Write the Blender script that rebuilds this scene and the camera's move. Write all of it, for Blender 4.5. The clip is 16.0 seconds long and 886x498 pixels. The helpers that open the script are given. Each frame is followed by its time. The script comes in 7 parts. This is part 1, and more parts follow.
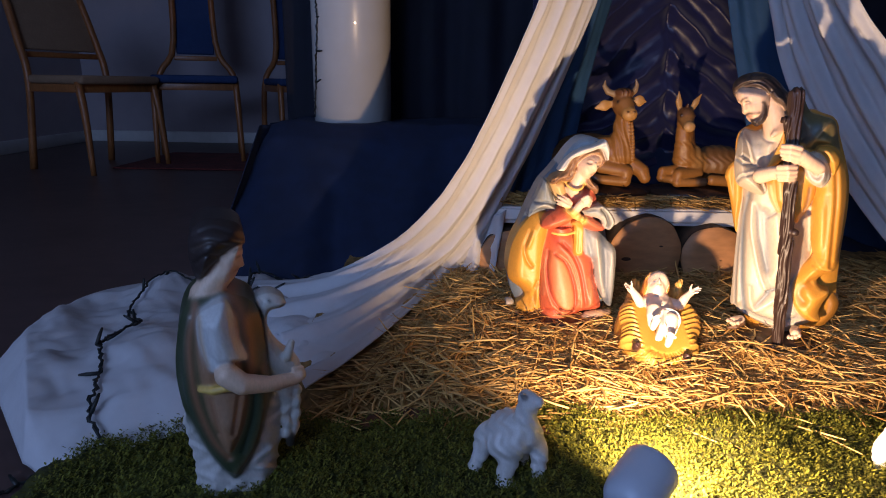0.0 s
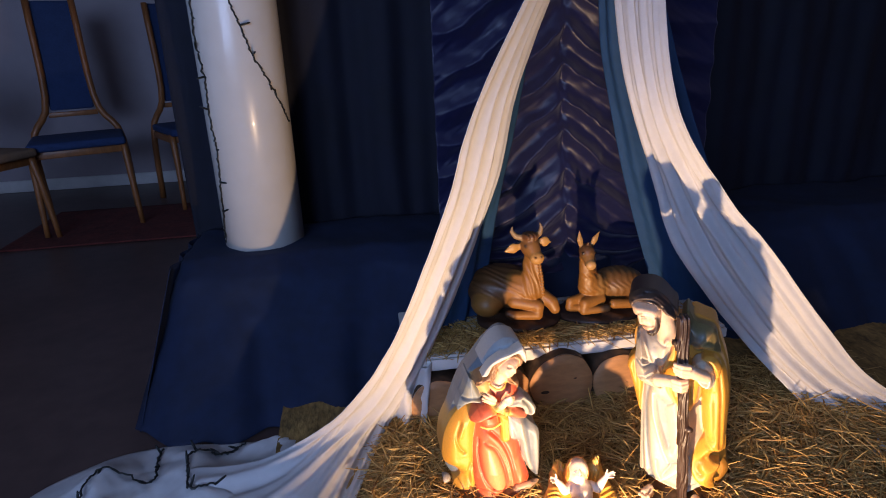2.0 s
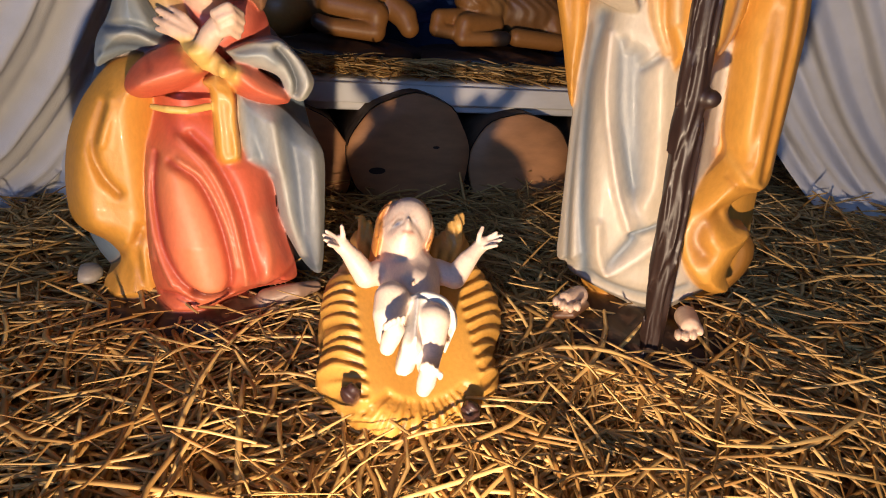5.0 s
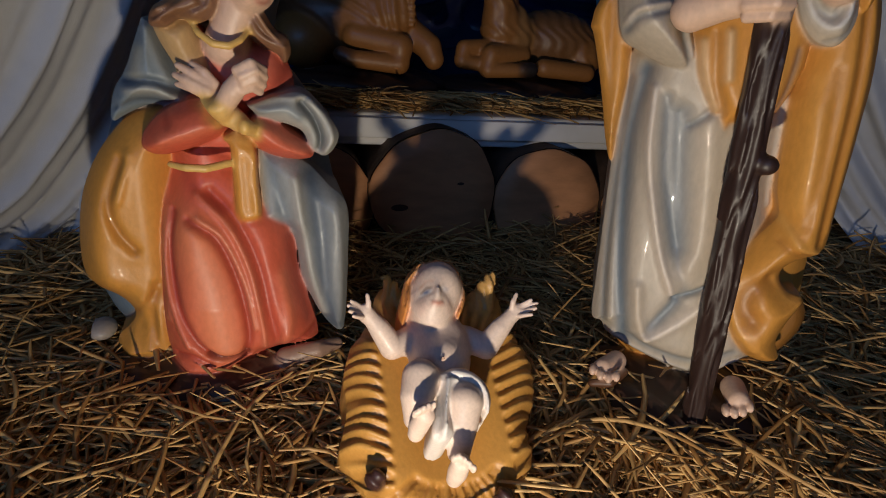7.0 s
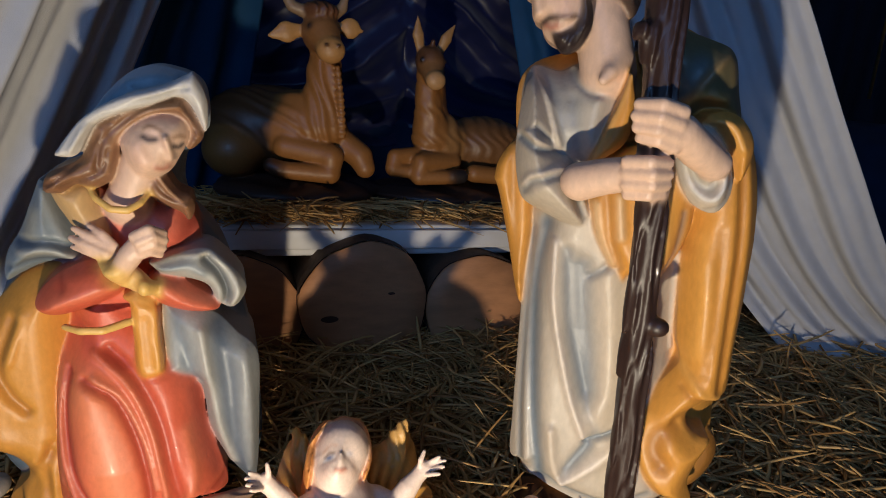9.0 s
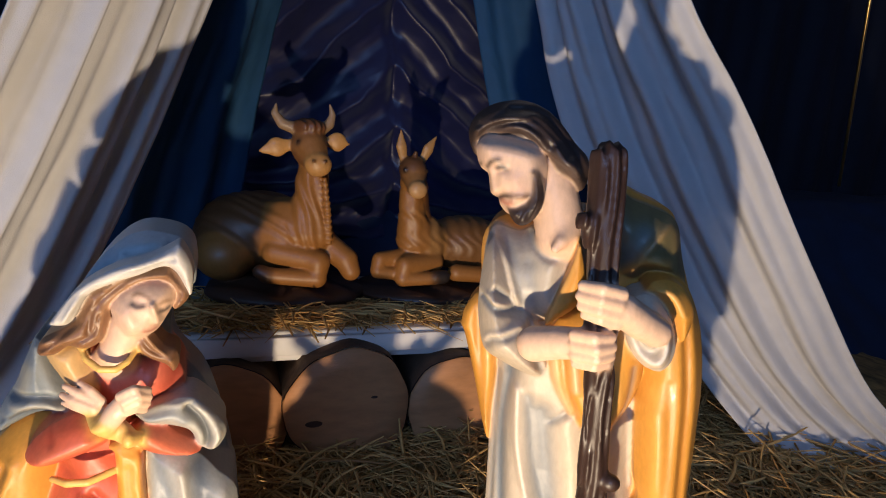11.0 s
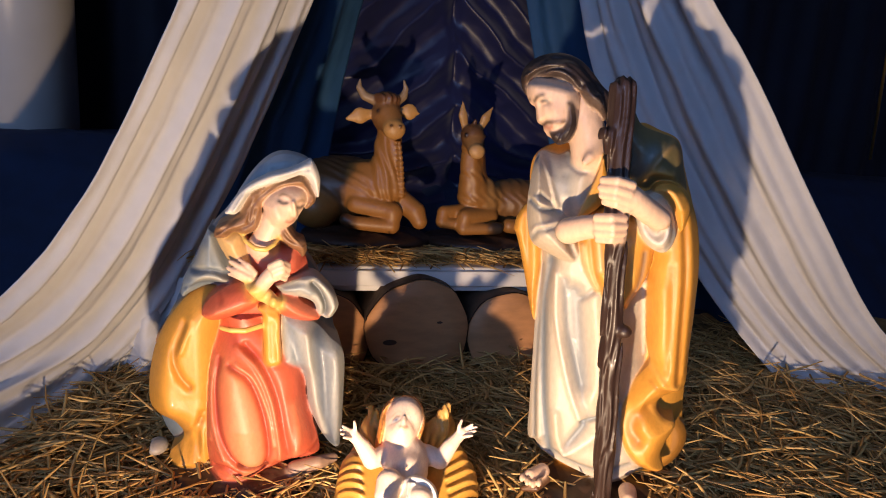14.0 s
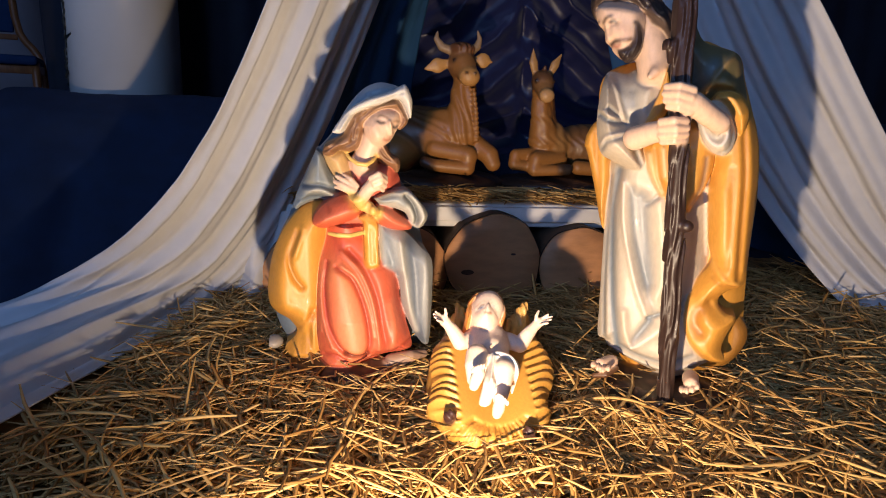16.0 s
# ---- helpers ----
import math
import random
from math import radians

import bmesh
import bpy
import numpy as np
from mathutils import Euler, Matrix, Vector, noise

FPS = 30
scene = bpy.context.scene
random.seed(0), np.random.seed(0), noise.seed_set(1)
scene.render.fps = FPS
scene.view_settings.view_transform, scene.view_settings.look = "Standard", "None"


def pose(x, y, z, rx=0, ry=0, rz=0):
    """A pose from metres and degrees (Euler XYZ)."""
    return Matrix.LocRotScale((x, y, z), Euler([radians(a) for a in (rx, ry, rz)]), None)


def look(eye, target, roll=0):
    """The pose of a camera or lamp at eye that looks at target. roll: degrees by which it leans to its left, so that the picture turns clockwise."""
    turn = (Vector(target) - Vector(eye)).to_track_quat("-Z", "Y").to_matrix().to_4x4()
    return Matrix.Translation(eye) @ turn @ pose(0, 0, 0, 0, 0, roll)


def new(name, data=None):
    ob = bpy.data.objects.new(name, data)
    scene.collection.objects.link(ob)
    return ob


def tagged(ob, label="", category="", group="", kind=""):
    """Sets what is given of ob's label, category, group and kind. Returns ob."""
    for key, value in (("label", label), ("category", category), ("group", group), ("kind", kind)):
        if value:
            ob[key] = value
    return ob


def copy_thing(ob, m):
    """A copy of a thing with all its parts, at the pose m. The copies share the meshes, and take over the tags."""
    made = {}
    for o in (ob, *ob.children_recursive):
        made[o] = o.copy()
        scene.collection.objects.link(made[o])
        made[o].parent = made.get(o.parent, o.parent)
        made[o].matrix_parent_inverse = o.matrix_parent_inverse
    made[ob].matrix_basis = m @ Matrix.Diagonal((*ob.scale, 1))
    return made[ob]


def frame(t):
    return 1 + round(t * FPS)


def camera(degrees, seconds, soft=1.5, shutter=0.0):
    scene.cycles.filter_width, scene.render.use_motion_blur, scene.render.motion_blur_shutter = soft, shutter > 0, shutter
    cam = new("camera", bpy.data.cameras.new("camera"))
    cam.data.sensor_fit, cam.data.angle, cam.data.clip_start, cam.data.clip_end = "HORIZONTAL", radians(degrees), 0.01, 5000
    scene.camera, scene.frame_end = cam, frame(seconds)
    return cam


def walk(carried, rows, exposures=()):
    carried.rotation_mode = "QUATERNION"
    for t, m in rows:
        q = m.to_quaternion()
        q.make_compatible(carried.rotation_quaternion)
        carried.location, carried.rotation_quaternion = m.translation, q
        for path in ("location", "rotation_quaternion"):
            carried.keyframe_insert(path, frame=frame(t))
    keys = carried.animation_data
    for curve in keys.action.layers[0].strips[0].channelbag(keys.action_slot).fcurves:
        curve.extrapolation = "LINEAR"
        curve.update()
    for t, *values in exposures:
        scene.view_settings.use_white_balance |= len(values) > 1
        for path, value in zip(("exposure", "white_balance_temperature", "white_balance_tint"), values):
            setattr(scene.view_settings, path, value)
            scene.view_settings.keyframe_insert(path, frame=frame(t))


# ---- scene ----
cam = camera(71.7, 16.0, soft=1.0)
PATH = [
    (0, (0.026, 0.05, 0.52), (0.003, 1.98, -0.006), 0.9),
    (0.5, (-0.041, -0.006, 0.617), (-0.127, 1.91, 0.052), -0.1),
    (1, (-0.113, 0.002, 0.778), (-0.121, 1.919, 0.207), -5.2),
    (1.5, (-0.09, 0.089, 1.017), (0.197, 1.915, 0.252), -7.8),
    (2, (0.012, 0.136, 1.026), (0.268, 2.006, 0.364), -2.4),
    (2.5, (0.092, 0.294, 0.679), (0.603, 2.195, 0.322), 1.6),
    (3, (0.142, 0.389, 0.527), (0.746, 2.259, 0.158), 2.1),
    (3.5, (0.212, 0.514, 0.435), (0.779, 2.362, -0.076), 2.3),
    (4, (0.256, 0.602, 0.396), (0.823, 2.432, -0.178), 3.4),
    (4.5, (0.285, 0.664, 0.356), (0.865, 2.452, -0.327), 3.5),
    (4.7, (0.293, 0.679, 0.335), (0.877, 2.443, -0.405), 4.9),
    (6.8, (0.305, 0.743, 0.349), (0.878, 2.488, -0.443), 5.2),
    (7, (0.296, 0.742, 0.364), (0.83, 2.521, -0.377), 5.0),
    (7.5, (0.285, 0.75, 0.394), (0.818, 2.558, -0.276), 5.0),
    (8, (0.297, 0.756, 0.413), (0.864, 2.574, -0.2), 5.0),
    (8.5, (0.307, 0.76, 0.421), (0.907, 2.571, -0.179), 4.9),
    (9, (0.335, 0.754, 0.436), (0.996, 2.557, -0.122), 5.1),
    (9.5, (0.351, 0.747, 0.459), (1.054, 2.55, -0.043), 5.6),
    (10, (0.36, 0.74, 0.485), (1.067, 2.551, 0.019), 5.5),
    (12.3, (0.316, 0.73, 0.545), (0.909, 2.603, 0.173), 4.3),
    (12.5, (0.314, 0.72, 0.543), (0.902, 2.593, 0.163), 4.4),
    (13, (0.314, 0.679, 0.52), (0.867, 2.561, 0.128), 4.6),
    (13.5, (0.299, 0.619, 0.494), (0.826, 2.506, 0.096), 4.2),
    (14, (0.285, 0.565, 0.468), (0.795, 2.455, 0.063), 4.3),
    (14.5, (0.282, 0.533, 0.431), (0.772, 2.427, 0.016), 4.0),
    (15, (0.275, 0.511, 0.412), (0.755, 2.404, -0.018), 3.3),
    (15.5, (0.273, 0.489, 0.407), (0.679, 2.394, -0.048), 3.5),
    (16, (0.248, 0.467, 0.403), (0.555, 2.387, -0.066), 2.5),
]
EXPOSURES = [(0.0, 0.25, 7200, 22), (1.0, 0.55, 7400, 22), (2.5, 0.9, 7700, 20), (3.5, 0.7, 7500, 20), (4.2, 0.4, 7100, 17), (4.7, -0.1, 6500, 14), (6.8, -1.6, 5250, 6), (8.5, -1.2, 5350, 4), (10.0, -0.25, 5700, 6), (12.5, 0.0, 6600, 15), (14.5, 0.05, 6700, 17), (16.0, -0.1, 6300, 13)]
walk(cam, [(t, look(eye, target, roll)) for t, eye, target, roll in PATH], EXPOSURES)

# ---- light ----
LAMP = Vector((0.254, 0.655, 0.098))
LAMP_AIM = Vector((0.80, 1.26, 0.33))

world = bpy.data.worlds.new("world")
scene.world = world
world.use_nodes = True
world.node_tree.nodes["Background"].inputs[0].default_value = (0.10, 0.16, 0.32, 1)
world.node_tree.nodes["Background"].inputs[1].default_value = 0.3

spot_data = bpy.data.lights.new("spot_bulb_light", "SPOT")
spot_data.energy, spot_data.color = 31.0, (1.0, 0.75, 0.49)
spot_data.spot_size, spot_data.spot_blend, spot_data.shadow_soft_size = radians(178), 0.85, 0.009
spot_light = new("spot_bulb_light", spot_data)

window_data = bpy.data.lights.new("window_daylight", "AREA")
window_data.shape, window_data.size, window_data.size_y = "RECTANGLE", 2.2, 1.5
window_data.energy, window_data.color = 56.0, (0.27, 0.50, 1.0)
window_light = new("window_daylight", window_data)
window_light.matrix_world = look((-1.5, -2.17, 1.65), (-1.3, 2.0, 0.9))

# ---- materials ----


def rgb(r, g, b):
    return (r, g, b, 1)


def material(name, colour, rough=0.6, metal=0.0, spots=0.0, scale=40.0, bump=0.0, bump_scale=200.0, coat=0.0, sheen=0.0, spec=0.5, dark=None, translucent=0.0, stretch=(1, 1, 1)):
    """A surface with a base colour, blotches at two scales and fine relief."""
    m = bpy.data.materials.new(name)
    m.use_nodes = True
    n, links = m.node_tree.nodes, m.node_tree.links
    p = n["Principled BSDF"]
    p.inputs["Roughness"].default_value, p.inputs["Metallic"].default_value = rough, metal
    p.inputs["Coat Weight"].default_value, p.inputs["Sheen Weight"].default_value = coat, sheen
    p.inputs["Specular IOR Level"].default_value = spec
    p.inputs["Base Color"].default_value = rgb(*colour)
    at = n.new("ShaderNodeTexCoord")
    fit_map = n.new("ShaderNodeMapping")
    fit_map.inputs["Scale"].default_value = stretch
    links.new(at.outputs["Object"], fit_map.inputs["Vector"])
    if spots:
        big, small = n.new("ShaderNodeTexNoise"), n.new("ShaderNodeTexNoise")
        big.inputs["Scale"].default_value, small.inputs["Scale"].default_value = scale * 0.2, scale
        big.inputs["Detail"].default_value, small.inputs["Detail"].default_value = 4, 6
        mean = n.new("ShaderNodeMath")
        mean.operation = "MULTIPLY_ADD"
        mean.inputs[1].default_value = 0.5
        half = n.new("ShaderNodeMath")
        half.operation = "MULTIPLY"
        half.inputs[1].default_value = 0.5
        mix = n.new("ShaderNodeMix")
        mix.data_type = "RGBA"
        lo = dark or tuple(c * (1 - spots) for c in colour)
        mix.inputs[6].default_value, mix.inputs[7].default_value = rgb(*lo), rgb(*(min(1, c * (1 + 0.5 * spots)) for c in colour))
        ramp = n.new("ShaderNodeMapRange")
        ramp.inputs[1].default_value, ramp.inputs[2].default_value = 0.35, 0.65
        for noise_node in (big, small):
            links.new(fit_map.outputs[0], noise_node.inputs["Vector"])
        links.new(big.outputs[0], half.inputs[0])
        links.new(small.outputs[0], mean.inputs[0])
        links.new(half.outputs[0], mean.inputs[2])
        links.new(mean.outputs[0], ramp.inputs[0])
        links.new(ramp.outputs[0], mix.inputs[0])
        links.new(mix.outputs[2], p.inputs["Base Color"])
    if bump:
        fine, relief = n.new("ShaderNodeTexNoise"), n.new("ShaderNodeBump")
        fine.inputs["Scale"].default_value, fine.inputs["Detail"].default_value = bump_scale, 5
        relief.inputs["Strength"].default_value, relief.inputs["Distance"].default_value = bump, 0.002
        links.new(fit_map.outputs[0], fine.inputs["Vector"])
        links.new(fine.outputs[0], relief.inputs["Height"])
        links.new(relief.outputs[0], p.inputs["Normal"])
    if translucent:
        through_cloth, both = n.new("ShaderNodeBsdfTranslucent"), n.new("ShaderNodeMixShader")
        through_cloth.inputs[0].default_value = rgb(*colour)
        both.inputs[0].default_value = translucent
        links.new(p.outputs[0], both.inputs[1])
        links.new(through_cloth.outputs[0], both.inputs[2])
        links.new(both.outputs[0], n["Material Output"].inputs[0])
    return m


def painted(name, rough=0.46, coat=0.06):
    """Hand-painted resin: the paint, airbrushed fold shading included, is a colour attribute, with fine brush mottling.
    """
    m = material(name, (0.5, 0.5, 0.5), rough, coat=coat, bump=0.12, bump_scale=260)
    n, links = m.node_tree.nodes, m.node_tree.links
    paint, mottle, ramp, mult = n.new("ShaderNodeAttribute"), n.new("ShaderNodeTexNoise"), n.new("ShaderNodeMapRange"), n.new("ShaderNodeMix")
    paint.attribute_name = "paint"
    mottle.inputs["Scale"].default_value, mottle.inputs["Detail"].default_value = 55, 7
    ramp.inputs[1].default_value, ramp.inputs[2].default_value, ramp.inputs[3].default_value, ramp.inputs[4].default_value = 0.3, 0.7, 0.90, 1.04
    mult.data_type, mult.blend_type = "RGBA", "MULTIPLY"
    mult.inputs[0].default_value = 1
    links.new(mottle.outputs[0], ramp.inputs[0])
    links.new(paint.outputs["Color"], mult.inputs[6])
    links.new(ramp.outputs[0], mult.inputs[7])
    links.new(mult.outputs[2], n["Principled BSDF"].inputs["Base Color"])
    return m


def varied(name, low, high, rough=0.6, translucent=0.0):
    """Strands and leaves: each piece its own tone."""
    m = material(name, low, rough, translucent=translucent)
    n, links = m.node_tree.nodes, m.node_tree.links
    geo, mix = n.new("ShaderNodeNewGeometry"), n.new("ShaderNodeMix")
    mix.data_type = "RGBA"
    mix.inputs[6].default_value, mix.inputs[7].default_value = rgb(*low), rgb(*high)
    links.new(geo.outputs["Random Per Island"], mix.inputs[0])
    links.new(mix.outputs[2], n["Principled BSDF"].inputs["Base Color"])
    return m


M_RESIN = painted("painted_resin")
M_WHITE_CLOTH = material("white_cotton", (0.66, 0.66, 0.68), 0.85, spots=0.06, scale=60, bump=0.25, bump_scale=900, translucent=0.18)
M_NAVY = material("navy_curtain", (0.002, 0.004, 0.016), 0.8, spots=0.35, scale=20, bump=0.2, bump_scale=500)
M_SATIN = material("navy_satin", (0.007, 0.009, 0.050), 0.42, spots=0.10, scale=30, spec=0.5, sheen=0.2)
M_BLUE = material("royal_blue_cloth", (0.003, 0.014, 0.048), 0.85, spots=0.3, scale=25, bump=0.2, bump_scale=500)
M_TEAL = material("teal_voile", (0.014, 0.075, 0.19), 0.8, spots=0.15, scale=25, bump=0.15, bump_scale=600, translucent=0.2)
M_COLUMN = material("column_paint", (0.66, 0.64, 0.60), 0.28, spots=0.06, scale=12, coat=0.3)
M_FLOOR = material("floor_boards", (0.105, 0.062, 0.055), 0.36, spots=0.3, scale=14, bump=0.05, bump_scale=60)
M_WALL = material("wall_paint", (0.40, 0.34, 0.36), 0.8, spots=0.08, scale=8, bump=0.1, bump_scale=120)
M_CEIL = material("ceiling_paint", (0.6, 0.6, 0.6), 0.9, spots=0.05, scale=6)
M_LOG_END = material("log_cut", (0.46, 0.22, 0.095), 0.55, spots=0.25, scale=30, bump=0.25, bump_scale=90, stretch=(1, 1, 3))
M_BARK = material("log_bark", (0.10, 0.055, 0.03), 0.85, spots=0.5, scale=60, bump=0.8, bump_scale=90)
M_KNOT = material("log_knot", (0.05, 0.022, 0.012), 0.7, spots=0.3, scale=80)
M_BOARD = material("white_board", (0.72, 0.70, 0.68), 0.55, spots=0.1, scale=20, bump=0.1, bump_scale=150)
M_STRAW = varied("straw", (0.34, 0.165, 0.042), (0.84, 0.55, 0.20), 0.5, 0.15)
M_STRAW_BED = material("straw_litter", (0.36, 0.205, 0.065), 0.85, spots=0.7, scale=90, bump=1.0, bump_scale=160, stretch=(1, 0.4, 1))
M_MOSS = varied("moss_sprigs", (0.050, 0.065, 0.006), (0.24, 0.23, 0.022), 0.7, 0.15)
M_MOSS_BED = material("moss_bed", (0.060, 0.065, 0.010), 0.95, spots=0.6, scale=60, bump=1.0, bump_scale=120)
M_WOOD = material("chair_wood", (0.36, 0.12, 0.035), 0.4, spots=0.3, scale=30, stretch=(6, 6, 1))
M_PAD = material("beige_upholstery", (0.30, 0.175, 0.105), 0.9, spots=0.12, scale=90, bump=0.3, bump_scale=600)
M_BLUE_PAD = material("blue_upholstery", (0.015, 0.045, 0.13), 0.9, spots=0.15, scale=90, bump=0.3, bump_scale=600)
M_RUG = material("red_rug", (0.16, 0.028, 0.022), 0.95, spots=0.5, scale=50, bump=0.6, bump_scale=400)
M_CABLE = material("dark_green_cable", (0.008, 0.012, 0.012), 0.5)
M_LAMP = material("white_lamp_shell", (0.55, 0.60, 0.68), 0.35)
M_BRASS = material("brass", (0.75, 0.55, 0.22), 0.28, metal=1.0)
M_RADIATOR = material("radiator_enamel", (0.62, 0.62, 0.60), 0.4, spots=0.05, scale=20)
M_EARTH = material("bark_scrap", (0.13, 0.045, 0.02), 0.9, spots=0.5, scale=60, bump=0.8, bump_scale=120)
M_GLASS = bpy.data.materials.new("window_glow")
M_GLASS.use_nodes = True
M_GLASS.node_tree.nodes["Principled BSDF"].inputs["Emission Color"].default_value = rgb(0.4, 0.58, 1.0)
M_GLASS.node_tree.nodes["Principled BSDF"].inputs["Emission Strength"].default_value = 0.6
M_BULB = bpy.data.materials.new("lit_lens")
M_BULB.use_nodes = True
M_BULB.node_tree.nodes["Principled BSDF"].inputs["Emission Color"].default_value = rgb(1.0, 0.8, 0.5)
M_BULB.node_tree.nodes["Principled BSDF"].inputs["Emission Strength"].default_value = 12.0

# ---- mesh helpers ----


def mesh_object(name, verts, faces, mat, parent=None, label="", smooth=True):
    me = bpy.data.meshes.new(name)
    me.from_pydata([tuple(map(float, v)) for v in verts], [], [tuple(map(int, f)) for f in faces])
    me.materials.append(mat)
    if smooth:
        me.polygons.foreach_set("use_smooth", [True] * len(me.polygons))
    me.update()
    ob = new(name, me)
    if parent:
        ob.parent = parent
        ob.matrix_parent_inverse = parent.matrix_basis.inverted()
    if label:
        ob["label"] = label
    return ob


def part(name, bm, mat, parent=None, label="", smooth=True):
    me = bpy.data.meshes.new(name)
    bm.normal_update()
    bm.to_mesh(me)
    bm.free()
    me.materials.append(mat)
    if smooth:
        me.polygons.foreach_set("use_smooth", [True] * len(me.polygons))
    ob = new(name, me)
    if parent:
        ob.parent = parent
        ob.matrix_parent_inverse = parent.matrix_basis.inverted()
    if label:
        ob["label"] = label
    return ob


def box(x0, x1, y0, y1, z0, z1, bevel=0.0, segments=2):
    bm = bmesh.new()
    bmesh.ops.create_cube(bm, size=1)
    for v in bm.verts:
        v.co = Vector(((x0 + x1) / 2 + v.co.x * (x1 - x0), (y0 + y1) / 2 + v.co.y * (y1 - y0), (z0 + z1) / 2 + v.co.z * (z1 - z0)))
    if bevel:
        bmesh.ops.bevel(bm, geom=bm.edges[:], offset=bevel, segments=segments, affect="EDGES", profile=0.5)
    return bm


def tube(points, radii, sides=8, cap=True):
    """A round bar along a line of points."""
    pts = [Vector(p) for p in points]
    if not hasattr(radii, "__len__"):
        radii = [radii] * len(pts)
    verts, faces = [], []
    for i, p in enumerate(pts):
        way = (pts[min(i + 1, len(pts) - 1)] - pts[max(i - 1, 0)]).normalized()
        side = way.orthogonal().normalized() if i == 0 else (side - way * side.dot(way)).normalized()
        up = way.cross(side)
        for k in range(sides):
            a = 2 * math.pi * k / sides
            verts.append(p + (side * math.cos(a) + up * math.sin(a)) * radii[i])
    for i in range(len(pts) - 1):
        for k in range(sides):
            j = (k + 1) % sides
            faces.append((i * sides + k, i * sides + j, (i + 1) * sides + j, (i + 1) * sides + k))
    if cap:
        faces.append(tuple(range(sides - 1, -1, -1)))
        faces.append(tuple((len(pts) - 1) * sides + k for k in range(sides)))
    bm = bmesh.new()
    vs = [bm.verts.new(v) for v in verts]
    for f in faces:
        bm.faces.new([vs[k] for k in f])
    return bm


def spline(points, steps):
    """Points along a smooth curve through the given ones."""
    p = np.array(points, float)
    p = np.vstack([2 * p[0] - p[1], p, 2 * p[-1] - p[-2]])
    n = len(p) - 3
    out = []
    for s in np.linspace(0, n, steps):
        i = min(int(s), n - 1)
        u = s - i
        a, b, c, d = p[i : i + 4]
        out.append(0.5 * (2 * b + (c - a) * u + (2 * a - 5 * b + 4 * c - d) * u**2 + (3 * b - a - 3 * c + d) * u**3))
    return np.array(out)


def fractal(x, y, z=0.0, octaves=4):
    """Smooth value noise on arrays."""
    total, amp = np.zeros(np.broadcast(x, y).shape), 1.0
    for k in range(octaves):
        total += amp * (np.sin(x * 1.9 + 1.7 * np.sin(y * 1.3 + k * 2.1 + z)) * np.cos(y * 1.7 + 1.3 * np.sin(x * 1.1 + k + z)))
        x, y, amp = x * 2.03 + 3.1, y * 2.03 + 1.7, amp * 0.5
    return total / 1.9


def sheet(name, grid, mat, thick=0.0015, parent=None, label=""):
    """A cloth or ground surface from an array of points (rows, columns, 3)."""
    r, c = grid.shape[:2]
    idx = np.arange(r * c).reshape(r, c)
    faces = np.stack([idx[:-1, :-1], idx[:-1, 1:], idx[1:, 1:], idx[1:, :-1]], -1).reshape(-1, 4)
    ob = mesh_object(name, grid.reshape(-1, 3), faces, mat, parent, label)
    if thick:
        mod = ob.modifiers.new("thickness", "SOLIDIFY")
        mod.thickness, mod.offset = thick, -1
    return ob


def ribbon(edge_a, edge_b, rows, cols):
    """Points between two edge lines."""
    a, b = spline(edge_a, rows), spline(edge_b, rows)
    v = np.linspace(0, 1, cols)[None, :, None]
    return a[:, None, :] * (1 - v) + b[:, None, :] * v


def grid_normals(g):
    du, dv = np.gradient(g, axis=0), np.gradient(g, axis=1)
    n = np.cross(du, dv)
    return n / (np.linalg.norm(n, axis=2, keepdims=True) + 1e-9)


# ---- sculpting: smooth blends of simple bodies, meshed on a grid ----


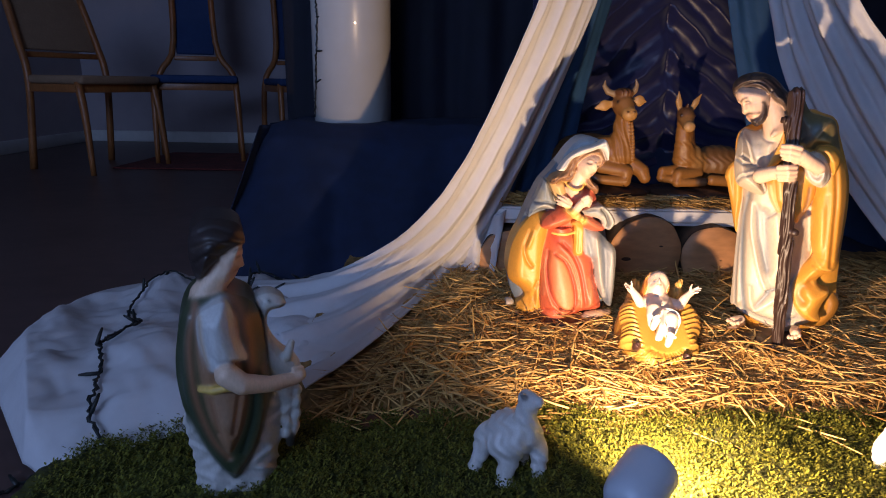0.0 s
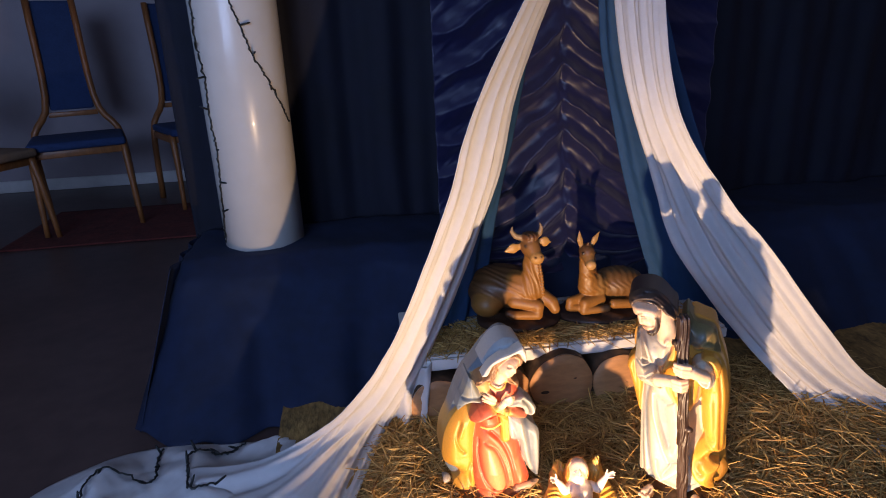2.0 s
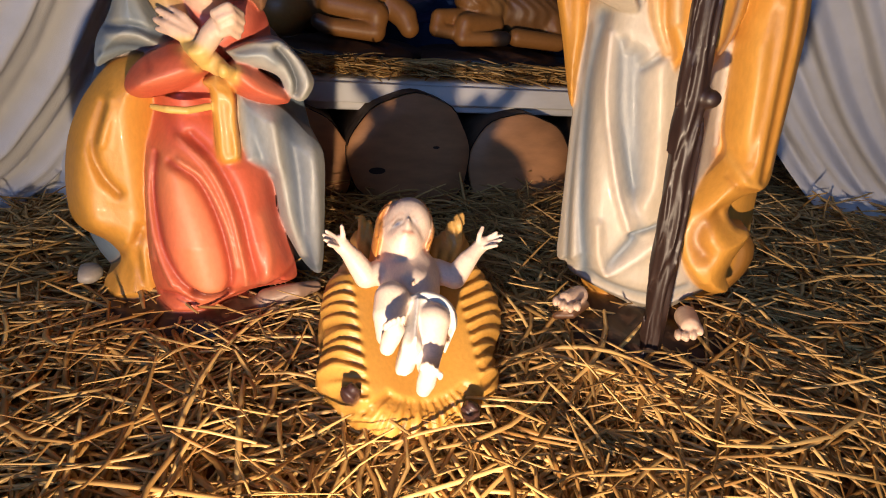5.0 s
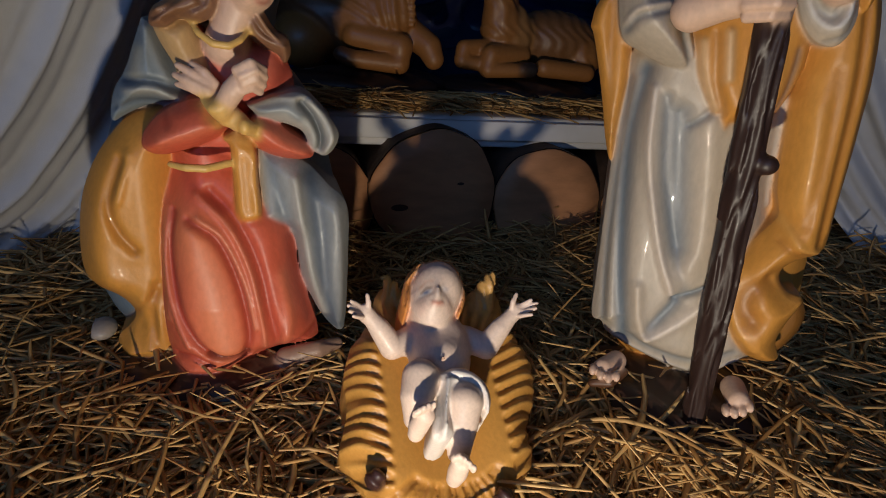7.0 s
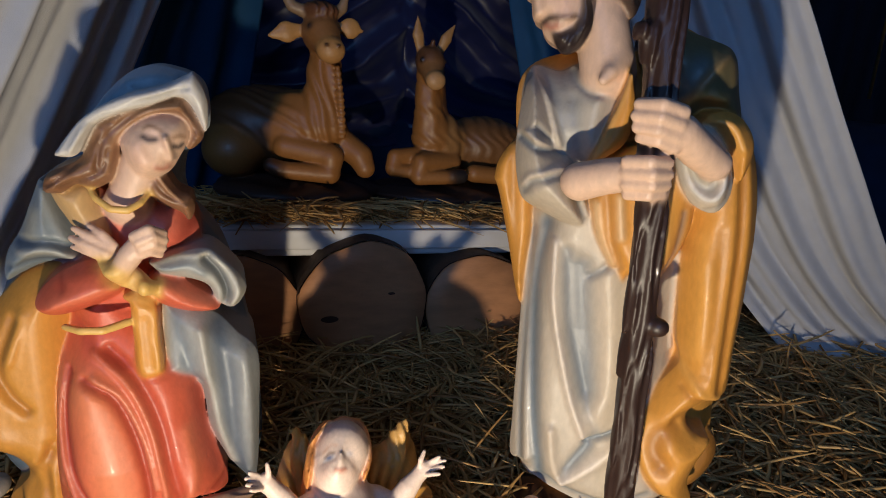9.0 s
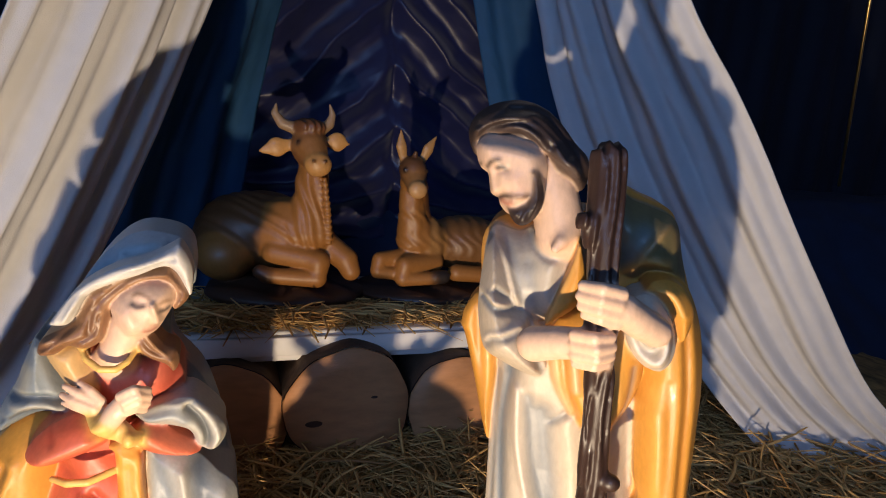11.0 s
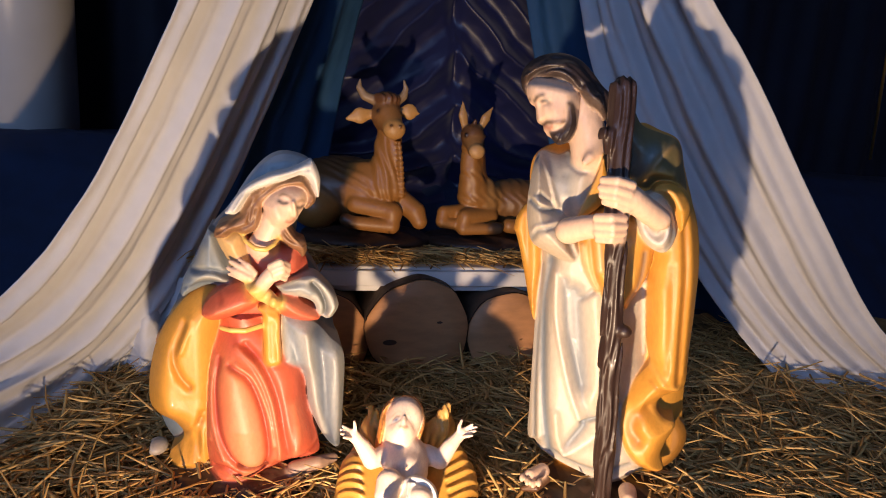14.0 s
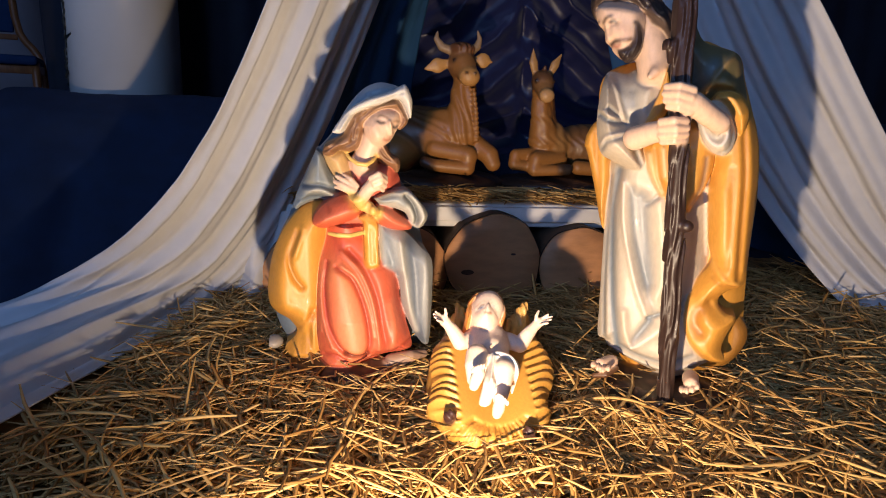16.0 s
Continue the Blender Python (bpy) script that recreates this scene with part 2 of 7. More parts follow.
class Sculpt:
    def __init__(self, lo, hi, cell):
        self.lo, self.hi, self.cell, self.bodies, self.bend, self.fine = np.array(lo, float), np.array(hi, float), cell, [], None, False

    def add(self, distance, colour, blend=0.006, paint=0.0, wave=None, carve=False):
        """A body. paint: how far its colour wins over its neighbours'; wave: relief on it."""
        if self.bend:
            straight, bend = distance, self.bend
            distance = lambda p: straight(bend(p))
        self.bodies.append((distance, colour if callable(colour) else np.array(colour, float), blend, paint, wave, carve))
        return self

    def ell(self, c, r, colour, turn=(0, 0, 0), **kw):
        c, r = np.array(c, np.float32), np.array(r, np.float32)
        m = np.array(Euler([radians(a) for a in turn]).to_matrix(), np.float32)

        def d(p):
            q = (p - c) @ m
            k0 = np.linalg.norm(q / r, axis=-1)
            k1 = np.linalg.norm(q / (r * r), axis=-1) + 1e-6
            return k0 * (k0 - 1) / k1

        return self.add(d, colour, **kw)

    def chain(self, pts, colour, squash=(1, 1, 1), **kw):
        """A rounded bar through (x, y, z, radius) points."""
        pts, squash = np.array(pts, np.float32), np.array(squash, np.float32)

        def d(p):
            out = None
            for a, b in zip(pts[:-1], pts[1:]):
                ab, pa = (b - a)[:3] / squash, (p - a[:3]) / squash
                h = np.clip((pa @ ab) / (ab @ ab + 1e-9), 0, 1)
                e = np.linalg.norm(pa - h[..., None] * ab, axis=-1) - (a[3] + (b[3] - a[3]) * h)
                out = e if out is None else np.minimum(out, e)
            return out

        return self.add(d, colour, **kw)

    def loft(self, rows, colour, folds=(0, 0, 0), top=0.0, **kw):
        """Stacked ovals (z, cx, cy, rx, ry), with folds (count, depth, turn) that die out at the height top."""
        rows = np.array(rows, np.float32)
        n, depth, turn = folds

        def d(p):
            z = p[..., 2]
            cx, cy, rx, ry = (np.interp(z, rows[:, 0], rows[:, k]).astype(np.float32) for k in range(1, 5))
            x, y = p[..., 0] - cx, p[..., 1] - cy
            e = (np.sqrt((x / rx) ** 2 + (y / ry) ** 2) - 1) * np.minimum(rx, ry)
            if n:
                a = np.arctan2(y / ry, x / rx)
                fade = np.clip((top - z) / 0.06, 0, 1)
                e = e + fade * depth * (np.sin(n * a + turn + 9 * (z - rows[0, 0])) + 0.5 * np.sin(2.3 * n * a + 2 * turn))
            return np.maximum(e, np.maximum(z - rows[-1, 0], rows[0, 0] - z))

        return self.add(d, colour, **kw)

    def layer(self, outline, front, thick, colour, puff=(0.01, 0.012), marks=(), **kw):
        """A modelled sheet of clay: an outline (x, z), rounded towards its rim by puff (height, reach). front: how far back its face lies, one value or rows (z, y).
        marks are drawn lines on it: (points, width, relief, paint or None, strength)."""
        cell = self.cell
        xs, zs = np.arange(self.lo[0], self.hi[0] + cell, cell), np.arange(self.lo[2], self.hi[2] + cell, cell)
        gx, gz = np.meshgrid(xs, zs, indexing="ij")

        def line_distance(pts):
            best = np.full(gx.shape, 9.0)
            for (ax, az), (bx, bz) in zip(pts[:-1], pts[1:]):
                ex, ez = bx - ax, bz - az
                h = np.clip(((gx - ax) * ex + (gz - az) * ez) / (ex * ex + ez * ez + 1e-12), 0, 1)
                best = np.minimum(best, np.hypot(gx - ax - h * ex, gz - az - h * ez))
            return best

        rim = spline(list(outline) + [outline[0]], 6 * len(outline) + 1)
        d2, inside = line_distance(rim), np.zeros(gx.shape, bool)
        for (ax, az), (bx, bz) in zip(rim[:-1], rim[1:]):
            inside ^= ((az > gz) != (bz > gz)) & (gx < (bx - ax) * (gz - az) / (bz - az + 1e-12) + ax)
        d2 = np.where(inside, -d2, d2)
        q = np.clip(-d2 / puff[1], 0, 1)
        face = puff[0] * (1 - q) ** 2 + (np.interp(gz, *zip(*front)) if hasattr(front, "__len__") else front)
        tint = np.tile(np.array(colour, float), gx.shape + (1,))
        for pts, width, relief, paint_on, strength in marks:
            fall = np.exp(-((line_distance(spline(pts, 8 * len(pts))) / width) ** 2))
            face = face - relief * fall
            if paint_on is not None:
                tint += (np.array(paint_on) - tint) * (strength * fall)[..., None]
        slope = 1 / np.sqrt(1 + np.gradient(face, cell, axis=0) ** 2 + np.gradient(face, cell, axis=1) ** 2)
        depth = np.max(face[inside]) + thick if inside.any() else thick
        stack = np.concatenate([np.stack([d2, face, slope], -1), tint], -1).astype(np.float32)
        base = np.array((self.lo[0], self.lo[2]), np.float32)
        top = np.array(gx.shape) - 2

        def sample(p, lo, hi):
            at = (p[..., ::2] - base) / cell
            if not self.fine:  # on the grid itself
                i = np.clip(np.rint(at).astype(np.int32), 0, top + 1)
                return stack[i[..., 0], i[..., 1], lo:hi]
            i = np.clip(np.floor(at).astype(int), 0, top)
            f = np.clip(at - i, 0, 1)[..., None].astype(np.float32)
            u, v = f[..., 0, :], f[..., 1, :]
            m = stack[..., lo:hi]
            a, b = i[..., 0], i[..., 1]
            return (m[a, b] * (1 - u) + m[a + 1, b] * u) * (1 - v) + (m[a, b + 1] * (1 - u) + m[a + 1, b + 1] * u) * v

        def distance(p):
            s = sample(p, 0, 3)
            y = p[..., 1]
            return np.maximum(np.maximum((s[..., 1] - y) * s[..., 2], y - depth), s[..., 0])

        return self.add(distance, lambda p: sample(p, 3, 6), **{"blend": 0.002, **kw})

    def field(self, p):
        total = None
        for d, _, k, _, wave, carve in self.bodies:
            if k == 0:  # paint alone
                continue
            e = d(p)
            if wave is not None:
                e = e + wave(p)
            if total is None:
                total = e
            elif carve:
                total = np.maximum(total, -e)
            else:
                h = np.clip(0.5 + 0.5 * (total - e) / k, 0, 1)
                total = total + (e - total) * h - k * h * (1 - h)
        return total

    def build(self, name, mat=None, blur=0.0014):
        n = np.ceil((self.hi - self.lo) / self.cell).astype(int) + 1
        axes = [self.lo[k] + np.arange(n[k]) * self.cell for k in range(3)]
        # only blocks near the surface are worked out finely
        size = 8
        blocks = -(-n // size)
        mids = [self.lo[k] + (np.arange(blocks[k]) * size + (size - 1) / 2) * self.cell for k in range(3)]
        middle = self.field(np.stack(np.meshgrid(*mids, indexing="ij"), -1).astype(np.float32))
        f = np.repeat(np.repeat(np.repeat(np.where(middle < 0, -1, 1).astype(np.float32), size, 0), size, 1), size, 2)
        near = np.argwhere(np.abs(middle) < 1.15 * size * self.cell + 0.004)
        inner = np.stack(np.meshgrid(*[np.arange(size)] * 3, indexing="ij"), -1)
        for part_of in np.array_split(near, max(1, len(near) // 300)):
            at = part_of[:, None, None, None, :] * size + inner[None]
            value = self.field((self.lo + at * self.cell).astype(np.float32))
            f[at[..., 0], at[..., 1], at[..., 2]] = value
        f = f[: n[0], : n[1], : n[2]]
        f[0], f[-1], f[:, 0], f[:, -1], f[:, :, 0], f[:, :, -1] = (1,) * 6
        inside = f < 0
        m = n - 1
        corners = [(i, j, k) for i in (0, 1) for j in (0, 1) for k in (0, 1)]
        count = sum(inside[i : i + m[0], j : j + m[1], k : k + m[2]].astype(np.int8) for i, j, k in corners)
        cells = np.argwhere((count > 0) & (count < 8))
        number = np.full(tuple(m), -1, np.int64)
        number[tuple(cells.T)] = np.arange(len(cells))
        where, weight = np.zeros((len(cells), 3)), np.zeros(len(cells))
        for a in corners:
            for axis in range(3):
                if a[axis]:
                    continue
                b = list(a)
                b[axis] = 1
                fa, fb = f[tuple((cells + a).T)], f[tuple((cells + b).T)]
                cross = (fa < 0) != (fb < 0)
                t = np.where(cross, fa / (fa - fb + 1e-12), 0)
                q = np.tile(np.array(a, float), (len(cells), 1))
                q[:, axis] = t
                where += q * cross[:, None]
                weight += cross
        verts = self.lo + (cells + where / weight[:, None]) * self.cell
        faces = []
        for axis in range(3):
            u, v = (axis + 1) % 3, (axis + 2) % 3
            step = [0, 0, 0]
            step[axis] = 1
            one = inside[tuple(slice(0, m[k]) for k in range(3))]
            two = inside[tuple(slice(step[k], m[k] + step[k]) for k in range(3))]
            e = np.argwhere(one != two)
            e = e[(e[:, u] > 0) & (e[:, v] > 0)]
            flip = one[tuple(e.T)]
            du, dv = np.eye(3, dtype=int)[u], np.eye(3, dtype=int)[v]
            q = np.stack([number[tuple((e - o).T)] for o in (0 * du, du, du + dv, dv)], 1)
            faces.append(np.where(flip[:, None], q, q[:, ::-1]))
        faces = np.vstack(faces)
        # paint: the body nearest to each point, with a soft seam
        p = verts.astype(np.float32)
        self.fine = True
        solid = [b for b in self.bodies if not b[5]]
        d = np.stack([b[0](p) - b[3] for b in solid], 1)
        w = np.exp(-np.clip((d - d.min(1, keepdims=True)) / blur, 0, 40))
        w /= w.sum(1, keepdims=True)
        colour = sum(w[:, k : k + 1] * (b[1](p) if callable(b[1]) else b[1]) for k, b in enumerate(solid))
        ob = mesh_object(name, verts, faces, mat or M_RESIN)
        paint = ob.data.color_attributes.new("paint", "FLOAT_COLOR", "POINT")
        paint.data.foreach_set("color", np.hstack([colour, np.ones((len(colour), 1))]).astype(np.float32).ravel())
        return ob

# ---- room ----
X0, X1, Y0, Y1, H = -3.0, 3.2, -2.2, 5.2, 3.0
tagged(part("floor", box(X0, X1, Y0, Y1, -0.1, 0.0), M_FLOOR, smooth=False), "dark brown polished floor", "floor", kind="structure")
tagged(part("ceiling", box(X0 - 0.15, X1 + 0.15, Y0 - 0.15, Y1 + 0.15, H, H + 0.12), M_CEIL, smooth=False), "plain white ceiling", "ceiling", kind="structure")
tagged(part("wall_north", box(X0, X1, Y1, Y1 + 0.15, 0, H), M_WALL, smooth=False), "grey-white plastered wall", "wall", kind="structure")
tagged(part("wall_east", box(X1, X1 + 0.15, Y0 - 0.15, Y1 + 0.15, 0, H), M_WALL, smooth=False), "grey-white plastered wall", "wall", kind="structure")
tagged(part("wall_west", box(X0 - 0.15, X0, Y0 - 0.15, Y1 + 0.15, 0, H), M_WALL, smooth=False), "grey-white plastered wall", "wall", kind="structure")
wall_south = tagged(new("wall_south"), "grey-white plastered wall with one window", "wall", kind="structure")
for x0, x1, z0, z1 in ((X0, -2.6, 0, H), (-0.4, X1, 0, H), (-2.6, -0.4, 0, 0.9), (-2.6, -0.4, 2.4, H)):
    part("wall_panel", box(x0, x1, Y0 - 0.15, Y0, z0, z1), M_WALL, wall_south, smooth=False)
window_1 = tagged(new("window_1"), "white framed window with dusky blue daylight", "window", kind="structure")
part("pane", box(-2.6, -0.4, Y0 - 0.11, Y0 - 0.10, 0.9, 2.4), M_GLASS, window_1, smooth=False)
for x in (-2.57, -1.5, -0.43):
    part("window_frame", box(x - 0.03, x + 0.03, Y0 - 0.10, Y0 - 0.05, 0.9, 2.4, 0.004), M_BOARD, window_1)
for z in (0.93, 2.37):
    part("window_frame", box(-2.54, -0.46, Y0 - 0.098, Y0 - 0.052, z - 0.03, z + 0.03, 0.004), M_BOARD, window_1)
tagged(part("baseboard", box(X0 + 0.002, X1, Y1 - 0.018, Y1 - 0.001, 0.001, 0.09, 0.004), M_BOARD), "white skirting board", "baseboard", kind="structure")
tagged(part("baseboard", box(X0 + 0.001, X0 + 0.018, 1.0, Y1 - 0.02, 0.001, 0.09, 0.004), M_BOARD), "white skirting board", "baseboard", kind="structure")

# column
COL = (-0.318, 2.215, 0.131)
column = tagged(new("column"), "glossy cream-white round column", "column", kind="structure")
part("shaft", tube([(COL[0], COL[1], z) for z in (0.001, 1.0, 2.0, 2.999)], COL[2], 64), M_COLUMN, column)

# ---- cloth backdrop ----


def hanging(x0, x1, y, z0, z1, count, depth, seed, cols=160, rows=40):
    x, z = np.meshgrid(np.linspace(x0, x1, cols), np.linspace(z0, z1, rows))
    a = (x - x0) / (x1 - x0) * count * 2 * math.pi
    wob = fractal(x * 3 + seed, z * 1.3, seed)
    off = depth * (np.sin(a + 1.6 * wob) + 0.4 * np.sin(2.7 * a + seed)) + 0.35 * depth * wob
    return np.stack([x, y + off, z], -1)


tagged(sheet("backdrop_curtain", hanging(-0.60, 2.9, 2.42, 0.002, 2.9, 13, 0.014, 1.0, 260), M_NAVY, 0.003), "dark navy blue fabric backdrop hung behind the crib", "curtain")


def covered_bench(x0, x1, seed):
    """Blue cloth thrown over a low bench: level top, front that flares to the floor."""
    cols, rows = 150, 70
    u = np.linspace(0, 1, rows)[:, None]
    x = np.linspace(x0, x1, cols)[None, :] + 0 * u
    prof_y = np.interp(u, [0, 0.32, 0.40, 0.7, 1.0], [2.36, 2.04, 1.965, 1.83, 1.625])
    prof_z = np.interp(u, [0, 0.32, 0.40, 0.7, 1.0], [0.385, 0.385, 0.345, 0.19, 0.004])
    down = np.clip((u - 0.35) / 0.65, 0, 1)
    a = x * 17 + 1.2 * fractal(x * 3, u * 2, seed)
    flare = down * (0.028 * np.sin(a) + 0.02 * np.sin(2.3 * a + 1)) + 0.020 * fractal(x * 6, u * 4, seed)
    left = np.clip((x0 + 0.10 - x) / 0.10, 0, 1)
    y = prof_y + flare + 0.05 * left**2
    z = prof_z + 0.010 * fractal(x * 6 + 3, u * 5, seed) * (1 - down) - 0.02 * left**2 * (1 - down)
    x = x - left * down * 0.07 + 0.03 * left * (1 - down)
    return np.stack([x, y, np.maximum(z, 0.003)], -1)


bench = tagged(new("covered_bench"), "low bench draped in royal blue cloth below the column", "bench")
sheet("cover", covered_bench(-0.60, 2.85, 2.0), M_BLUE, 0.003, bench)
side_y, side_z = np.meshgrid(np.linspace(0, 1, 24), np.linspace(0, 1, 24))
bench_side = np.stack([-0.575 - 0.07 * (1 - side_z) + 0.012 * np.sin(side_y * 18), 2.36 - side_y * (0.35 + 0.30 * (1 - side_z)), 0.003 + side_z * 0.375], -1)
sheet("cover_end", bench_side, M_BLUE, 0.003, bench)

# ruched satin panel
cols, rows = 240, 420
sx, sz = np.meshgrid(np.linspace(0.25, 1.10, cols), np.linspace(0.10, 1.75, rows))
mid = 0.645 + 0.015 * np.sin(sz * 5)
t_side = np.abs(sx - mid)
run = np.where(sz > 0.42, 0.95, 0.25 + 0.7 * np.clip((sz - 0.30) / 0.12, 0, 1))
phase = (sz + run * t_side - 0.9 * t_side**2 + 0.022 * fractal(sx * 5, sz * 4, 3.0)) * 2 * math.pi / 0.105
amp = (0.016 + 0.007 * fractal(sx * 4, sz * 5, 1.0)) * np.clip(1.2 - t_side * 1.8, 0.2, 1)
sy = 1.92 + amp * (np.sqrt(np.sin(phase * 0.5 + 1.1 * fractal(sx * 3, sz * 4, 5.0)) ** 2 + 0.012) * 2 - 1) + 0.0050 * fractal(sx * 7, sz * 22 + 16 * t_side, 2.0) + 0.010 * np.exp(-(t_side / 0.012) ** 2)
tagged(sheet("satin_curtain", np.stack([sx, sy, sz], -1), M_SATIN, 0.002), "shiny navy satin curtain gathered in ruched folds", "curtain")

# ---- drapes from one apex ----


def drape(name, inner, outer, mat, folds, depth, seed, label, rows=150, cols=70, turn=1.0):
    g = ribbon(inner, outer, rows, cols)
    u = np.linspace(0, 1, rows)[:, None]
    v = np.linspace(0, 1, cols)[None, :]
    wob = fractal(v * 3 + seed, u * 4, seed)
    h = depth * (np.sin(v * folds * 2 * math.pi + 0.9 * wob + seed) + 0.45 * np.sin(v * folds * 4.7 * math.pi + 2 * seed + 1.5 * u)) * np.clip(u * 5, 0.3, 1)
    h = h * np.clip(np.minimum(v, 1 - v) * 8, 0.25, 1) + 0.3 * depth * fractal(v * 9, u * 14, seed)
    g = g + turn * grid_normals(g) * h[..., None]
    g[..., 2] = np.maximum(g[..., 2], 0.012)
    return tagged(sheet(name, g, mat, 0.0016), label, "drape")


drape("white_drape", [(0.60, 1.60, 1.34), (0.411, 1.55, 0.95), (0.344, 1.55, 0.69), (0.228, 1.55, 0.39), (0.115, 1.55, 0.160), (0.020, 1.48, 0.062), (-0.110, 1.09, 0.058), (-0.20, 0.93, 0.045)],
      [(0.53, 1.45, 1.34), (0.277, 1.40, 0.91), (0.190, 1.40, 0.66), (0.075, 1.40, 0.40), (-0.015, 1.40, 0.255), (-0.120, 1.40, 0.160), (-0.28, 1.42, 0.075), (-0.46, 1.46, 0.045)],
      M_WHITE_CLOTH, 3.2, 0.010, 1.3, "white cotton drape sweeping down onto the floor", turn=-1.0)
drape("white_drape", [(0.60, 1.60, 1.34), (0.600, 1.44, 0.945), (0.680, 1.43, 0.70), (0.730, 1.43, 0.557), (0.82, 1.43, 0.42), (0.97, 1.42, 0.235), (1.10, 1.36, 0.085), (1.07, 1.14, 0.060), (1.00, 0.99, 0.045)],
      [(0.66, 1.45, 1.34), (0.630, 1.28, 0.915), (0.765, 1.28, 0.69), (0.895, 1.28, 0.55), (1.03, 1.28, 0.385), (1.21, 1.28, 0.190), (1.40, 1.26, 0.080), (1.50, 1.10, 0.050), (1.50, 0.95, 0.040)],
      M_WHITE_CLOTH, 3.4, 0.010, 2.6, "white cotton drape sweeping down beside the straw")
drape("teal_drape", [(0.60, 1.62, 1.36), (0.50, 1.74, 1.05), (0.435, 1.76, 0.73), (0.395, 1.77, 0.535), (0.345, 1.78, 0.22)],
      [(0.54, 1.56, 1.36), (0.36, 1.58, 0.95), (0.22, 1.60, 0.55), (0.10, 1.62, 0.25), (0.05, 1.64, 0.06)],
      M_TEAL, 2.4, 0.008, 0.4, "teal blue voile drape inside the white one")
drape("teal_drape", [(0.62, 1.62, 1.36), (0.66, 1.74, 1.05), (0.725, 1.76, 0.765), (0.795, 1.77, 0.525), (0.90, 1.78, 0.22)],
      [(0.66, 1.56, 1.36), (0.80, 1.58, 0.95), (0.98, 1.60, 0.55), (1.16, 1.62, 0.25), (1.28, 1.64, 0.06)],
      M_TEAL, 2.4, 0.008, 2.2, "teal blue voile drape inside the white one", turn=-1.0)

# cloth spread on the floor
inner_rim = [(-0.02, 1.36, 0.05), (-0.13, 1.06, 0.05), (-0.21, 0.92, 0.04), (-0.345, 0.805, 0.03), (-0.48, 0.745, 0.02), (-0.555, 0.775, 0.02)]
outer_rim = [(-0.20, 1.58, 0.03), (-0.38, 1.60, 0.03), (-0.56, 1.62, 0.03), (-0.72, 1.58, 0.03), (-0.86, 1.42, 0.02), (-0.80, 1.04, 0.02)]
g = ribbon(inner_rim, outer_rim, 120, 100)
u, v = np.linspace(0, 1, 120)[:, None], np.linspace(0, 1, 100)[None, :]
edge = np.clip(np.minimum(np.minimum(v, 1 - v), (1 - u) * 1.4) * 9, 0, 1)
hump = np.exp(-(((g[..., 0] + 0.50) / 0.22) ** 2 + ((g[..., 1] - 0.95) / 0.20) ** 2))
lump = 0.020 + 0.055 * hump + 0.022 * fractal(g[..., 0] * 7, g[..., 1] * 6, 2.0) + 0.012 * np.sin(26 * (g[..., 0] + 0.5 * g[..., 1]) + 2 * fractal(g[..., 0] * 4, g[..., 1] * 4, 1.0))
g[..., 2] = np.maximum(0.006, 0.006 + edge * np.maximum(lump, 0.006))
tagged(sheet("spread_cloth", g, M_WHITE_CLOTH, 0.0016), "white cotton cloth spread crumpled on the floor", "cloth")
FLOOR_CLOTH = g

# ---- platform and logs ----
platform = tagged(new("platform"), "white board platform resting on cut logs", "platform")
part("board", box(0.10, 1.00, 1.562, 1.90, 0.178, 0.222, 0.004), M_BOARD, platform)
part("rim", box(0.10, 1.00, 1.552, 1.5605, 0.190, 0.217, 0.002), M_BOARD, platform)
cx, cz = np.meshgrid(np.linspace(0, 1, 40), np.linspace(0, 1, 30))
cover = np.stack([0.015 + 0.15 * cx - 0.03 * (1 - cz), 1.52 + 0.03 * cz + 0.012 * np.sin(cx * 17 + cz * 2) + 0.01 * fractal(cx * 4, cz * 4), 0.05 + 0.165 * cz - 0.05 * (1 - cx) * cz], -1)
tagged(sheet("corner_cloth", cover, M_WHITE_CLOTH, 0.002), "white cloth bunched at the platform end", "cloth")


def log(cx, cz, r, y0, y1, seed, knot=None):
    ob = tagged(new("log"), "short sawn log with a reddish brown cut face", "log", group="logs under the platform")
    n = 48
    rim = []
    for k in range(n):
        a = 2 * math.pi * k / n
        rr = r * (1 + 0.035 * math.sin(2 * a + seed) + 0.03 * math.sin(3 * a + 2 * seed) + 0.012 * math.sin(9 * a))
        rim.append((cx + rr * math.cos(a), cz + rr * 1.04 * math.sin(a)))
    bm = bmesh.new()
    a = [bm.verts.new((x, y0 + 0.004, z)) for x, z in rim]
    b = [bm.verts.new((x, y1, z)) for x, z in rim]
    for k in range(n):
        bm.faces.new((a[k], a[(k + 1) % n], b[(k + 1) % n], b[k]))
    bm.faces.new(b)
    part("bark", bm, M_BARK, ob)
    bm = bmesh.new()
    rings = []
    for s, dy in ((0.985, 0.004), (0.965, 0.0), (0.6, 0.0005), (0.25, 0.0)):
        rings.append([bm.verts.new((cx + (x - cx) * s, y0 + dy, cz + (z - cz) * s)) for x, z in rim])
    for q, p in zip(rings[:-1], rings[1:]):
        for k in range(n):
            bm.faces.new((q[k], q[(k + 1) % n], p[(k + 1) % n], p[k]))
    bm.faces.new(rings[-1])
    part("cut_face", bm, M_LOG_END, ob)
    for kx, kz, kr in knot or ():
        bm = bmesh.new()
        bmesh.ops.create_circle(bm, cap_ends=True, segments=14, radius=kr, matrix=pose(kx, y0 - 0.0008, kz, 90, 0, 0) @ Matrix.Diagonal((1.7, 0.7, 1, 1)))
        part("knot", bm, M_KNOT, ob)
    return ob


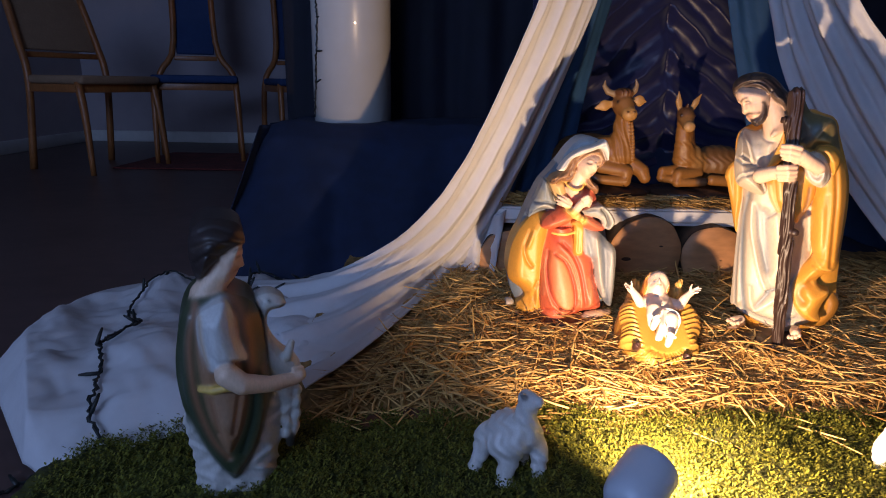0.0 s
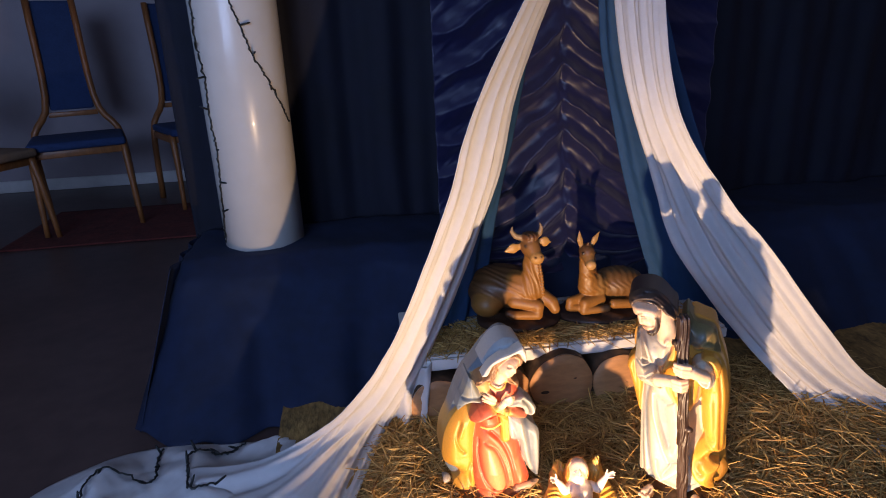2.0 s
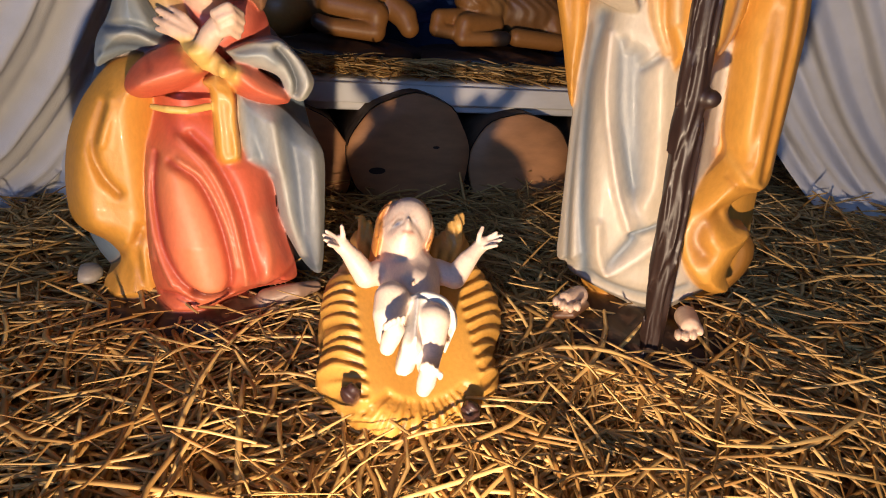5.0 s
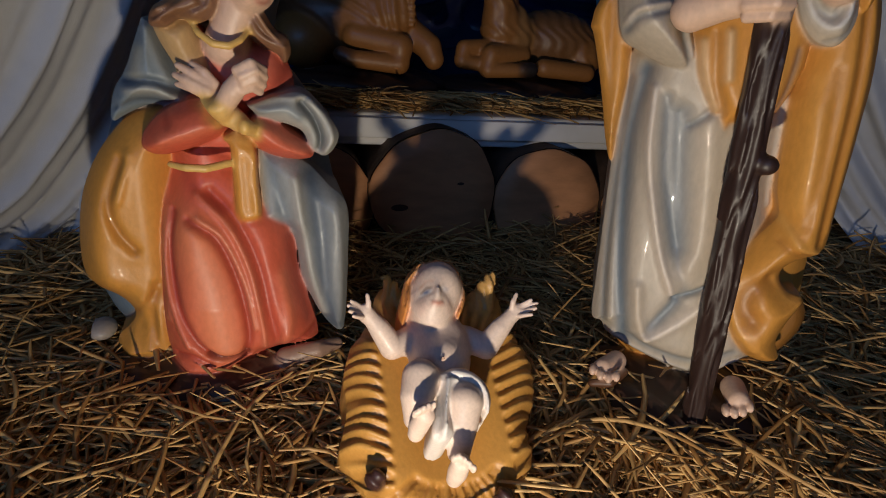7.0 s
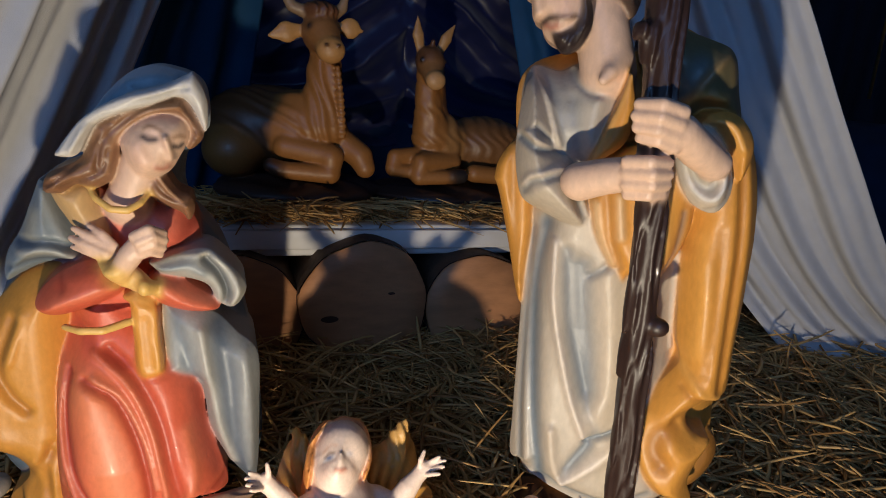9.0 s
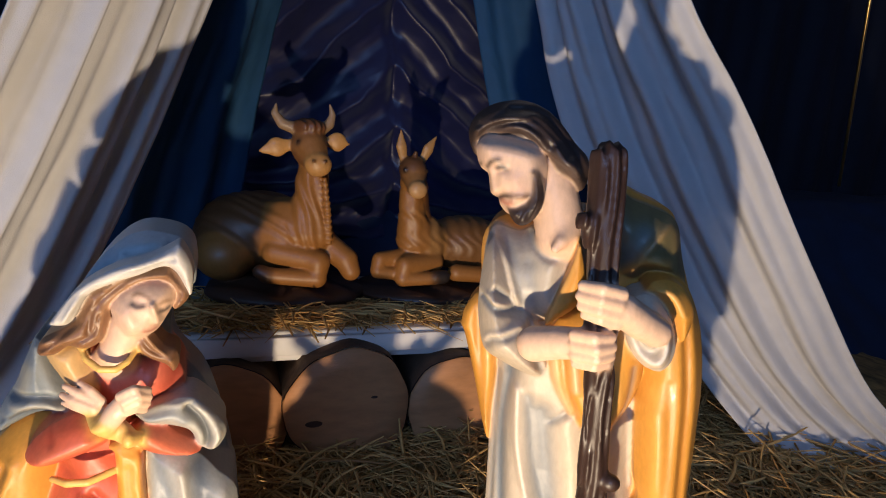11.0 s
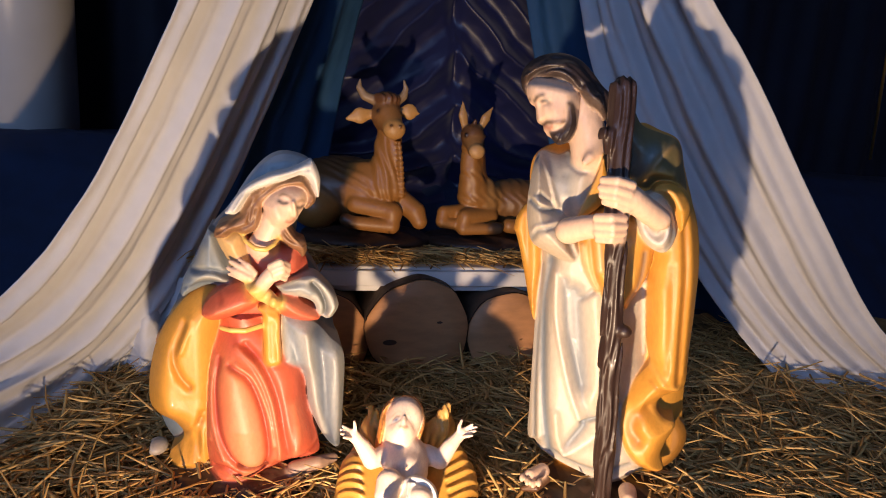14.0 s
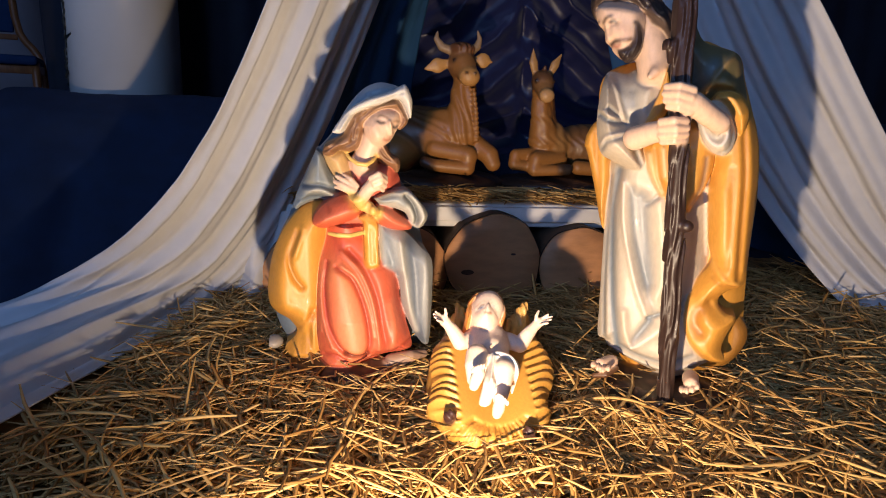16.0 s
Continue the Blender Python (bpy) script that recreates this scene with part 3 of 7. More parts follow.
log(0.175, 0.088, 0.078, 1.530, 1.80, 0.4)
log(0.345, 0.105, 0.083, 1.528, 1.80, 1.3)
log(0.511, 0.123, 0.087, 1.515, 1.80, 2.2, [(0.462, 0.104, 0.007), (0.545, 0.138, 0.003)])
log(0.683, 0.102, 0.084, 1.522, 1.80, 3.1)
log(0.85, 0.095, 0.078, 1.530, 1.80, 4.2)

# ---- straw ----


def strands(name, n, place, seed, length, label, lift=0.004, radius=(0.0008, 0.0024), tilt=0.25, curl=0.25):
    """Loose straw: thin bent stalks lying on a surface. place(rng, n) gives x, y and the height there."""
    rng = np.random.default_rng(seed)
    x, y, z = place(rng, n)
    k, sides = 5, 4
    L = rng.uniform(*length, n) * rng.choice([0.6, 1.0, 1.35], n)
    yaw = rng.uniform(0, 2 * math.pi, n)
    pitch = rng.normal(0, tilt, n) * np.clip(0.11 / L, 0.4, 1.4)
    bend = rng.normal(0, curl, n)
    r = rng.uniform(*radius, n)
    s = np.linspace(-0.5, 0.5, k)
    head = yaw[:, None] + bend[:, None] * s * 2
    px = x[:, None] + np.cumsum(np.cos(head), 1) * L[:, None] / k - np.cos(yaw)[:, None] * L[:, None] / 2
    py = y[:, None] + np.cumsum(np.sin(head), 1) * L[:, None] / k - np.sin(yaw)[:, None] * L[:, None] / 2
    pz = z[:, None] + lift * rng.uniform(0.1, 2.2, n)[:, None] + np.minimum(np.abs(pitch), 1.1)[:, None] * (s + 0.5) * L[:, None] * 0.45 - 0.35 * L[:, None] * s**2 * rng.uniform(0, 0.5, n)[:, None]
    ca, sa = -np.sin(head), np.cos(head)
    flat = rng.uniform(0.35, 1.0, n)
    verts = np.empty((n, k, sides, 3))
    for q in range(sides):
        a = 2 * math.pi * q / sides
        taper = r[:, None] * np.array([0.6, 1, 1, 0.95, 0.5])[None]
        verts[:, :, q, 0] = px + ca * taper * math.cos(a)
        verts[:, :, q, 1] = py + sa * taper * math.cos(a)
        verts[:, :, q, 2] = pz + taper * math.sin(a) * flat[:, None]
    f = []
    for i in range(k - 1):
        for q in range(sides):
            w = (q + 1) % sides
            f.append((i * sides + q, i * sides + w, (i + 1) * sides + w, (i + 1) * sides + q))
    faces = (np.arange(n)[:, None, None] * k * sides + np.array(f)[None]).reshape(-1, 4)
    return tagged(mesh_object(name, verts.reshape(-1, 3), faces, M_STRAW), label, "straw", kind="stuff")


def bed_height(x, y):
    front = np.clip((y - 0.86 - 0.03 * np.sin(x * 9)) / 0.10, 0, 1)
    back = np.clip((y - 0.90) / 0.42, 0, 1)
    return 0.010 + 0.018 * front + 0.025 * back + 0.026 * np.clip((x - 0.58) / 0.35, 0, 1) * front + 0.005 * fractal(x * 9, y * 9, 4.0)


bx, by = np.meshgrid(np.linspace(-0.25, 1.75, 180), np.linspace(0.84, 1.90, 100))
bz = bed_height(bx, by) + 0.004 * fractal(bx * 60, by * 60, 1.0)
tagged(sheet("straw_litter", np.stack([bx, by, bz], -1), M_STRAW_BED, 0), "flattened straw litter bed on the ground", "straw", kind="stuff")


def on_bed(x0, x1, y0, y1):
    def place(rng, n):
        x, y = rng.uniform(x0, x1, n), rng.uniform(y0, y1, n)
        x = np.maximum(x, np.interp(y, [0.85, 0.93, 1.08, 1.38, 1.6], [-0.16, -0.14, -0.06, 0.04, 0.06]))
        return x, y, bed_height(x, y)
    return place


strands("loose_straw", 8000, on_bed(-0.2, 1.35, 0.87, 1.60), 11, (0.06, 0.15), "tangled golden straw scattered over the bed")
strands("loose_straw", 3200, on_bed(0.0, 1.05, 0.86, 1.25), 12, (0.05, 0.13), "tangled golden straw round the figurines", lift=0.007)


def round_base(rng, n):
    """Straw pushed up against the man's base."""
    a = rng.uniform(math.pi * 0.85, math.pi * 2.1, n)
    x, y = 0.635 + rng.uniform(0.075, 0.125, n) * np.cos(a), 1.135 + rng.uniform(0.075, 0.12, n) * np.sin(a)
    return x, y, bed_height(x, y) + rng.uniform(0, 0.022, n)


strands("loose_straw", 520, round_base, 16, (0.05, 0.13), "golden straw heaped against the figurine base", lift=0.006, radius=(0.001, 0.0026))
strands("upright_straw", 700, on_bed(0.0, 1.2, 1.0, 1.52), 13, (0.06, 0.14), "straw stalks sticking up from the bed", lift=0.003, tilt=0.55)

strands("thick_straw", 650, on_bed(-0.05, 1.25, 0.90, 1.50), 15, (0.08, 0.17), "pale thick straw stalks lying on top", lift=0.010, radius=(0.0015, 0.0027), tilt=0.22, curl=0.45)


def on_platform(rng, n):
    x, y = rng.uniform(0.14, 0.92, n), 1.563 + np.abs(rng.normal(0, 0.08, n))
    return x, np.minimum(y, 1.85), 0.224 + 0.020 * rng.uniform(0, 1, n) * np.clip((1.66 - y) / 0.1, 0.15, 1)


strands("platform_straw", 2600, on_platform, 14, (0.05, 0.14), "thin layer of straw on the white platform", lift=0.004, tilt=0.12)

# ---- moss ----


def moss_height(x, y):
    far = np.clip((0.95 + 0.03 * np.sin(x * 11) - y) / 0.08, 0, 1)
    return 0.004 + far * (0.020 + 0.012 * fractal(x * 10, y * 10, 7.0) + 0.005 * fractal(x * 34, y * 34, 2.0)) + 0.020 * np.exp(-(((x - 0.46) / 0.17) ** 2 + ((y - 0.88) / 0.06) ** 2))


mx, my = np.meshgrid(np.linspace(-0.50, 1.10, 180), np.linspace(0.30, 0.975, 90))
tagged(sheet("moss_bed", np.stack([mx, my, moss_height(mx, my)], -1), M_MOSS_BED, 0), "uneven cushion of dark green moss on the floor", "moss", kind="stuff")


def sprigs(n, seed):
    rng = np.random.default_rng(seed)
    x, y = rng.uniform(-0.48, 1.0, n), 0.42 + 0.54 * rng.uniform(0, 1, n) ** 0.6
    z = moss_height(x, y)
    blades = 6
    verts, faces = np.empty((n, blades, 4, 3)), None
    lean, way = rng.uniform(0, 0.9, n), rng.uniform(0, 2 * math.pi, n)
    high = rng.uniform(0.006, 0.016, n)
    tx, ty = x + np.cos(way) * lean * high, y + np.sin(way) * lean * high
    for b in range(blades):
        s = (b + 0.5) / blades
        a = way + b * 2.4 + rng.normal(0, 0.3, n)
        bxp, byp, bzp = x + (tx - x) * s, y + (ty - y) * s, z + high * s
        ln = rng.uniform(0.003, 0.0065, n)
        wd = rng.uniform(0.0008, 0.0016, n)
        verts[:, b, 0] = np.stack([bxp, byp, bzp], -1)
        verts[:, b, 1] = np.stack([bxp + np.cos(a) * ln * 0.5 - np.sin(a) * wd, byp + np.sin(a) * ln * 0.5 + np.cos(a) * wd, bzp + ln * 0.45], -1)
        verts[:, b, 2] = np.stack([bxp + np.cos(a) * ln, byp + np.sin(a) * ln, bzp + ln * 0.6], -1)
        verts[:, b, 3] = np.stack([bxp + np.cos(a) * ln * 0.5 + np.sin(a) * wd, byp + np.sin(a) * ln * 0.5 - np.cos(a) * wd, bzp + ln * 0.45], -1)
    faces = (np.arange(n * blades)[:, None] * 4 + np.arange(4)[None])
    return tagged(mesh_object("moss_sprigs", verts.reshape(-1, 3), faces, M_MOSS), "feathery yellow-green moss sprigs", "moss", kind="stuff")


sprigs(26000, 21)
for k, (x, y, rz) in enumerate(((-0.10, 0.865, 20), (-0.02, 0.885, -30), (0.155, 0.83, 60))):
    bm = box(-0.028, 0.028, -0.012, 0.012, 0, 0.008, 0.003)
    for vert in bm.verts:
        vert.co.z += 0.004 * math.sin(vert.co.x * 120)
    scrap = part("bark_scrap", bm, M_EARTH)
    scrap.matrix_basis = pose(x, y, float(moss_height(np.array(x), np.array(y))) + 0.004, 8, -6, rz)
    tagged(scrap, "reddish brown scrap of bark in the moss", "bark", group="bark scraps")

# ---- spot lamp ----
lamp_way = (LAMP_AIM - LAMP).normalized()
lamp_turn = lamp_way.to_track_quat("Z", "Y").to_matrix().to_4x4()
spot_light.matrix_world = look(LAMP + lamp_way * 0.020, LAMP_AIM)
spot_lamp = tagged(new("spot_lamp"), "white spot lamp half sunk in the moss, switched on", "lamp")
spot_lamp.matrix_basis = Matrix.Translation(LAMP) @ lamp_turn
profile = [(0.004, -0.062), (0.016, -0.061), (0.024, -0.057), (0.029, -0.048), (0.0312, -0.036), (0.032, 0.0), (0.032, 0.008), (0.031, 0.010), (0.0295, 0.008), (0.029, 0.002)]
bm = bmesh.new()
rings = [[bm.verts.new((r * math.cos(2 * math.pi * k / 40), r * math.sin(2 * math.pi * k / 40), z)) for k in range(40)] for r, z in profile]
for p, q in zip(rings[:-1], rings[1:]):
    for k in range(40):
        bm.faces.new((p[k], p[(k + 1) % 40], q[(k + 1) % 40], q[k]))
bm.faces.new(rings[0][::-1])
shell = part("shell", bm, M_LAMP, None)
shell.parent = spot_lamp
bm = bmesh.new()
bmesh.ops.create_circle(bm, cap_ends=True, segments=40, radius=0.0288, matrix=Matrix.Translation((0, 0, 0.004)))
lens = part("lens", bm, M_BULB, None, "glowing warm lens")
lens.parent = spot_lamp
foot = part("cable", tube(spline([(0.0, -0.0, -0.06), (0.0, -0.02, -0.075), (-0.02, -0.065, -0.085)], 12), 0.003), M_CABLE, None)
foot.parent = spot_lamp

# ---- light strings ----


def light_string(points, label, steps, stubs, seed, up=(0, 0, 1)):
    ob = tagged(new("light_string"), label, "light string")
    line = spline(points, steps)
    rng = np.random.default_rng(seed)
    line = line + rng.normal(0, 0.0015, line.shape)
    part("cable", tube(line, 0.0022, 6), M_CABLE, ob)
    twist = line + 0.003 * np.stack([np.sin(np.arange(steps) * 0.9), np.cos(np.arange(steps) * 0.9), 0.4 * np.sin(np.arange(steps))], -1)
    part("twin_cable", tube(twist, 0.0016, 5), M_CABLE, ob)
    for k in range(stubs):
        i = int((k + 0.5) / stubs * (steps - 1))
        way = Vector(rng.normal(0, 1, 3)) + 1.4 * Vector(up)
        way = way.normalized()
        p = Vector(line[i])
        part("bulb_holder", tube([p, p + way * 0.018, p + way * 0.030], [0.0032, 0.0032, 0.0018], 7), M_CABLE, ob)
    return ob


def cloth_top(x, y):
    d = (FLOOR_CLOTH[..., 0] - x) ** 2 + (FLOOR_CLOTH[..., 1] - y) ** 2
    near = np.argsort(d.ravel())[:12]
    return float(FLOOR_CLOTH[..., 2].ravel()[near].max()) + 0.004


way_1 = [(-0.56, 1.60), (-0.56, 1.55), (-0.547, 1.455), (-0.667, 1.49), (-0.69, 1.39), (-0.65, 1.25), (-0.59, 1.18), (-0.555, 1.09), (-0.558, 1.00), (-0.52, 0.92), (-0.482, 0.82), (-0.43, 0.775), (-0.50, 0.77), (-0.55, 0.70), (-0.62, 0.62)]
dense = spline([(x, y, 0.0) for x, y in way_1], 60)
light_string([(x, y, cloth_top(x, y) if y > 0.78 else 0.006) for x, y, _ in dense], "unlit dark green fairy light string trailing over the cloth", 240, 16, 31)
way_2 = [(-0.34, 1.56), (-0.40, 1.54), (-0.468, 1.52), (-0.455, 1.44), (-0.43, 1.375), (-0.345, 1.39)]
dense = spline([(x, y, 0.0) for x, y in way_2], 30)
light_string([(x, y, cloth_top(x, y)) for x, y, _ in dense], "unlit dark green fairy light string on the cloth", 110, 7, 32)


def on_column(turn_deg, z):
    a = radians(turn_deg)
    return (COL[0] + (COL[2] + 0.003) * math.cos(a), COL[1] + (COL[2] + 0.003) * math.sin(a), z)


light_string([on_column(a, z) for a, z in ((216, 1.5), (219, 1.15), (215, 1.04), (224, 0.94), (221, 0.83), (225, 0.70), (219, 0.58), (214, 0.48), (205, 0.40))], "unlit fairy light string tied down the column", 150, 9, 33, (0.6, -0.8, 0))
light_string([on_column(a, z) for a, z in ((262, 1.5), (270, 1.20), (283, 1.08), (297, 0.98), (322, 0.87), (345, 0.78))], "unlit fairy light string wound round the column", 100, 6, 34, (0.2, -0.9, 0))

# hanging rod on the dark backdrop
rod = tagged(new("brass_rod"), "thin brass rod hanging in front of the dark backdrop", "rod")
part("bar", tube([(1.640, 1.745, 0.455), (1.60, 1.745, 1.08), (1.555, 1.745, 1.75), (1.475, 1.745, 2.999)], 0.0035, 8), M_BRASS, rod)
part("edge", tube([(1.650, 1.755, 0.455), (1.612, 1.755, 1.08), (1.567, 1.755, 1.75), (1.485, 1.755, 2.999)], 0.0022, 6), M_BRASS, rod)

# ---- chairs, rug and radiator at the back ----


def chair(kind_label, pad, high, back=0.25):
    """A wooden chair facing +x, its base at the origin."""
    ob = tagged(new("chair"), kind_label, "chair", group="chairs at the back of the room")
    w, d, s = 0.25, 0.22, 0.49
    for sy in (-1, 1):
        part("leg", tube(spline([(d + 0.02, sy * w, 0), (d, sy * (w - 0.01), s * 0.6), (d - 0.03, sy * (w - 0.015), s)], 8), [0.014, 0.015, 0.017, 0.018, 0.019, 0.02, 0.02, 0.02], 10), M_WOOD, ob)
        part("leg", tube(spline([(-d - 0.05, sy * w, 0), (-d + 0.01, sy * (w - 0.01), s), (-d - 0.04, sy * (back - 0.015), s + 0.22), (-d - 0.13, sy * (back - 0.03), high)], 14), 0.020, 10), M_WOOD, ob)
        part("rail", box(-d + 0.015, d - 0.03, sy * (w - 0.012) - 0.012, sy * (w - 0.012) + 0.012, s - 0.055, s - 0.012, 0.004), M_WOOD, ob)
    part("rail", box(d - 0.045, d - 0.02, -w + 0.02, w - 0.02, s - 0.055, s - 0.012, 0.004), M_WOOD, ob)
    bm = box(-d - 0.005, d + 0.02, -w, w, s - 0.012, s + 0.035, 0.018, 3)
    for vert in bm.verts:
        vert.co.z += 0.008 * (1 - (vert.co.x / d) ** 2) * (1 - (vert.co.y / w) ** 2) if vert.co.z > s else 0
    part("seat", bm, pad, ob)
    part("back_rail", box(-d - 0.05, -d - 0.03, 0.015 - back, back - 0.015, s + 0.13, s + 0.16, 0.004), M_WOOD, ob)
    bm = box(-0.018, 0.018, -back + 0.03, back - 0.03, 0, high - s - 0.17, 0.014, 3)
    for vert in bm.verts:
        q = vert.co.z / (high - s - 0.17)
        vert.co.x += -d - 0.035 - 0.10 * q - 0.03 * (1 - (vert.co.y / w) ** 2)
        vert.co.z += s + 0.17 - 0.015 * (vert.co.y / w) ** 2 * q
    part("backrest", bm, pad, ob)
    return ob


first = chair("brown bentwood chair with beige padded seat and back", M_PAD, 0.98)
first.matrix_basis = pose(-2.03, 3.66, 0, 0, 0, -24)
blue = chair("brown wooden chair with dark blue upholstery", M_BLUE_PAD, 1.30, 0.15)
blue.matrix_basis = pose(-1.62, 4.10, 0.012, 0, 0, -70)
tagged(copy_thing(blue, pose(-1.02, 4.55, 0.0, 0, 0, -60)), "brown wooden chair with dark blue upholstery", "chair", "chairs at the back of the room")
rug_x, rug_y = np.meshgrid(np.linspace(-1.95, -0.75, 60), np.linspace(3.60, 4.40, 40))
tagged(sheet("rug", np.stack([rug_x, rug_y, 0.010 + 0.002 * fractal(rug_x * 6, rug_y * 6)], -1), M_RUG, 0.008), "worn red patterned rug on the floor", "rug")

# ---- figurines ----
SKIN, CREAM, SLATE, OCHRE, RED = (0.72, 0.50, 0.36), (0.50, 0.43, 0.335), (0.17, 0.21, 0.25), (0.62, 0.29, 0.045), (0.58, 0.115, 0.055)
DARK_HAIR, BROWN_HAIR, GOLD, EARTH, OLIVE = (0.030, 0.020, 0.019), (0.23, 0.115, 0.055), (0.72, 0.46, 0.12), (0.055, 0.026, 0.016), (0.10, 0.085, 0.035)
STAFF, WHITE, IVORY, CARAMEL, UMBER = (0.032, 0.017, 0.014), (0.74, 0.72, 0.70), (0.80, 0.70, 0.60), (0.30, 0.125, 0.028), (0.085, 0.035, 0.014)
LIP, BLUE_EYE, GINGER, HAY, MOSSGREEN = (0.50, 0.22, 0.15), (0.02, 0.04, 0.10), (0.62, 0.25, 0.05), (0.58, 0.30, 0.055), (0.035, 0.055, 0.025)
DARKRED, PALE_BLUE = (0.34, 0.045, 0.025), (0.36, 0.42, 0.46)


def strands_wave(depth, fx, fy, fz, twist=0.0):
    return lambda p: depth * np.sin(fx * p[..., 0] + fy * p[..., 1] + fz * p[..., 2] + twist * np.sin(90 * p[..., 2] + 60 * p[..., 0]))


# the standing man with a staff: base at (0.625, 1.155), facing the visitor
s = Sculpt((-0.125, -0.115, 0.028), (0.135, 0.08, 0.568), 0.0015)
s.layer([(0.006, 0.4625), (0.0213, 0.4825), (0.0424, 0.4765), (0.0588, 0.4704), (0.0665, 0.4602), (0.0723, 0.4398), (0.0853, 0.4047), (0.0968, 0.369), (0.1017, 0.3352), (0.1039, 0.3036), (0.1044, 0.2712), (0.1053, 0.2316), (0.1087, 0.1776), (0.1122, 0.122), (0.0914, 0.0889), (0.0281, 0.072), (-0.0273, 0.0795), (-0.0514, 0.1789), (-0.0686, 0.3161), (-0.0849, 0.3807), (-0.0874, 0.4382), (-0.0484, 0.4593)], -0.012, 0.06, OCHRE, puff=(0.03, 0.04))
# inside of the mantle end, painted dark brown for the shade it lies in
s.layer([(0.0789, 0.1799), (0.0992, 0.1675), (0.1152, 0.1496), (0.1154, 0.1264), (0.1019, 0.1023), (0.0835, 0.0985), (0.075, 0.1385)], 0.0, 0.05, (0.26, 0.115, 0.02), puff=(0.01, 0.012))
s.layer([(-0.0993, 0.3576), (-0.0968, 0.3728), (-0.0866, 0.3878), (-0.0741, 0.385), (-0.0642, 0.3317), (-0.0647, 0.2919), (-0.0658, 0.2566), (-0.0725, 0.2707), (-0.0829, 0.3098), (-0.0943, 0.347)], -0.014, 0.03, OCHRE, puff=(0.010, 0.008), marks=[([(-0.0859, 0.3814), (-0.0796, 0.3301), (-0.0699, 0.2778)], 0.0039, -0.002, UMBER, 0.25)])
# robe, airbrushed shading: slate mostly in the fold grooves, ivory on ridges
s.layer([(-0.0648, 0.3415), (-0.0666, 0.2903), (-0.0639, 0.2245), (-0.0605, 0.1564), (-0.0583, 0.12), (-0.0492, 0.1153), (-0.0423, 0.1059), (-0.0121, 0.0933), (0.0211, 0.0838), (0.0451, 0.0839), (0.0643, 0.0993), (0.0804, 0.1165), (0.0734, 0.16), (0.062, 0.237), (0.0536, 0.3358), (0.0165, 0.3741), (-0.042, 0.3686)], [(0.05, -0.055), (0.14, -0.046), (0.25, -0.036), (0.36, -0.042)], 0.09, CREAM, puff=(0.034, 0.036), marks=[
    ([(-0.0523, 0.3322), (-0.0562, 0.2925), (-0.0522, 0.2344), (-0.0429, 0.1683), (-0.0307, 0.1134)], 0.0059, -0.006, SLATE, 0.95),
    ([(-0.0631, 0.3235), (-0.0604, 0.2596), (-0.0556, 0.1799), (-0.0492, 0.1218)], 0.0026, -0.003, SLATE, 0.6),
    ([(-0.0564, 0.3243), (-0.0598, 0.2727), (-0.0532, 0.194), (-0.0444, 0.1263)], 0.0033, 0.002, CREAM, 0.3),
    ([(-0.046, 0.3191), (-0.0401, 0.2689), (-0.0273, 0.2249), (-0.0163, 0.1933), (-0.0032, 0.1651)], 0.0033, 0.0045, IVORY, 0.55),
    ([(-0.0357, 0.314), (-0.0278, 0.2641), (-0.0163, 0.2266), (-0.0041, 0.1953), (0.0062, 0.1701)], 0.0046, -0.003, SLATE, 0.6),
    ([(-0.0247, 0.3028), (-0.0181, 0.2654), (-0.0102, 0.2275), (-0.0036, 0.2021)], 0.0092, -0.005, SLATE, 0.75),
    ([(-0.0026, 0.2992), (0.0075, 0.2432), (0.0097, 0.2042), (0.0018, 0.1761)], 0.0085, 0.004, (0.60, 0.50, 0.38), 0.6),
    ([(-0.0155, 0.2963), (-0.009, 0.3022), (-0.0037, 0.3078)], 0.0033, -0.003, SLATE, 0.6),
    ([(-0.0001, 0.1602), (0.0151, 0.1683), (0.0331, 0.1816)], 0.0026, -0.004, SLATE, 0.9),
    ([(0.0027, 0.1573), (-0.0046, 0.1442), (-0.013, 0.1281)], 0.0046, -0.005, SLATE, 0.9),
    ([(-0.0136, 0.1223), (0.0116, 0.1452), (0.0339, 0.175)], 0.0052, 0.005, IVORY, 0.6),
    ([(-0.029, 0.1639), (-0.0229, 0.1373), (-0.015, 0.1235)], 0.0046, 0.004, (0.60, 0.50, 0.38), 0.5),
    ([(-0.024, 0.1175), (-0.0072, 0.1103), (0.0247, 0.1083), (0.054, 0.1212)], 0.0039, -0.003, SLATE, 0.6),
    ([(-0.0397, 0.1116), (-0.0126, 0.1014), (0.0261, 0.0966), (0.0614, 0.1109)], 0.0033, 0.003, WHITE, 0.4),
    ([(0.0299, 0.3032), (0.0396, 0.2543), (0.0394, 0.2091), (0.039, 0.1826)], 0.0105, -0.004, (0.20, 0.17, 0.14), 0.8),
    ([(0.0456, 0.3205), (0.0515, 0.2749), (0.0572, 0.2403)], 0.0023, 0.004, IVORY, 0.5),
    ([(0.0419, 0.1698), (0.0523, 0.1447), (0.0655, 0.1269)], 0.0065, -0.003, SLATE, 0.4)])
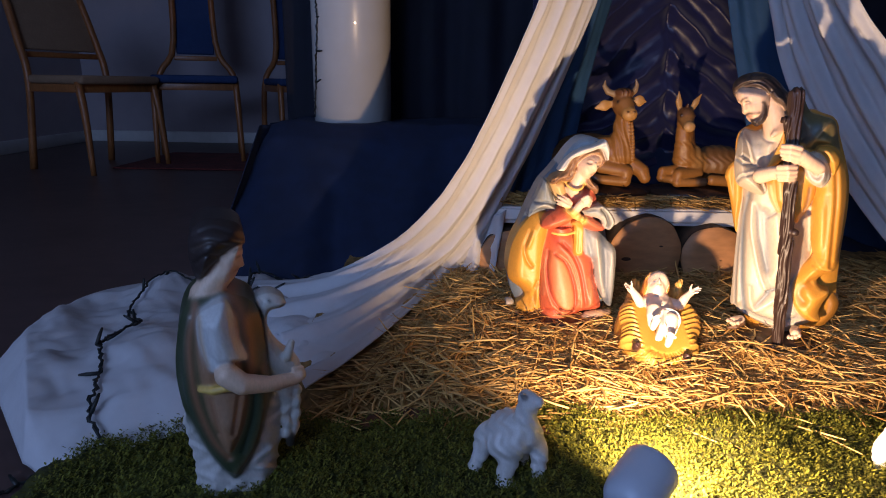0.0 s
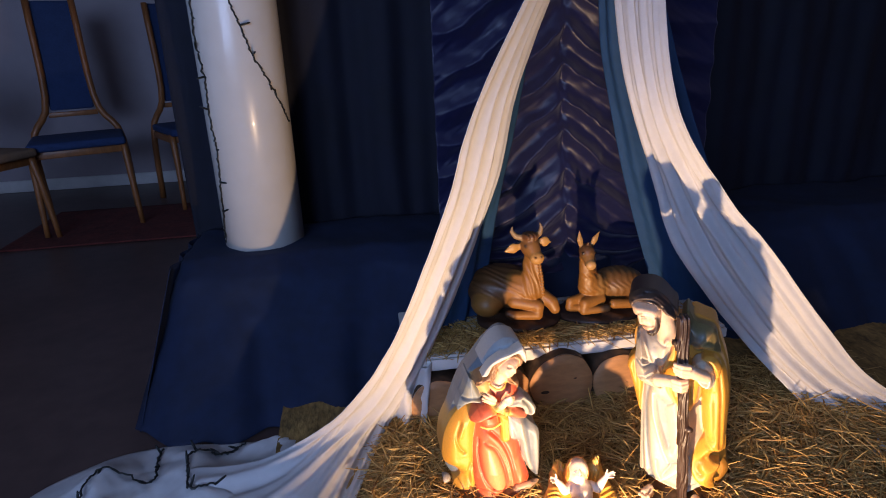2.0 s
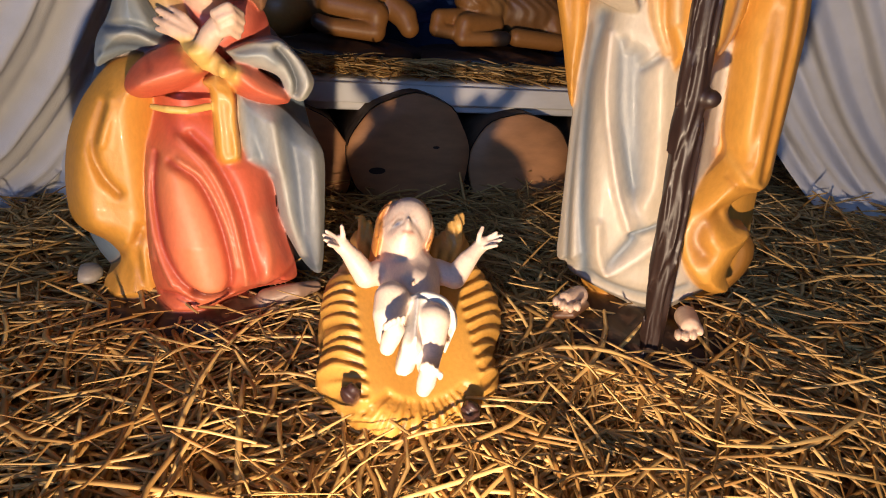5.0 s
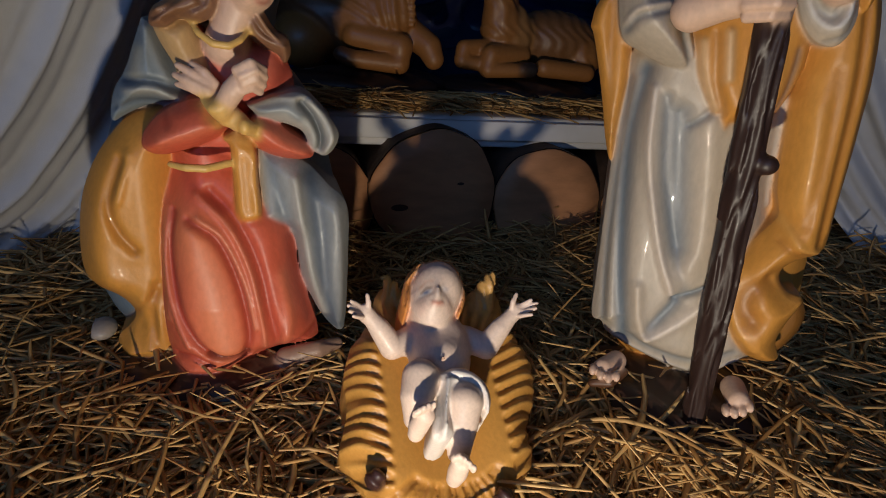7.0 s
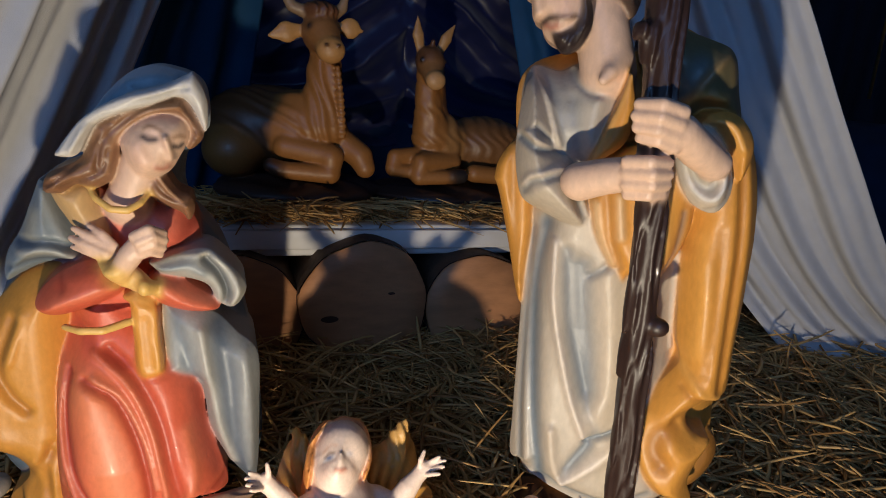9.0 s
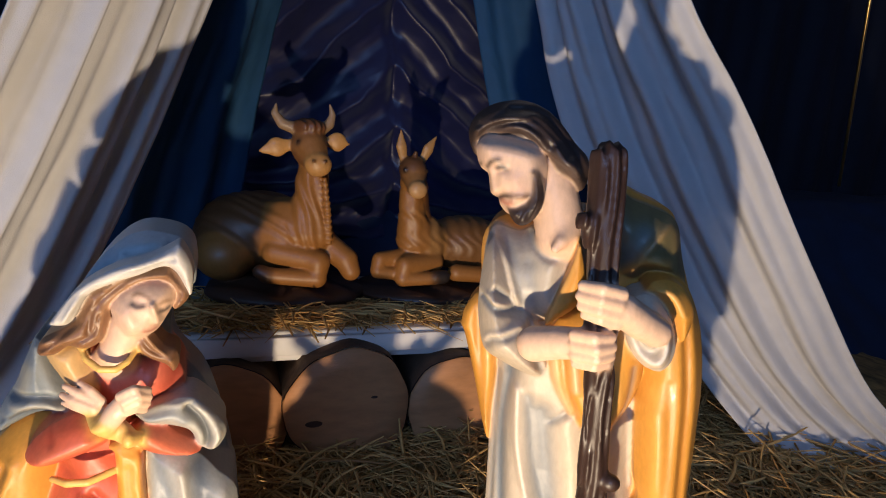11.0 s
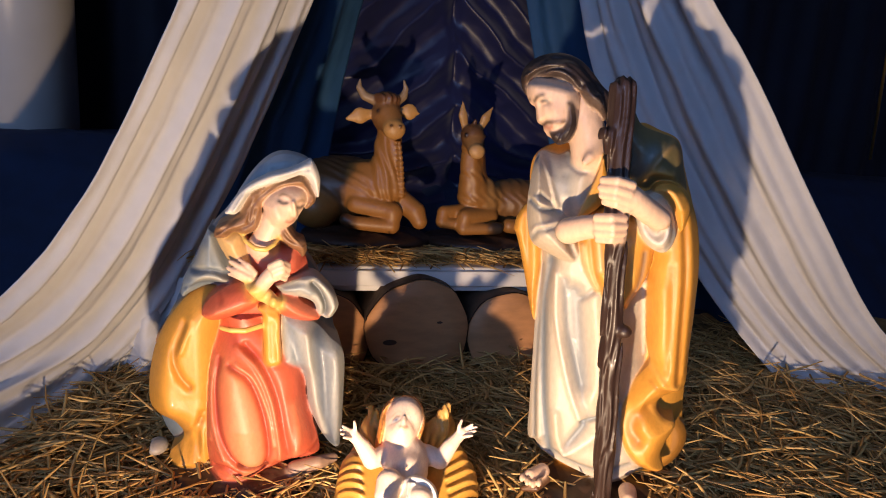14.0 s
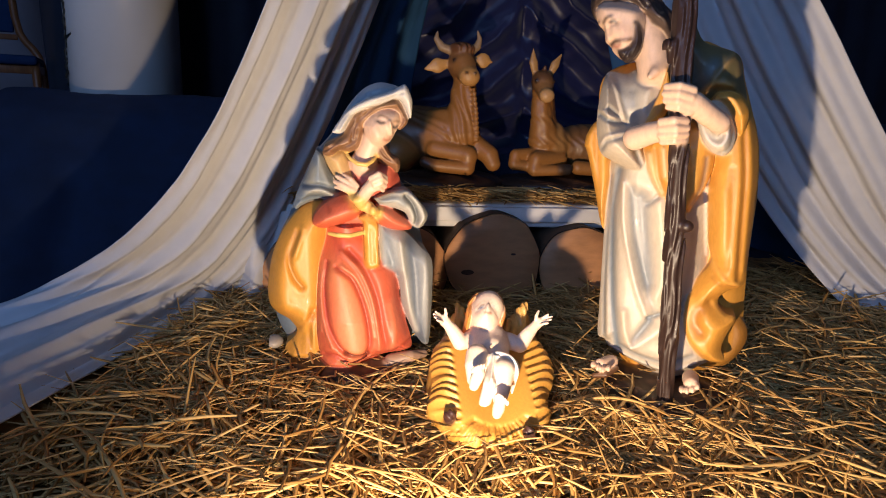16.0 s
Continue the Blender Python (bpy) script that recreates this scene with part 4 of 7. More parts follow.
# mantle over the arm, with its turned-over end; shading painted into grooves and ridges
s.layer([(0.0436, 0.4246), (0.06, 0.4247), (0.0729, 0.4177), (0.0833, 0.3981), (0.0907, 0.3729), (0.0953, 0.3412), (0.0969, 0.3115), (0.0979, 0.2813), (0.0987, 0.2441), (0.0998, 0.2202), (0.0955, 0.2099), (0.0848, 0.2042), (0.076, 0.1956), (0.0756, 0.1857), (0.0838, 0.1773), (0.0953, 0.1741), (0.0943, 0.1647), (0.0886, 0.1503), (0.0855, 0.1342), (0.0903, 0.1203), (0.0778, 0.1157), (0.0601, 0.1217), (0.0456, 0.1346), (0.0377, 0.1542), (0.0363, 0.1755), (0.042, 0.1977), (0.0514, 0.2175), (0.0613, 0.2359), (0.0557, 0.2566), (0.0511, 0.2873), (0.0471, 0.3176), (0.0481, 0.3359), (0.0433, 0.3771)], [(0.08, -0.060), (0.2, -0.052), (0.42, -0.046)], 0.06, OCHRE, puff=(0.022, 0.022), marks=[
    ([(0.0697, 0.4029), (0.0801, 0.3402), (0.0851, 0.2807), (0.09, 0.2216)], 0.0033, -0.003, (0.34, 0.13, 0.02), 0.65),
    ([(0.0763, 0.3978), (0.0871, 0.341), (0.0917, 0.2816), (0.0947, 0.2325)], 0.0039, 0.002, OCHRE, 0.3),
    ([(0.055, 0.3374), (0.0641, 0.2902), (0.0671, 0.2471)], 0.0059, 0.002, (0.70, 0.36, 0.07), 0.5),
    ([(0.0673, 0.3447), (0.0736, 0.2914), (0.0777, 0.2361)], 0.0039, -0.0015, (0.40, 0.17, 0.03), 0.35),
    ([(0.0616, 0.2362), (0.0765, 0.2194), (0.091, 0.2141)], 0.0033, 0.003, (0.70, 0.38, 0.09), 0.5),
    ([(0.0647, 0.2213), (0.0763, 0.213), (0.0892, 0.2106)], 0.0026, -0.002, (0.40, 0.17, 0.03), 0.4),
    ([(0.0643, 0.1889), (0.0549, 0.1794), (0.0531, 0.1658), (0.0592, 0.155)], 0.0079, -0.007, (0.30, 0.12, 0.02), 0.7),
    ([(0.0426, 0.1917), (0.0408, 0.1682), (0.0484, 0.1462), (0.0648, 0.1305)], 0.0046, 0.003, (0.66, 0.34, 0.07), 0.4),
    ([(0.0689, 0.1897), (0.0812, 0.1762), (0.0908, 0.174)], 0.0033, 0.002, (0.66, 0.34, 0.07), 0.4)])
# sash at the waist, its folds shaded with darker and paler paint
s.layer([(-0.0284, 0.3622), (-0.0234, 0.3386), (-0.0144, 0.3213), (-0.0032, 0.306), (0.0077, 0.2938), (0.0128, 0.3), (0.0277, 0.2914), (0.0325, 0.2994), (0.0398, 0.3137), (0.0456, 0.33), (0.0486, 0.3493), (0.043, 0.3837), (0.0188, 0.3989), (-0.0142, 0.3902)], -0.052, 0.05, OCHRE, puff=(0.016, 0.018), marks=[
    ([(-0.0215, 0.3541), (-0.0153, 0.3306), (-0.0023, 0.309)], 0.0033, 0.003, (0.70, 0.50, 0.28), 0.8),
    ([(-0.0142, 0.3608), (-0.0073, 0.3315), (0.0025, 0.3083)], 0.0033, -0.003, (0.44, 0.22, 0.06), 0.6),
    ([(-0.0062, 0.3616), (-0.0004, 0.3323)], 0.0033, 0.003, (0.72, 0.52, 0.30), 0.8),
    ([(0.0238, 0.3587), (0.0316, 0.3239), (0.0298, 0.3019)], 0.0052, 0.003, (0.68, 0.38, 0.10), 0.5),
    ([(0.04, 0.3545), (0.0394, 0.3248), (0.0322, 0.301)], 0.0026, -0.003, SLATE, 0.5)])
# chest and neckline, slate shading painted into the folds
s.layer([(-0.0826, 0.4389), (-0.0772, 0.4457), (-0.0585, 0.4428), (-0.0479, 0.4482), (-0.0275, 0.4529), (-0.0105, 0.4539), (-0.0021, 0.4316), (-0.0043, 0.4023), (-0.0159, 0.3775), (-0.0664, 0.3741), (-0.0808, 0.396), (-0.0846, 0.4227)], [(0.36, -0.050), (0.45, -0.034)], 0.07, (0.52, 0.46, 0.37), puff=(0.03, 0.034), marks=[
    ([(-0.0482, 0.4491), (-0.043, 0.4391), (-0.032, 0.4335), (-0.021, 0.4383), (-0.0113, 0.452)], 0.0026, 0.003, (0.40, 0.38, 0.34), 0.8),
    ([(-0.0493, 0.4433), (-0.0424, 0.4333), (-0.0314, 0.4283), (-0.0192, 0.4326), (-0.0104, 0.4447)], 0.0026, -0.002, SLATE, 0.5),
    ([(-0.0799, 0.4419), (-0.0677, 0.4281), (-0.06, 0.411), (-0.052, 0.3914)], 0.0026, 0.004, (0.66, 0.55, 0.40), 0.8),
    ([(-0.0727, 0.4418), (-0.0588, 0.4217), (-0.0486, 0.3929)], 0.0052, -0.003, SLATE, 0.45),
    ([(-0.0471, 0.4225), (-0.0416, 0.3994), (-0.0356, 0.3821)], 0.0059, -0.003, SLATE, 0.45),
    ([(-0.0297, 0.4238), (-0.0309, 0.4032), (-0.0321, 0.3824)], 0.0052, 0.003, (0.58, 0.52, 0.42), 0.5)])
s.layer([(-0.0119, 0.4479), (-0.0052, 0.4199), (-0.0083, 0.3988), (-0.0218, 0.3859), (-0.0305, 0.3804), (-0.0229, 0.4058), (-0.0162, 0.4271)], -0.056, 0.03, OCHRE, puff=(0.006, 0.008), marks=[([(-0.0115, 0.4451), (-0.0167, 0.4219), (-0.0226, 0.4035), (-0.0295, 0.383)], 0.002, 0.002, (0.68, 0.40, 0.14), 0.6)])
# shoulder of the mantle, olive outside with a slate lining
s.layer([(-0.0008, 0.4866), (0.009, 0.499), (0.0215, 0.4804), (0.0408, 0.4735), (0.0564, 0.4682), (0.0632, 0.459), (0.0679, 0.4411), (0.074, 0.4174), (0.0623, 0.4176), (0.0454, 0.4186), (0.0316, 0.4152), (0.0174, 0.4236), (0.009, 0.4265), (-0.0015, 0.455)], -0.034, 0.06, (0.15, 0.125, 0.055), puff=(0.024, 0.026), marks=[
    ([(0.0091, 0.4612), (0.015, 0.4415), (0.0223, 0.4286)], 0.0092, -0.004, (0.10, 0.14, 0.15), 0.9),
    ([(0.0347, 0.4542), (0.0279, 0.4383), (0.0236, 0.4276)], 0.0079, -0.002, (0.12, 0.15, 0.15), 0.8),
    ([(0.0542, 0.465), (0.045, 0.452), (0.0368, 0.4389)], 0.0033, 0.003, (0.36, 0.24, 0.10), 0.7),
    ([(0.0266, 0.422), (0.0375, 0.4332), (0.0555, 0.4322)], 0.0039, 0.004, (0.55, 0.29, 0.07), 0.9),
    ([(0.0595, 0.4586), (0.0637, 0.4362), (0.067, 0.4204)], 0.0039, 0.002, (0.17, 0.12, 0.05), 0.6)])
s.layer([(0.0387, 0.4164), (0.0433, 0.4235), (0.056, 0.4256), (0.0677, 0.4187), (0.0752, 0.4035), (0.0709, 0.3804), (0.06, 0.3966), (0.0483, 0.4104)], -0.058, 0.04, OCHRE, puff=(0.010, 0.010), marks=[([(0.0425, 0.4201), (0.0558, 0.4178), (0.0654, 0.4028)], 0.0033, 0.003, (0.70, 0.38, 0.09), 0.6)])
# sleeves, with creases shaded in slate paint and pale ridges
s.layer([(-0.0773, 0.4401), (-0.0822, 0.4294), (-0.0837, 0.4082), (-0.0832, 0.3845), (-0.0793, 0.3632), (-0.0738, 0.3504), (-0.0617, 0.3437), (-0.043, 0.3365), (-0.0286, 0.3351), (-0.0243, 0.3434), (-0.0305, 0.3625), (-0.0419, 0.381), (-0.052, 0.3884), (-0.0591, 0.4113), (-0.0668, 0.4293)], [(0.3, -0.072), (0.4, -0.066), (0.46, -0.042)], 0.05, CREAM, puff=(0.030, 0.026), marks=[
    ([(-0.0798, 0.3954), (-0.0663, 0.389), (-0.0496, 0.3858)], 0.0026, -0.005, SLATE, 0.85),
    ([(-0.0695, 0.4038), (-0.0612, 0.3964), (-0.0522, 0.3879)], 0.0023, -0.005, SLATE, 0.7),
    ([(-0.0755, 0.3998), (-0.0644, 0.3938), (-0.0513, 0.3903)], 0.002, 0.003, IVORY, 0.4),
    ([(-0.0731, 0.3576), (-0.0675, 0.3665), (-0.0483, 0.373)], 0.0026, -0.003, SLATE, 0.55),
    ([(-0.0737, 0.3635), (-0.068, 0.3712), (-0.0499, 0.3776)], 0.0026, 0.003, IVORY, 0.4),
    ([(-0.0409, 0.3796), (-0.0371, 0.36), (-0.0273, 0.3397)], 0.0026, -0.004, SLATE, 0.6),
    ([(-0.036, 0.3765), (-0.0319, 0.3605), (-0.0249, 0.3436)], 0.002, 0.003, IVORY, 0.5)])
s.layer([(0.0378, 0.4157), (0.0467, 0.4131), (0.0582, 0.3986), (0.0643, 0.3813), (0.0631, 0.3666), (0.0562, 0.3585), (0.0451, 0.3608), (0.0352, 0.37), (0.0279, 0.3847), (0.0237, 0.4001), (0.0298, 0.4117)], -0.072, 0.035, (0.56, 0.50, 0.41), puff=(0.016, 0.014), marks=[
    ([(0.0284, 0.3923), (0.0359, 0.3762), (0.047, 0.3688), (0.0546, 0.3763), (0.0556, 0.392)], 0.0026, 0.003, WHITE, 0.6),
    ([(0.0332, 0.3927), (0.0401, 0.3805), (0.0471, 0.3767), (0.0502, 0.3848), (0.0482, 0.3996)], 0.0039, -0.005, (0.34, 0.33, 0.30), 0.7),
    ([(0.0616, 0.387), (0.0598, 0.3689), (0.0502, 0.3612)], 0.002, -0.002, SLATE, 0.4)])
# neck and head, turned to the child
s.chain([(-0.0249, -0.022, 0.4448, 0.0196), (-0.0328, -0.018, 0.471, 0.019), (-0.0415, -0.014, 0.4943, 0.019)], SKIN, blend=0.004)
s.chain([(-0.0163, -0.03, 0.4539, 0.0039), (-0.0252, -0.044, 0.4443, 0.0039), (-0.0291, -0.046, 0.4389, 0.0033)], SKIN, blend=0.008)
s.layer([(-0.0959, 0.5071), (-0.0938, 0.498), (-0.0903, 0.4924), (-0.0852, 0.4892), (-0.0832, 0.4812), (-0.082, 0.4755), (-0.0781, 0.4728), (-0.0756, 0.4717), (-0.0739, 0.4666), (-0.0686, 0.4611), (-0.0601, 0.4592), (-0.0479, 0.4669), (-0.0425, 0.4809), (-0.0424, 0.5013), (-0.0518, 0.5133), (-0.0815, 0.5179), (-0.093, 0.5141)], -0.054, 0.055, SKIN, puff=(0.016, 0.013), blend=0.002, marks=[
    ([(-0.0824, 0.4912), (-0.0809, 0.4821), (-0.0784, 0.4753)], 0.0026, 0.004, SKIN, 0.2),
    ([(-0.0772, 0.4925), (-0.0703, 0.494)], 0.0026, -0.002, (0.60, 0.40, 0.29), 0.4),
    ([(-0.0852, 0.495), (-0.082, 0.4992), (-0.0769, 0.5011)], 0.0018, 0.001, DARK_HAIR, 1.0),
    ([(-0.0929, 0.4953), (-0.0907, 0.4965)], 0.0016, 0, DARK_HAIR, 0.8),
    ([(-0.0775, 0.4948), (-0.0741, 0.4961), (-0.071, 0.4945)], 0.0018, 0.0005, (0.05, 0.05, 0.06), 1.0),
    ([(-0.0727, 0.471), (-0.0678, 0.4695), (-0.0644, 0.4709)], 0.0022, 0.0012, LIP, 1.0),
    ([(-0.0783, 0.4742), (-0.0759, 0.4737)], 0.001, -0.0008, (0.45, 0.25, 0.17), 0.5),
    ([(-0.0746, 0.4726), (-0.0696, 0.4752), (-0.0614, 0.4756), (-0.0522, 0.4772)], 0.002, 0.0015, DARK_HAIR, 1.0),
    ([(-0.0631, 0.4864), (-0.0595, 0.4797)], 0.0065, 0.002, (0.74, 0.45, 0.32), 0.4)])
beard = strands_wave(0.0009, 700, 0, 420, 1.2)
s.layer([(-0.067, 0.4659), (-0.0614, 0.4679), (-0.0549, 0.4728), (-0.0528, 0.4797), (-0.0544, 0.4948), (-0.0495, 0.4967), (-0.0437, 0.4858), (-0.0417, 0.4735), (-0.0456, 0.4619), (-0.0519, 0.4553), (-0.0588, 0.4543), (-0.064, 0.4592)], -0.058, 0.03, DARK_HAIR, puff=(0.008, 0.007), marks=[([(-0.0504, 0.4909), (-0.0482, 0.4764), (-0.0524, 0.4614)], 0.0016, -0.002, None, 0), ([(-0.0459, 0.4866), (-0.0443, 0.4721), (-0.0487, 0.4594)], 0.0016, -0.002, None, 0), ([(-0.0532, 0.4694), (-0.0571, 0.4623), (-0.06, 0.4564)], 0.0016, -0.002, None, 0)])
s.layer([(-0.1022, 0.5086), (-0.1044, 0.5189), (-0.1006, 0.5305), (-0.0902, 0.5393), (-0.0759, 0.5441), (-0.0614, 0.5445), (-0.0457, 0.5388), (-0.0331, 0.528), (-0.0226, 0.5162), (-0.0137, 0.5081), (-0.0103, 0.4987), (-0.0113, 0.4885), (-0.015, 0.4816), (-0.0238, 0.4879), (-0.0347, 0.492), (-0.0451, 0.5018), (-0.0524, 0.5049), (-0.0647, 0.5101), (-0.0827, 0.5128), (-0.0919, 0.509), (-0.0936, 0.5009), (-0.0979, 0.5019)], -0.052, 0.075, DARK_HAIR, puff=(0.026, 0.022), marks=[
    ([(-0.0974, 0.5115), (-0.0868, 0.5231), (-0.0671, 0.5281), (-0.0524, 0.5242), (-0.0399, 0.5136)], 0.0026, -0.005, None, 0),
    ([(-0.0934, 0.5072), (-0.0804, 0.5177), (-0.0634, 0.5205), (-0.0525, 0.5143), (-0.0423, 0.5047)], 0.0026, -0.005, None, 0),
    ([(-0.0927, 0.524), (-0.0763, 0.5333), (-0.0561, 0.5317), (-0.0408, 0.5213), (-0.0269, 0.5075)], 0.0026, -0.004, (0.06, 0.04, 0.035), 0.6),
    ([(-0.0738, 0.5378), (-0.0538, 0.5372), (-0.0379, 0.5257), (-0.0199, 0.5056), (-0.0128, 0.4927)], 0.0026, -0.005, None, 0),
    ([(-0.0564, 0.5086), (-0.0434, 0.5047), (-0.03, 0.4964), (-0.0163, 0.4848)], 0.0026, -0.003, (0.07, 0.045, 0.035), 0.6),
    ([(-0.0487, 0.5111), (-0.0332, 0.504), (-0.0208, 0.4946)], 0.0026, 0.003, (0.095, 0.065, 0.055), 0.7),
    ([(-0.0859, 0.5142), (-0.0696, 0.5247), (-0.0542, 0.5197), (-0.0452, 0.5101)], 0.0023, 0.003, (0.095, 0.065, 0.055), 0.7),
    ([(-0.097, 0.5194), (-0.0817, 0.5299), (-0.059, 0.5327)], 0.0023, 0.003, (0.07, 0.045, 0.035), 0.6)])
# staff and the gripping fingers
bark = lambda p: 0.0011 * np.sin(620 * p[..., 0] + 380 * p[..., 1] + 2.2 * np.sin(60 * p[..., 2])) + 0.0006 * np.sin(1100 * p[..., 0] + 40 * p[..., 2])
s.chain([(0.0298, -0.078, 0.0764, 0.0085), (0.025, -0.08, 0.1572, 0.0105), (0.0183, -0.084, 0.2512, 0.0105), (0.0123, -0.088, 0.3277, 0.0098), (0.0083, -0.09, 0.3781, 0.0098), (0.0034, -0.088, 0.4265, 0.0111), (0.0002, -0.082, 0.4742, 0.0118), (-0.0019, -0.076, 0.509, 0.0118)], STAFF, blend=0.002, wave=bark)
s.chain([(0.0003, -0.086, 0.4477, 0.0072), (-0.0115, -0.09, 0.4678, 0.0072)], STAFF, blend=0.004, wave=bark)
s.ell((0.0274, -0.092, 0.2843), (0.0072, 0.0065, 0.0065), STAFF, blend=0.003)
s.chain([(-0.0363, -0.072, 0.3723, 0.0131), (-0.0202, -0.082, 0.3792, 0.0118), (-0.0057, -0.09, 0.3834, 0.0111)], SKIN, blend=0.004)
s.chain([(-0.0108, -0.098, 0.3917, 0.0043), (0.0017, -0.106, 0.3939, 0.0043), (0.0132, -0.098, 0.3933, 0.0036)], SKIN, blend=0.0015)
s.chain([(-0.01, -0.098, 0.3847, 0.0043), (0.0036, -0.107, 0.3866, 0.0043), (0.0146, -0.098, 0.3864, 0.0036)], SKIN, blend=0.0015)
s.chain([(-0.0092, -0.098, 0.3777, 0.0041), (0.0044, -0.106, 0.3797, 0.0041), (0.0144, -0.098, 0.3799, 0.0034)], SKIN, blend=0.0015)
s.chain([(-0.0074, -0.096, 0.3711, 0.0037), (0.0042, -0.103, 0.3729, 0.0037), (0.013, -0.097, 0.3737, 0.0033)], SKIN, blend=0.0015)
s.chain([(0.0458, -0.072, 0.3934, 0.0111), (0.0325, -0.082, 0.4016, 0.0118), (0.0183, -0.092, 0.4117, 0.0118), (0.0092, -0.096, 0.4175, 0.0098)], SKIN, blend=0.004)
s.chain([(0.0155, -0.1, 0.4244, 0.0049), (0.0027, -0.107, 0.4277, 0.0046), (-0.0096, -0.1, 0.4267, 0.0039)], SKIN, blend=0.0015)
s.chain([(0.0143, -0.102, 0.417, 0.0049), (0.0026, -0.108, 0.4204, 0.0046), (-0.0104, -0.101, 0.4198, 0.0039)], SKIN, blend=0.0015)
s.chain([(0.0142, -0.101, 0.4096, 0.0046), (0.0024, -0.107, 0.413, 0.0043), (-0.009, -0.101, 0.413, 0.0036)], SKIN, blend=0.0015)
s.chain([(0.0151, -0.098, 0.4031, 0.0043), (0.0043, -0.104, 0.4062, 0.0039), (-0.0062, -0.099, 0.4068, 0.0033)], SKIN, blend=0.0015)
# rocky base and bare feet
s.ell((0.0343, -0.01, 0.0551), (0.0969, 0.088, 0.0275), EARTH, blend=0.004, wave=strands_wave(0.002, 90, 120, 0))
s.chain([(-0.0353, -0.062, 0.1047, 0.0085), (-0.046, -0.08, 0.106, 0.0079)], SKIN, blend=0.003, paint=0.001)
s.chain([(0.0545, -0.066, 0.1037, 0.0092), (0.0551, -0.086, 0.1045, 0.0085)], SKIN, blend=0.003, paint=0.001)
for toe in ((-0.0539, -0.088, 0.1083), (-0.0478, -0.091, 0.1071), (-0.0415, -0.092, 0.1062), (-0.0357, -0.09, 0.1078), (0.0451, -0.096, 0.1006), (0.0507, -0.097, 0.1011), (0.0562, -0.096, 0.1031), (0.061, -0.093, 0.1064)):
    s.ell(toe, (0.003, 0.007, 0.0039), SKIN, blend=0.001, paint=0.001)
s.chain([(-0.0519, -0.082, 0.0921, 0.0033), (-0.0383, -0.084, 0.096, 0.0033), (-0.0278, -0.07, 0.1006, 0.0033)], UMBER, blend=0.002)
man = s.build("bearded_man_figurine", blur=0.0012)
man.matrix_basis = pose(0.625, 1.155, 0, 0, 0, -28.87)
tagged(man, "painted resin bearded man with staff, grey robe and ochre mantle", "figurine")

# the kneeling woman: base at (0.268, 1.262)
s = Sculpt((-0.125, -0.105, 0.028), (0.125, 0.10, 0.438), 0.00145)
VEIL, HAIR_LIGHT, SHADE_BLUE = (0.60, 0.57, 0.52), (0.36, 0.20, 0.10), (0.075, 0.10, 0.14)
s.layer([(-0.0127, 0.3918), (0.0185, 0.4162), (0.0416, 0.4112), (0.05, 0.3888), (0.0359, 0.3482), (0.0367, 0.3144), (0.0647, 0.2732), (0.0887, 0.1784), (0.0926, 0.07), (0.0391, 0.0414), (-0.0441, 0.0392), (-0.1029, 0.0808), (-0.1203, 0.1541), (-0.1001, 0.2371), (-0.0685, 0.3179), (-0.0437, 0.3515)], 0.005, 0.05, (0.145, 0.185, 0.225), puff=(0.02, 0.03))
# ochre side of the mantle, fold shading painted on: browner grooves, paler ridges
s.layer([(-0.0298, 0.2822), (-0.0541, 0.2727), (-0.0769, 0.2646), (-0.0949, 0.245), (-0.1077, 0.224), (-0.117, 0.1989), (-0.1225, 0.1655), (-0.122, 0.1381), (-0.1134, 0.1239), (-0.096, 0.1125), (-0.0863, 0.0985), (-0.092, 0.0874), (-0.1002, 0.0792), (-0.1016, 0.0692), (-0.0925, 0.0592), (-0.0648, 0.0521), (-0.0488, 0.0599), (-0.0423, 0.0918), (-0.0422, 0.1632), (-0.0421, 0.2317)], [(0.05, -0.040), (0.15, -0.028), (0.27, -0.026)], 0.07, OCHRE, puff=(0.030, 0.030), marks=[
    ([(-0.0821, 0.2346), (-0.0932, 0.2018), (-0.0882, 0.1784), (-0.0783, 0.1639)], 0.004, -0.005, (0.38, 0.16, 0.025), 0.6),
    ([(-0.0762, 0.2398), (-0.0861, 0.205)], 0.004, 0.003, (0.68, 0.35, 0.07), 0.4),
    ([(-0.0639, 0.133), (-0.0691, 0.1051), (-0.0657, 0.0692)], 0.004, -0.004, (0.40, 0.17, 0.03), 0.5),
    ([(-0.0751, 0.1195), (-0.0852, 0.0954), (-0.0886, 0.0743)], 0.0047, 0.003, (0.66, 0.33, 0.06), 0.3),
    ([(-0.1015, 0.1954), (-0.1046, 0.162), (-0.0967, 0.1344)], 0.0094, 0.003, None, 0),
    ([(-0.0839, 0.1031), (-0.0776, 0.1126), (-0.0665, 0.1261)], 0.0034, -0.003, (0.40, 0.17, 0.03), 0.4)])
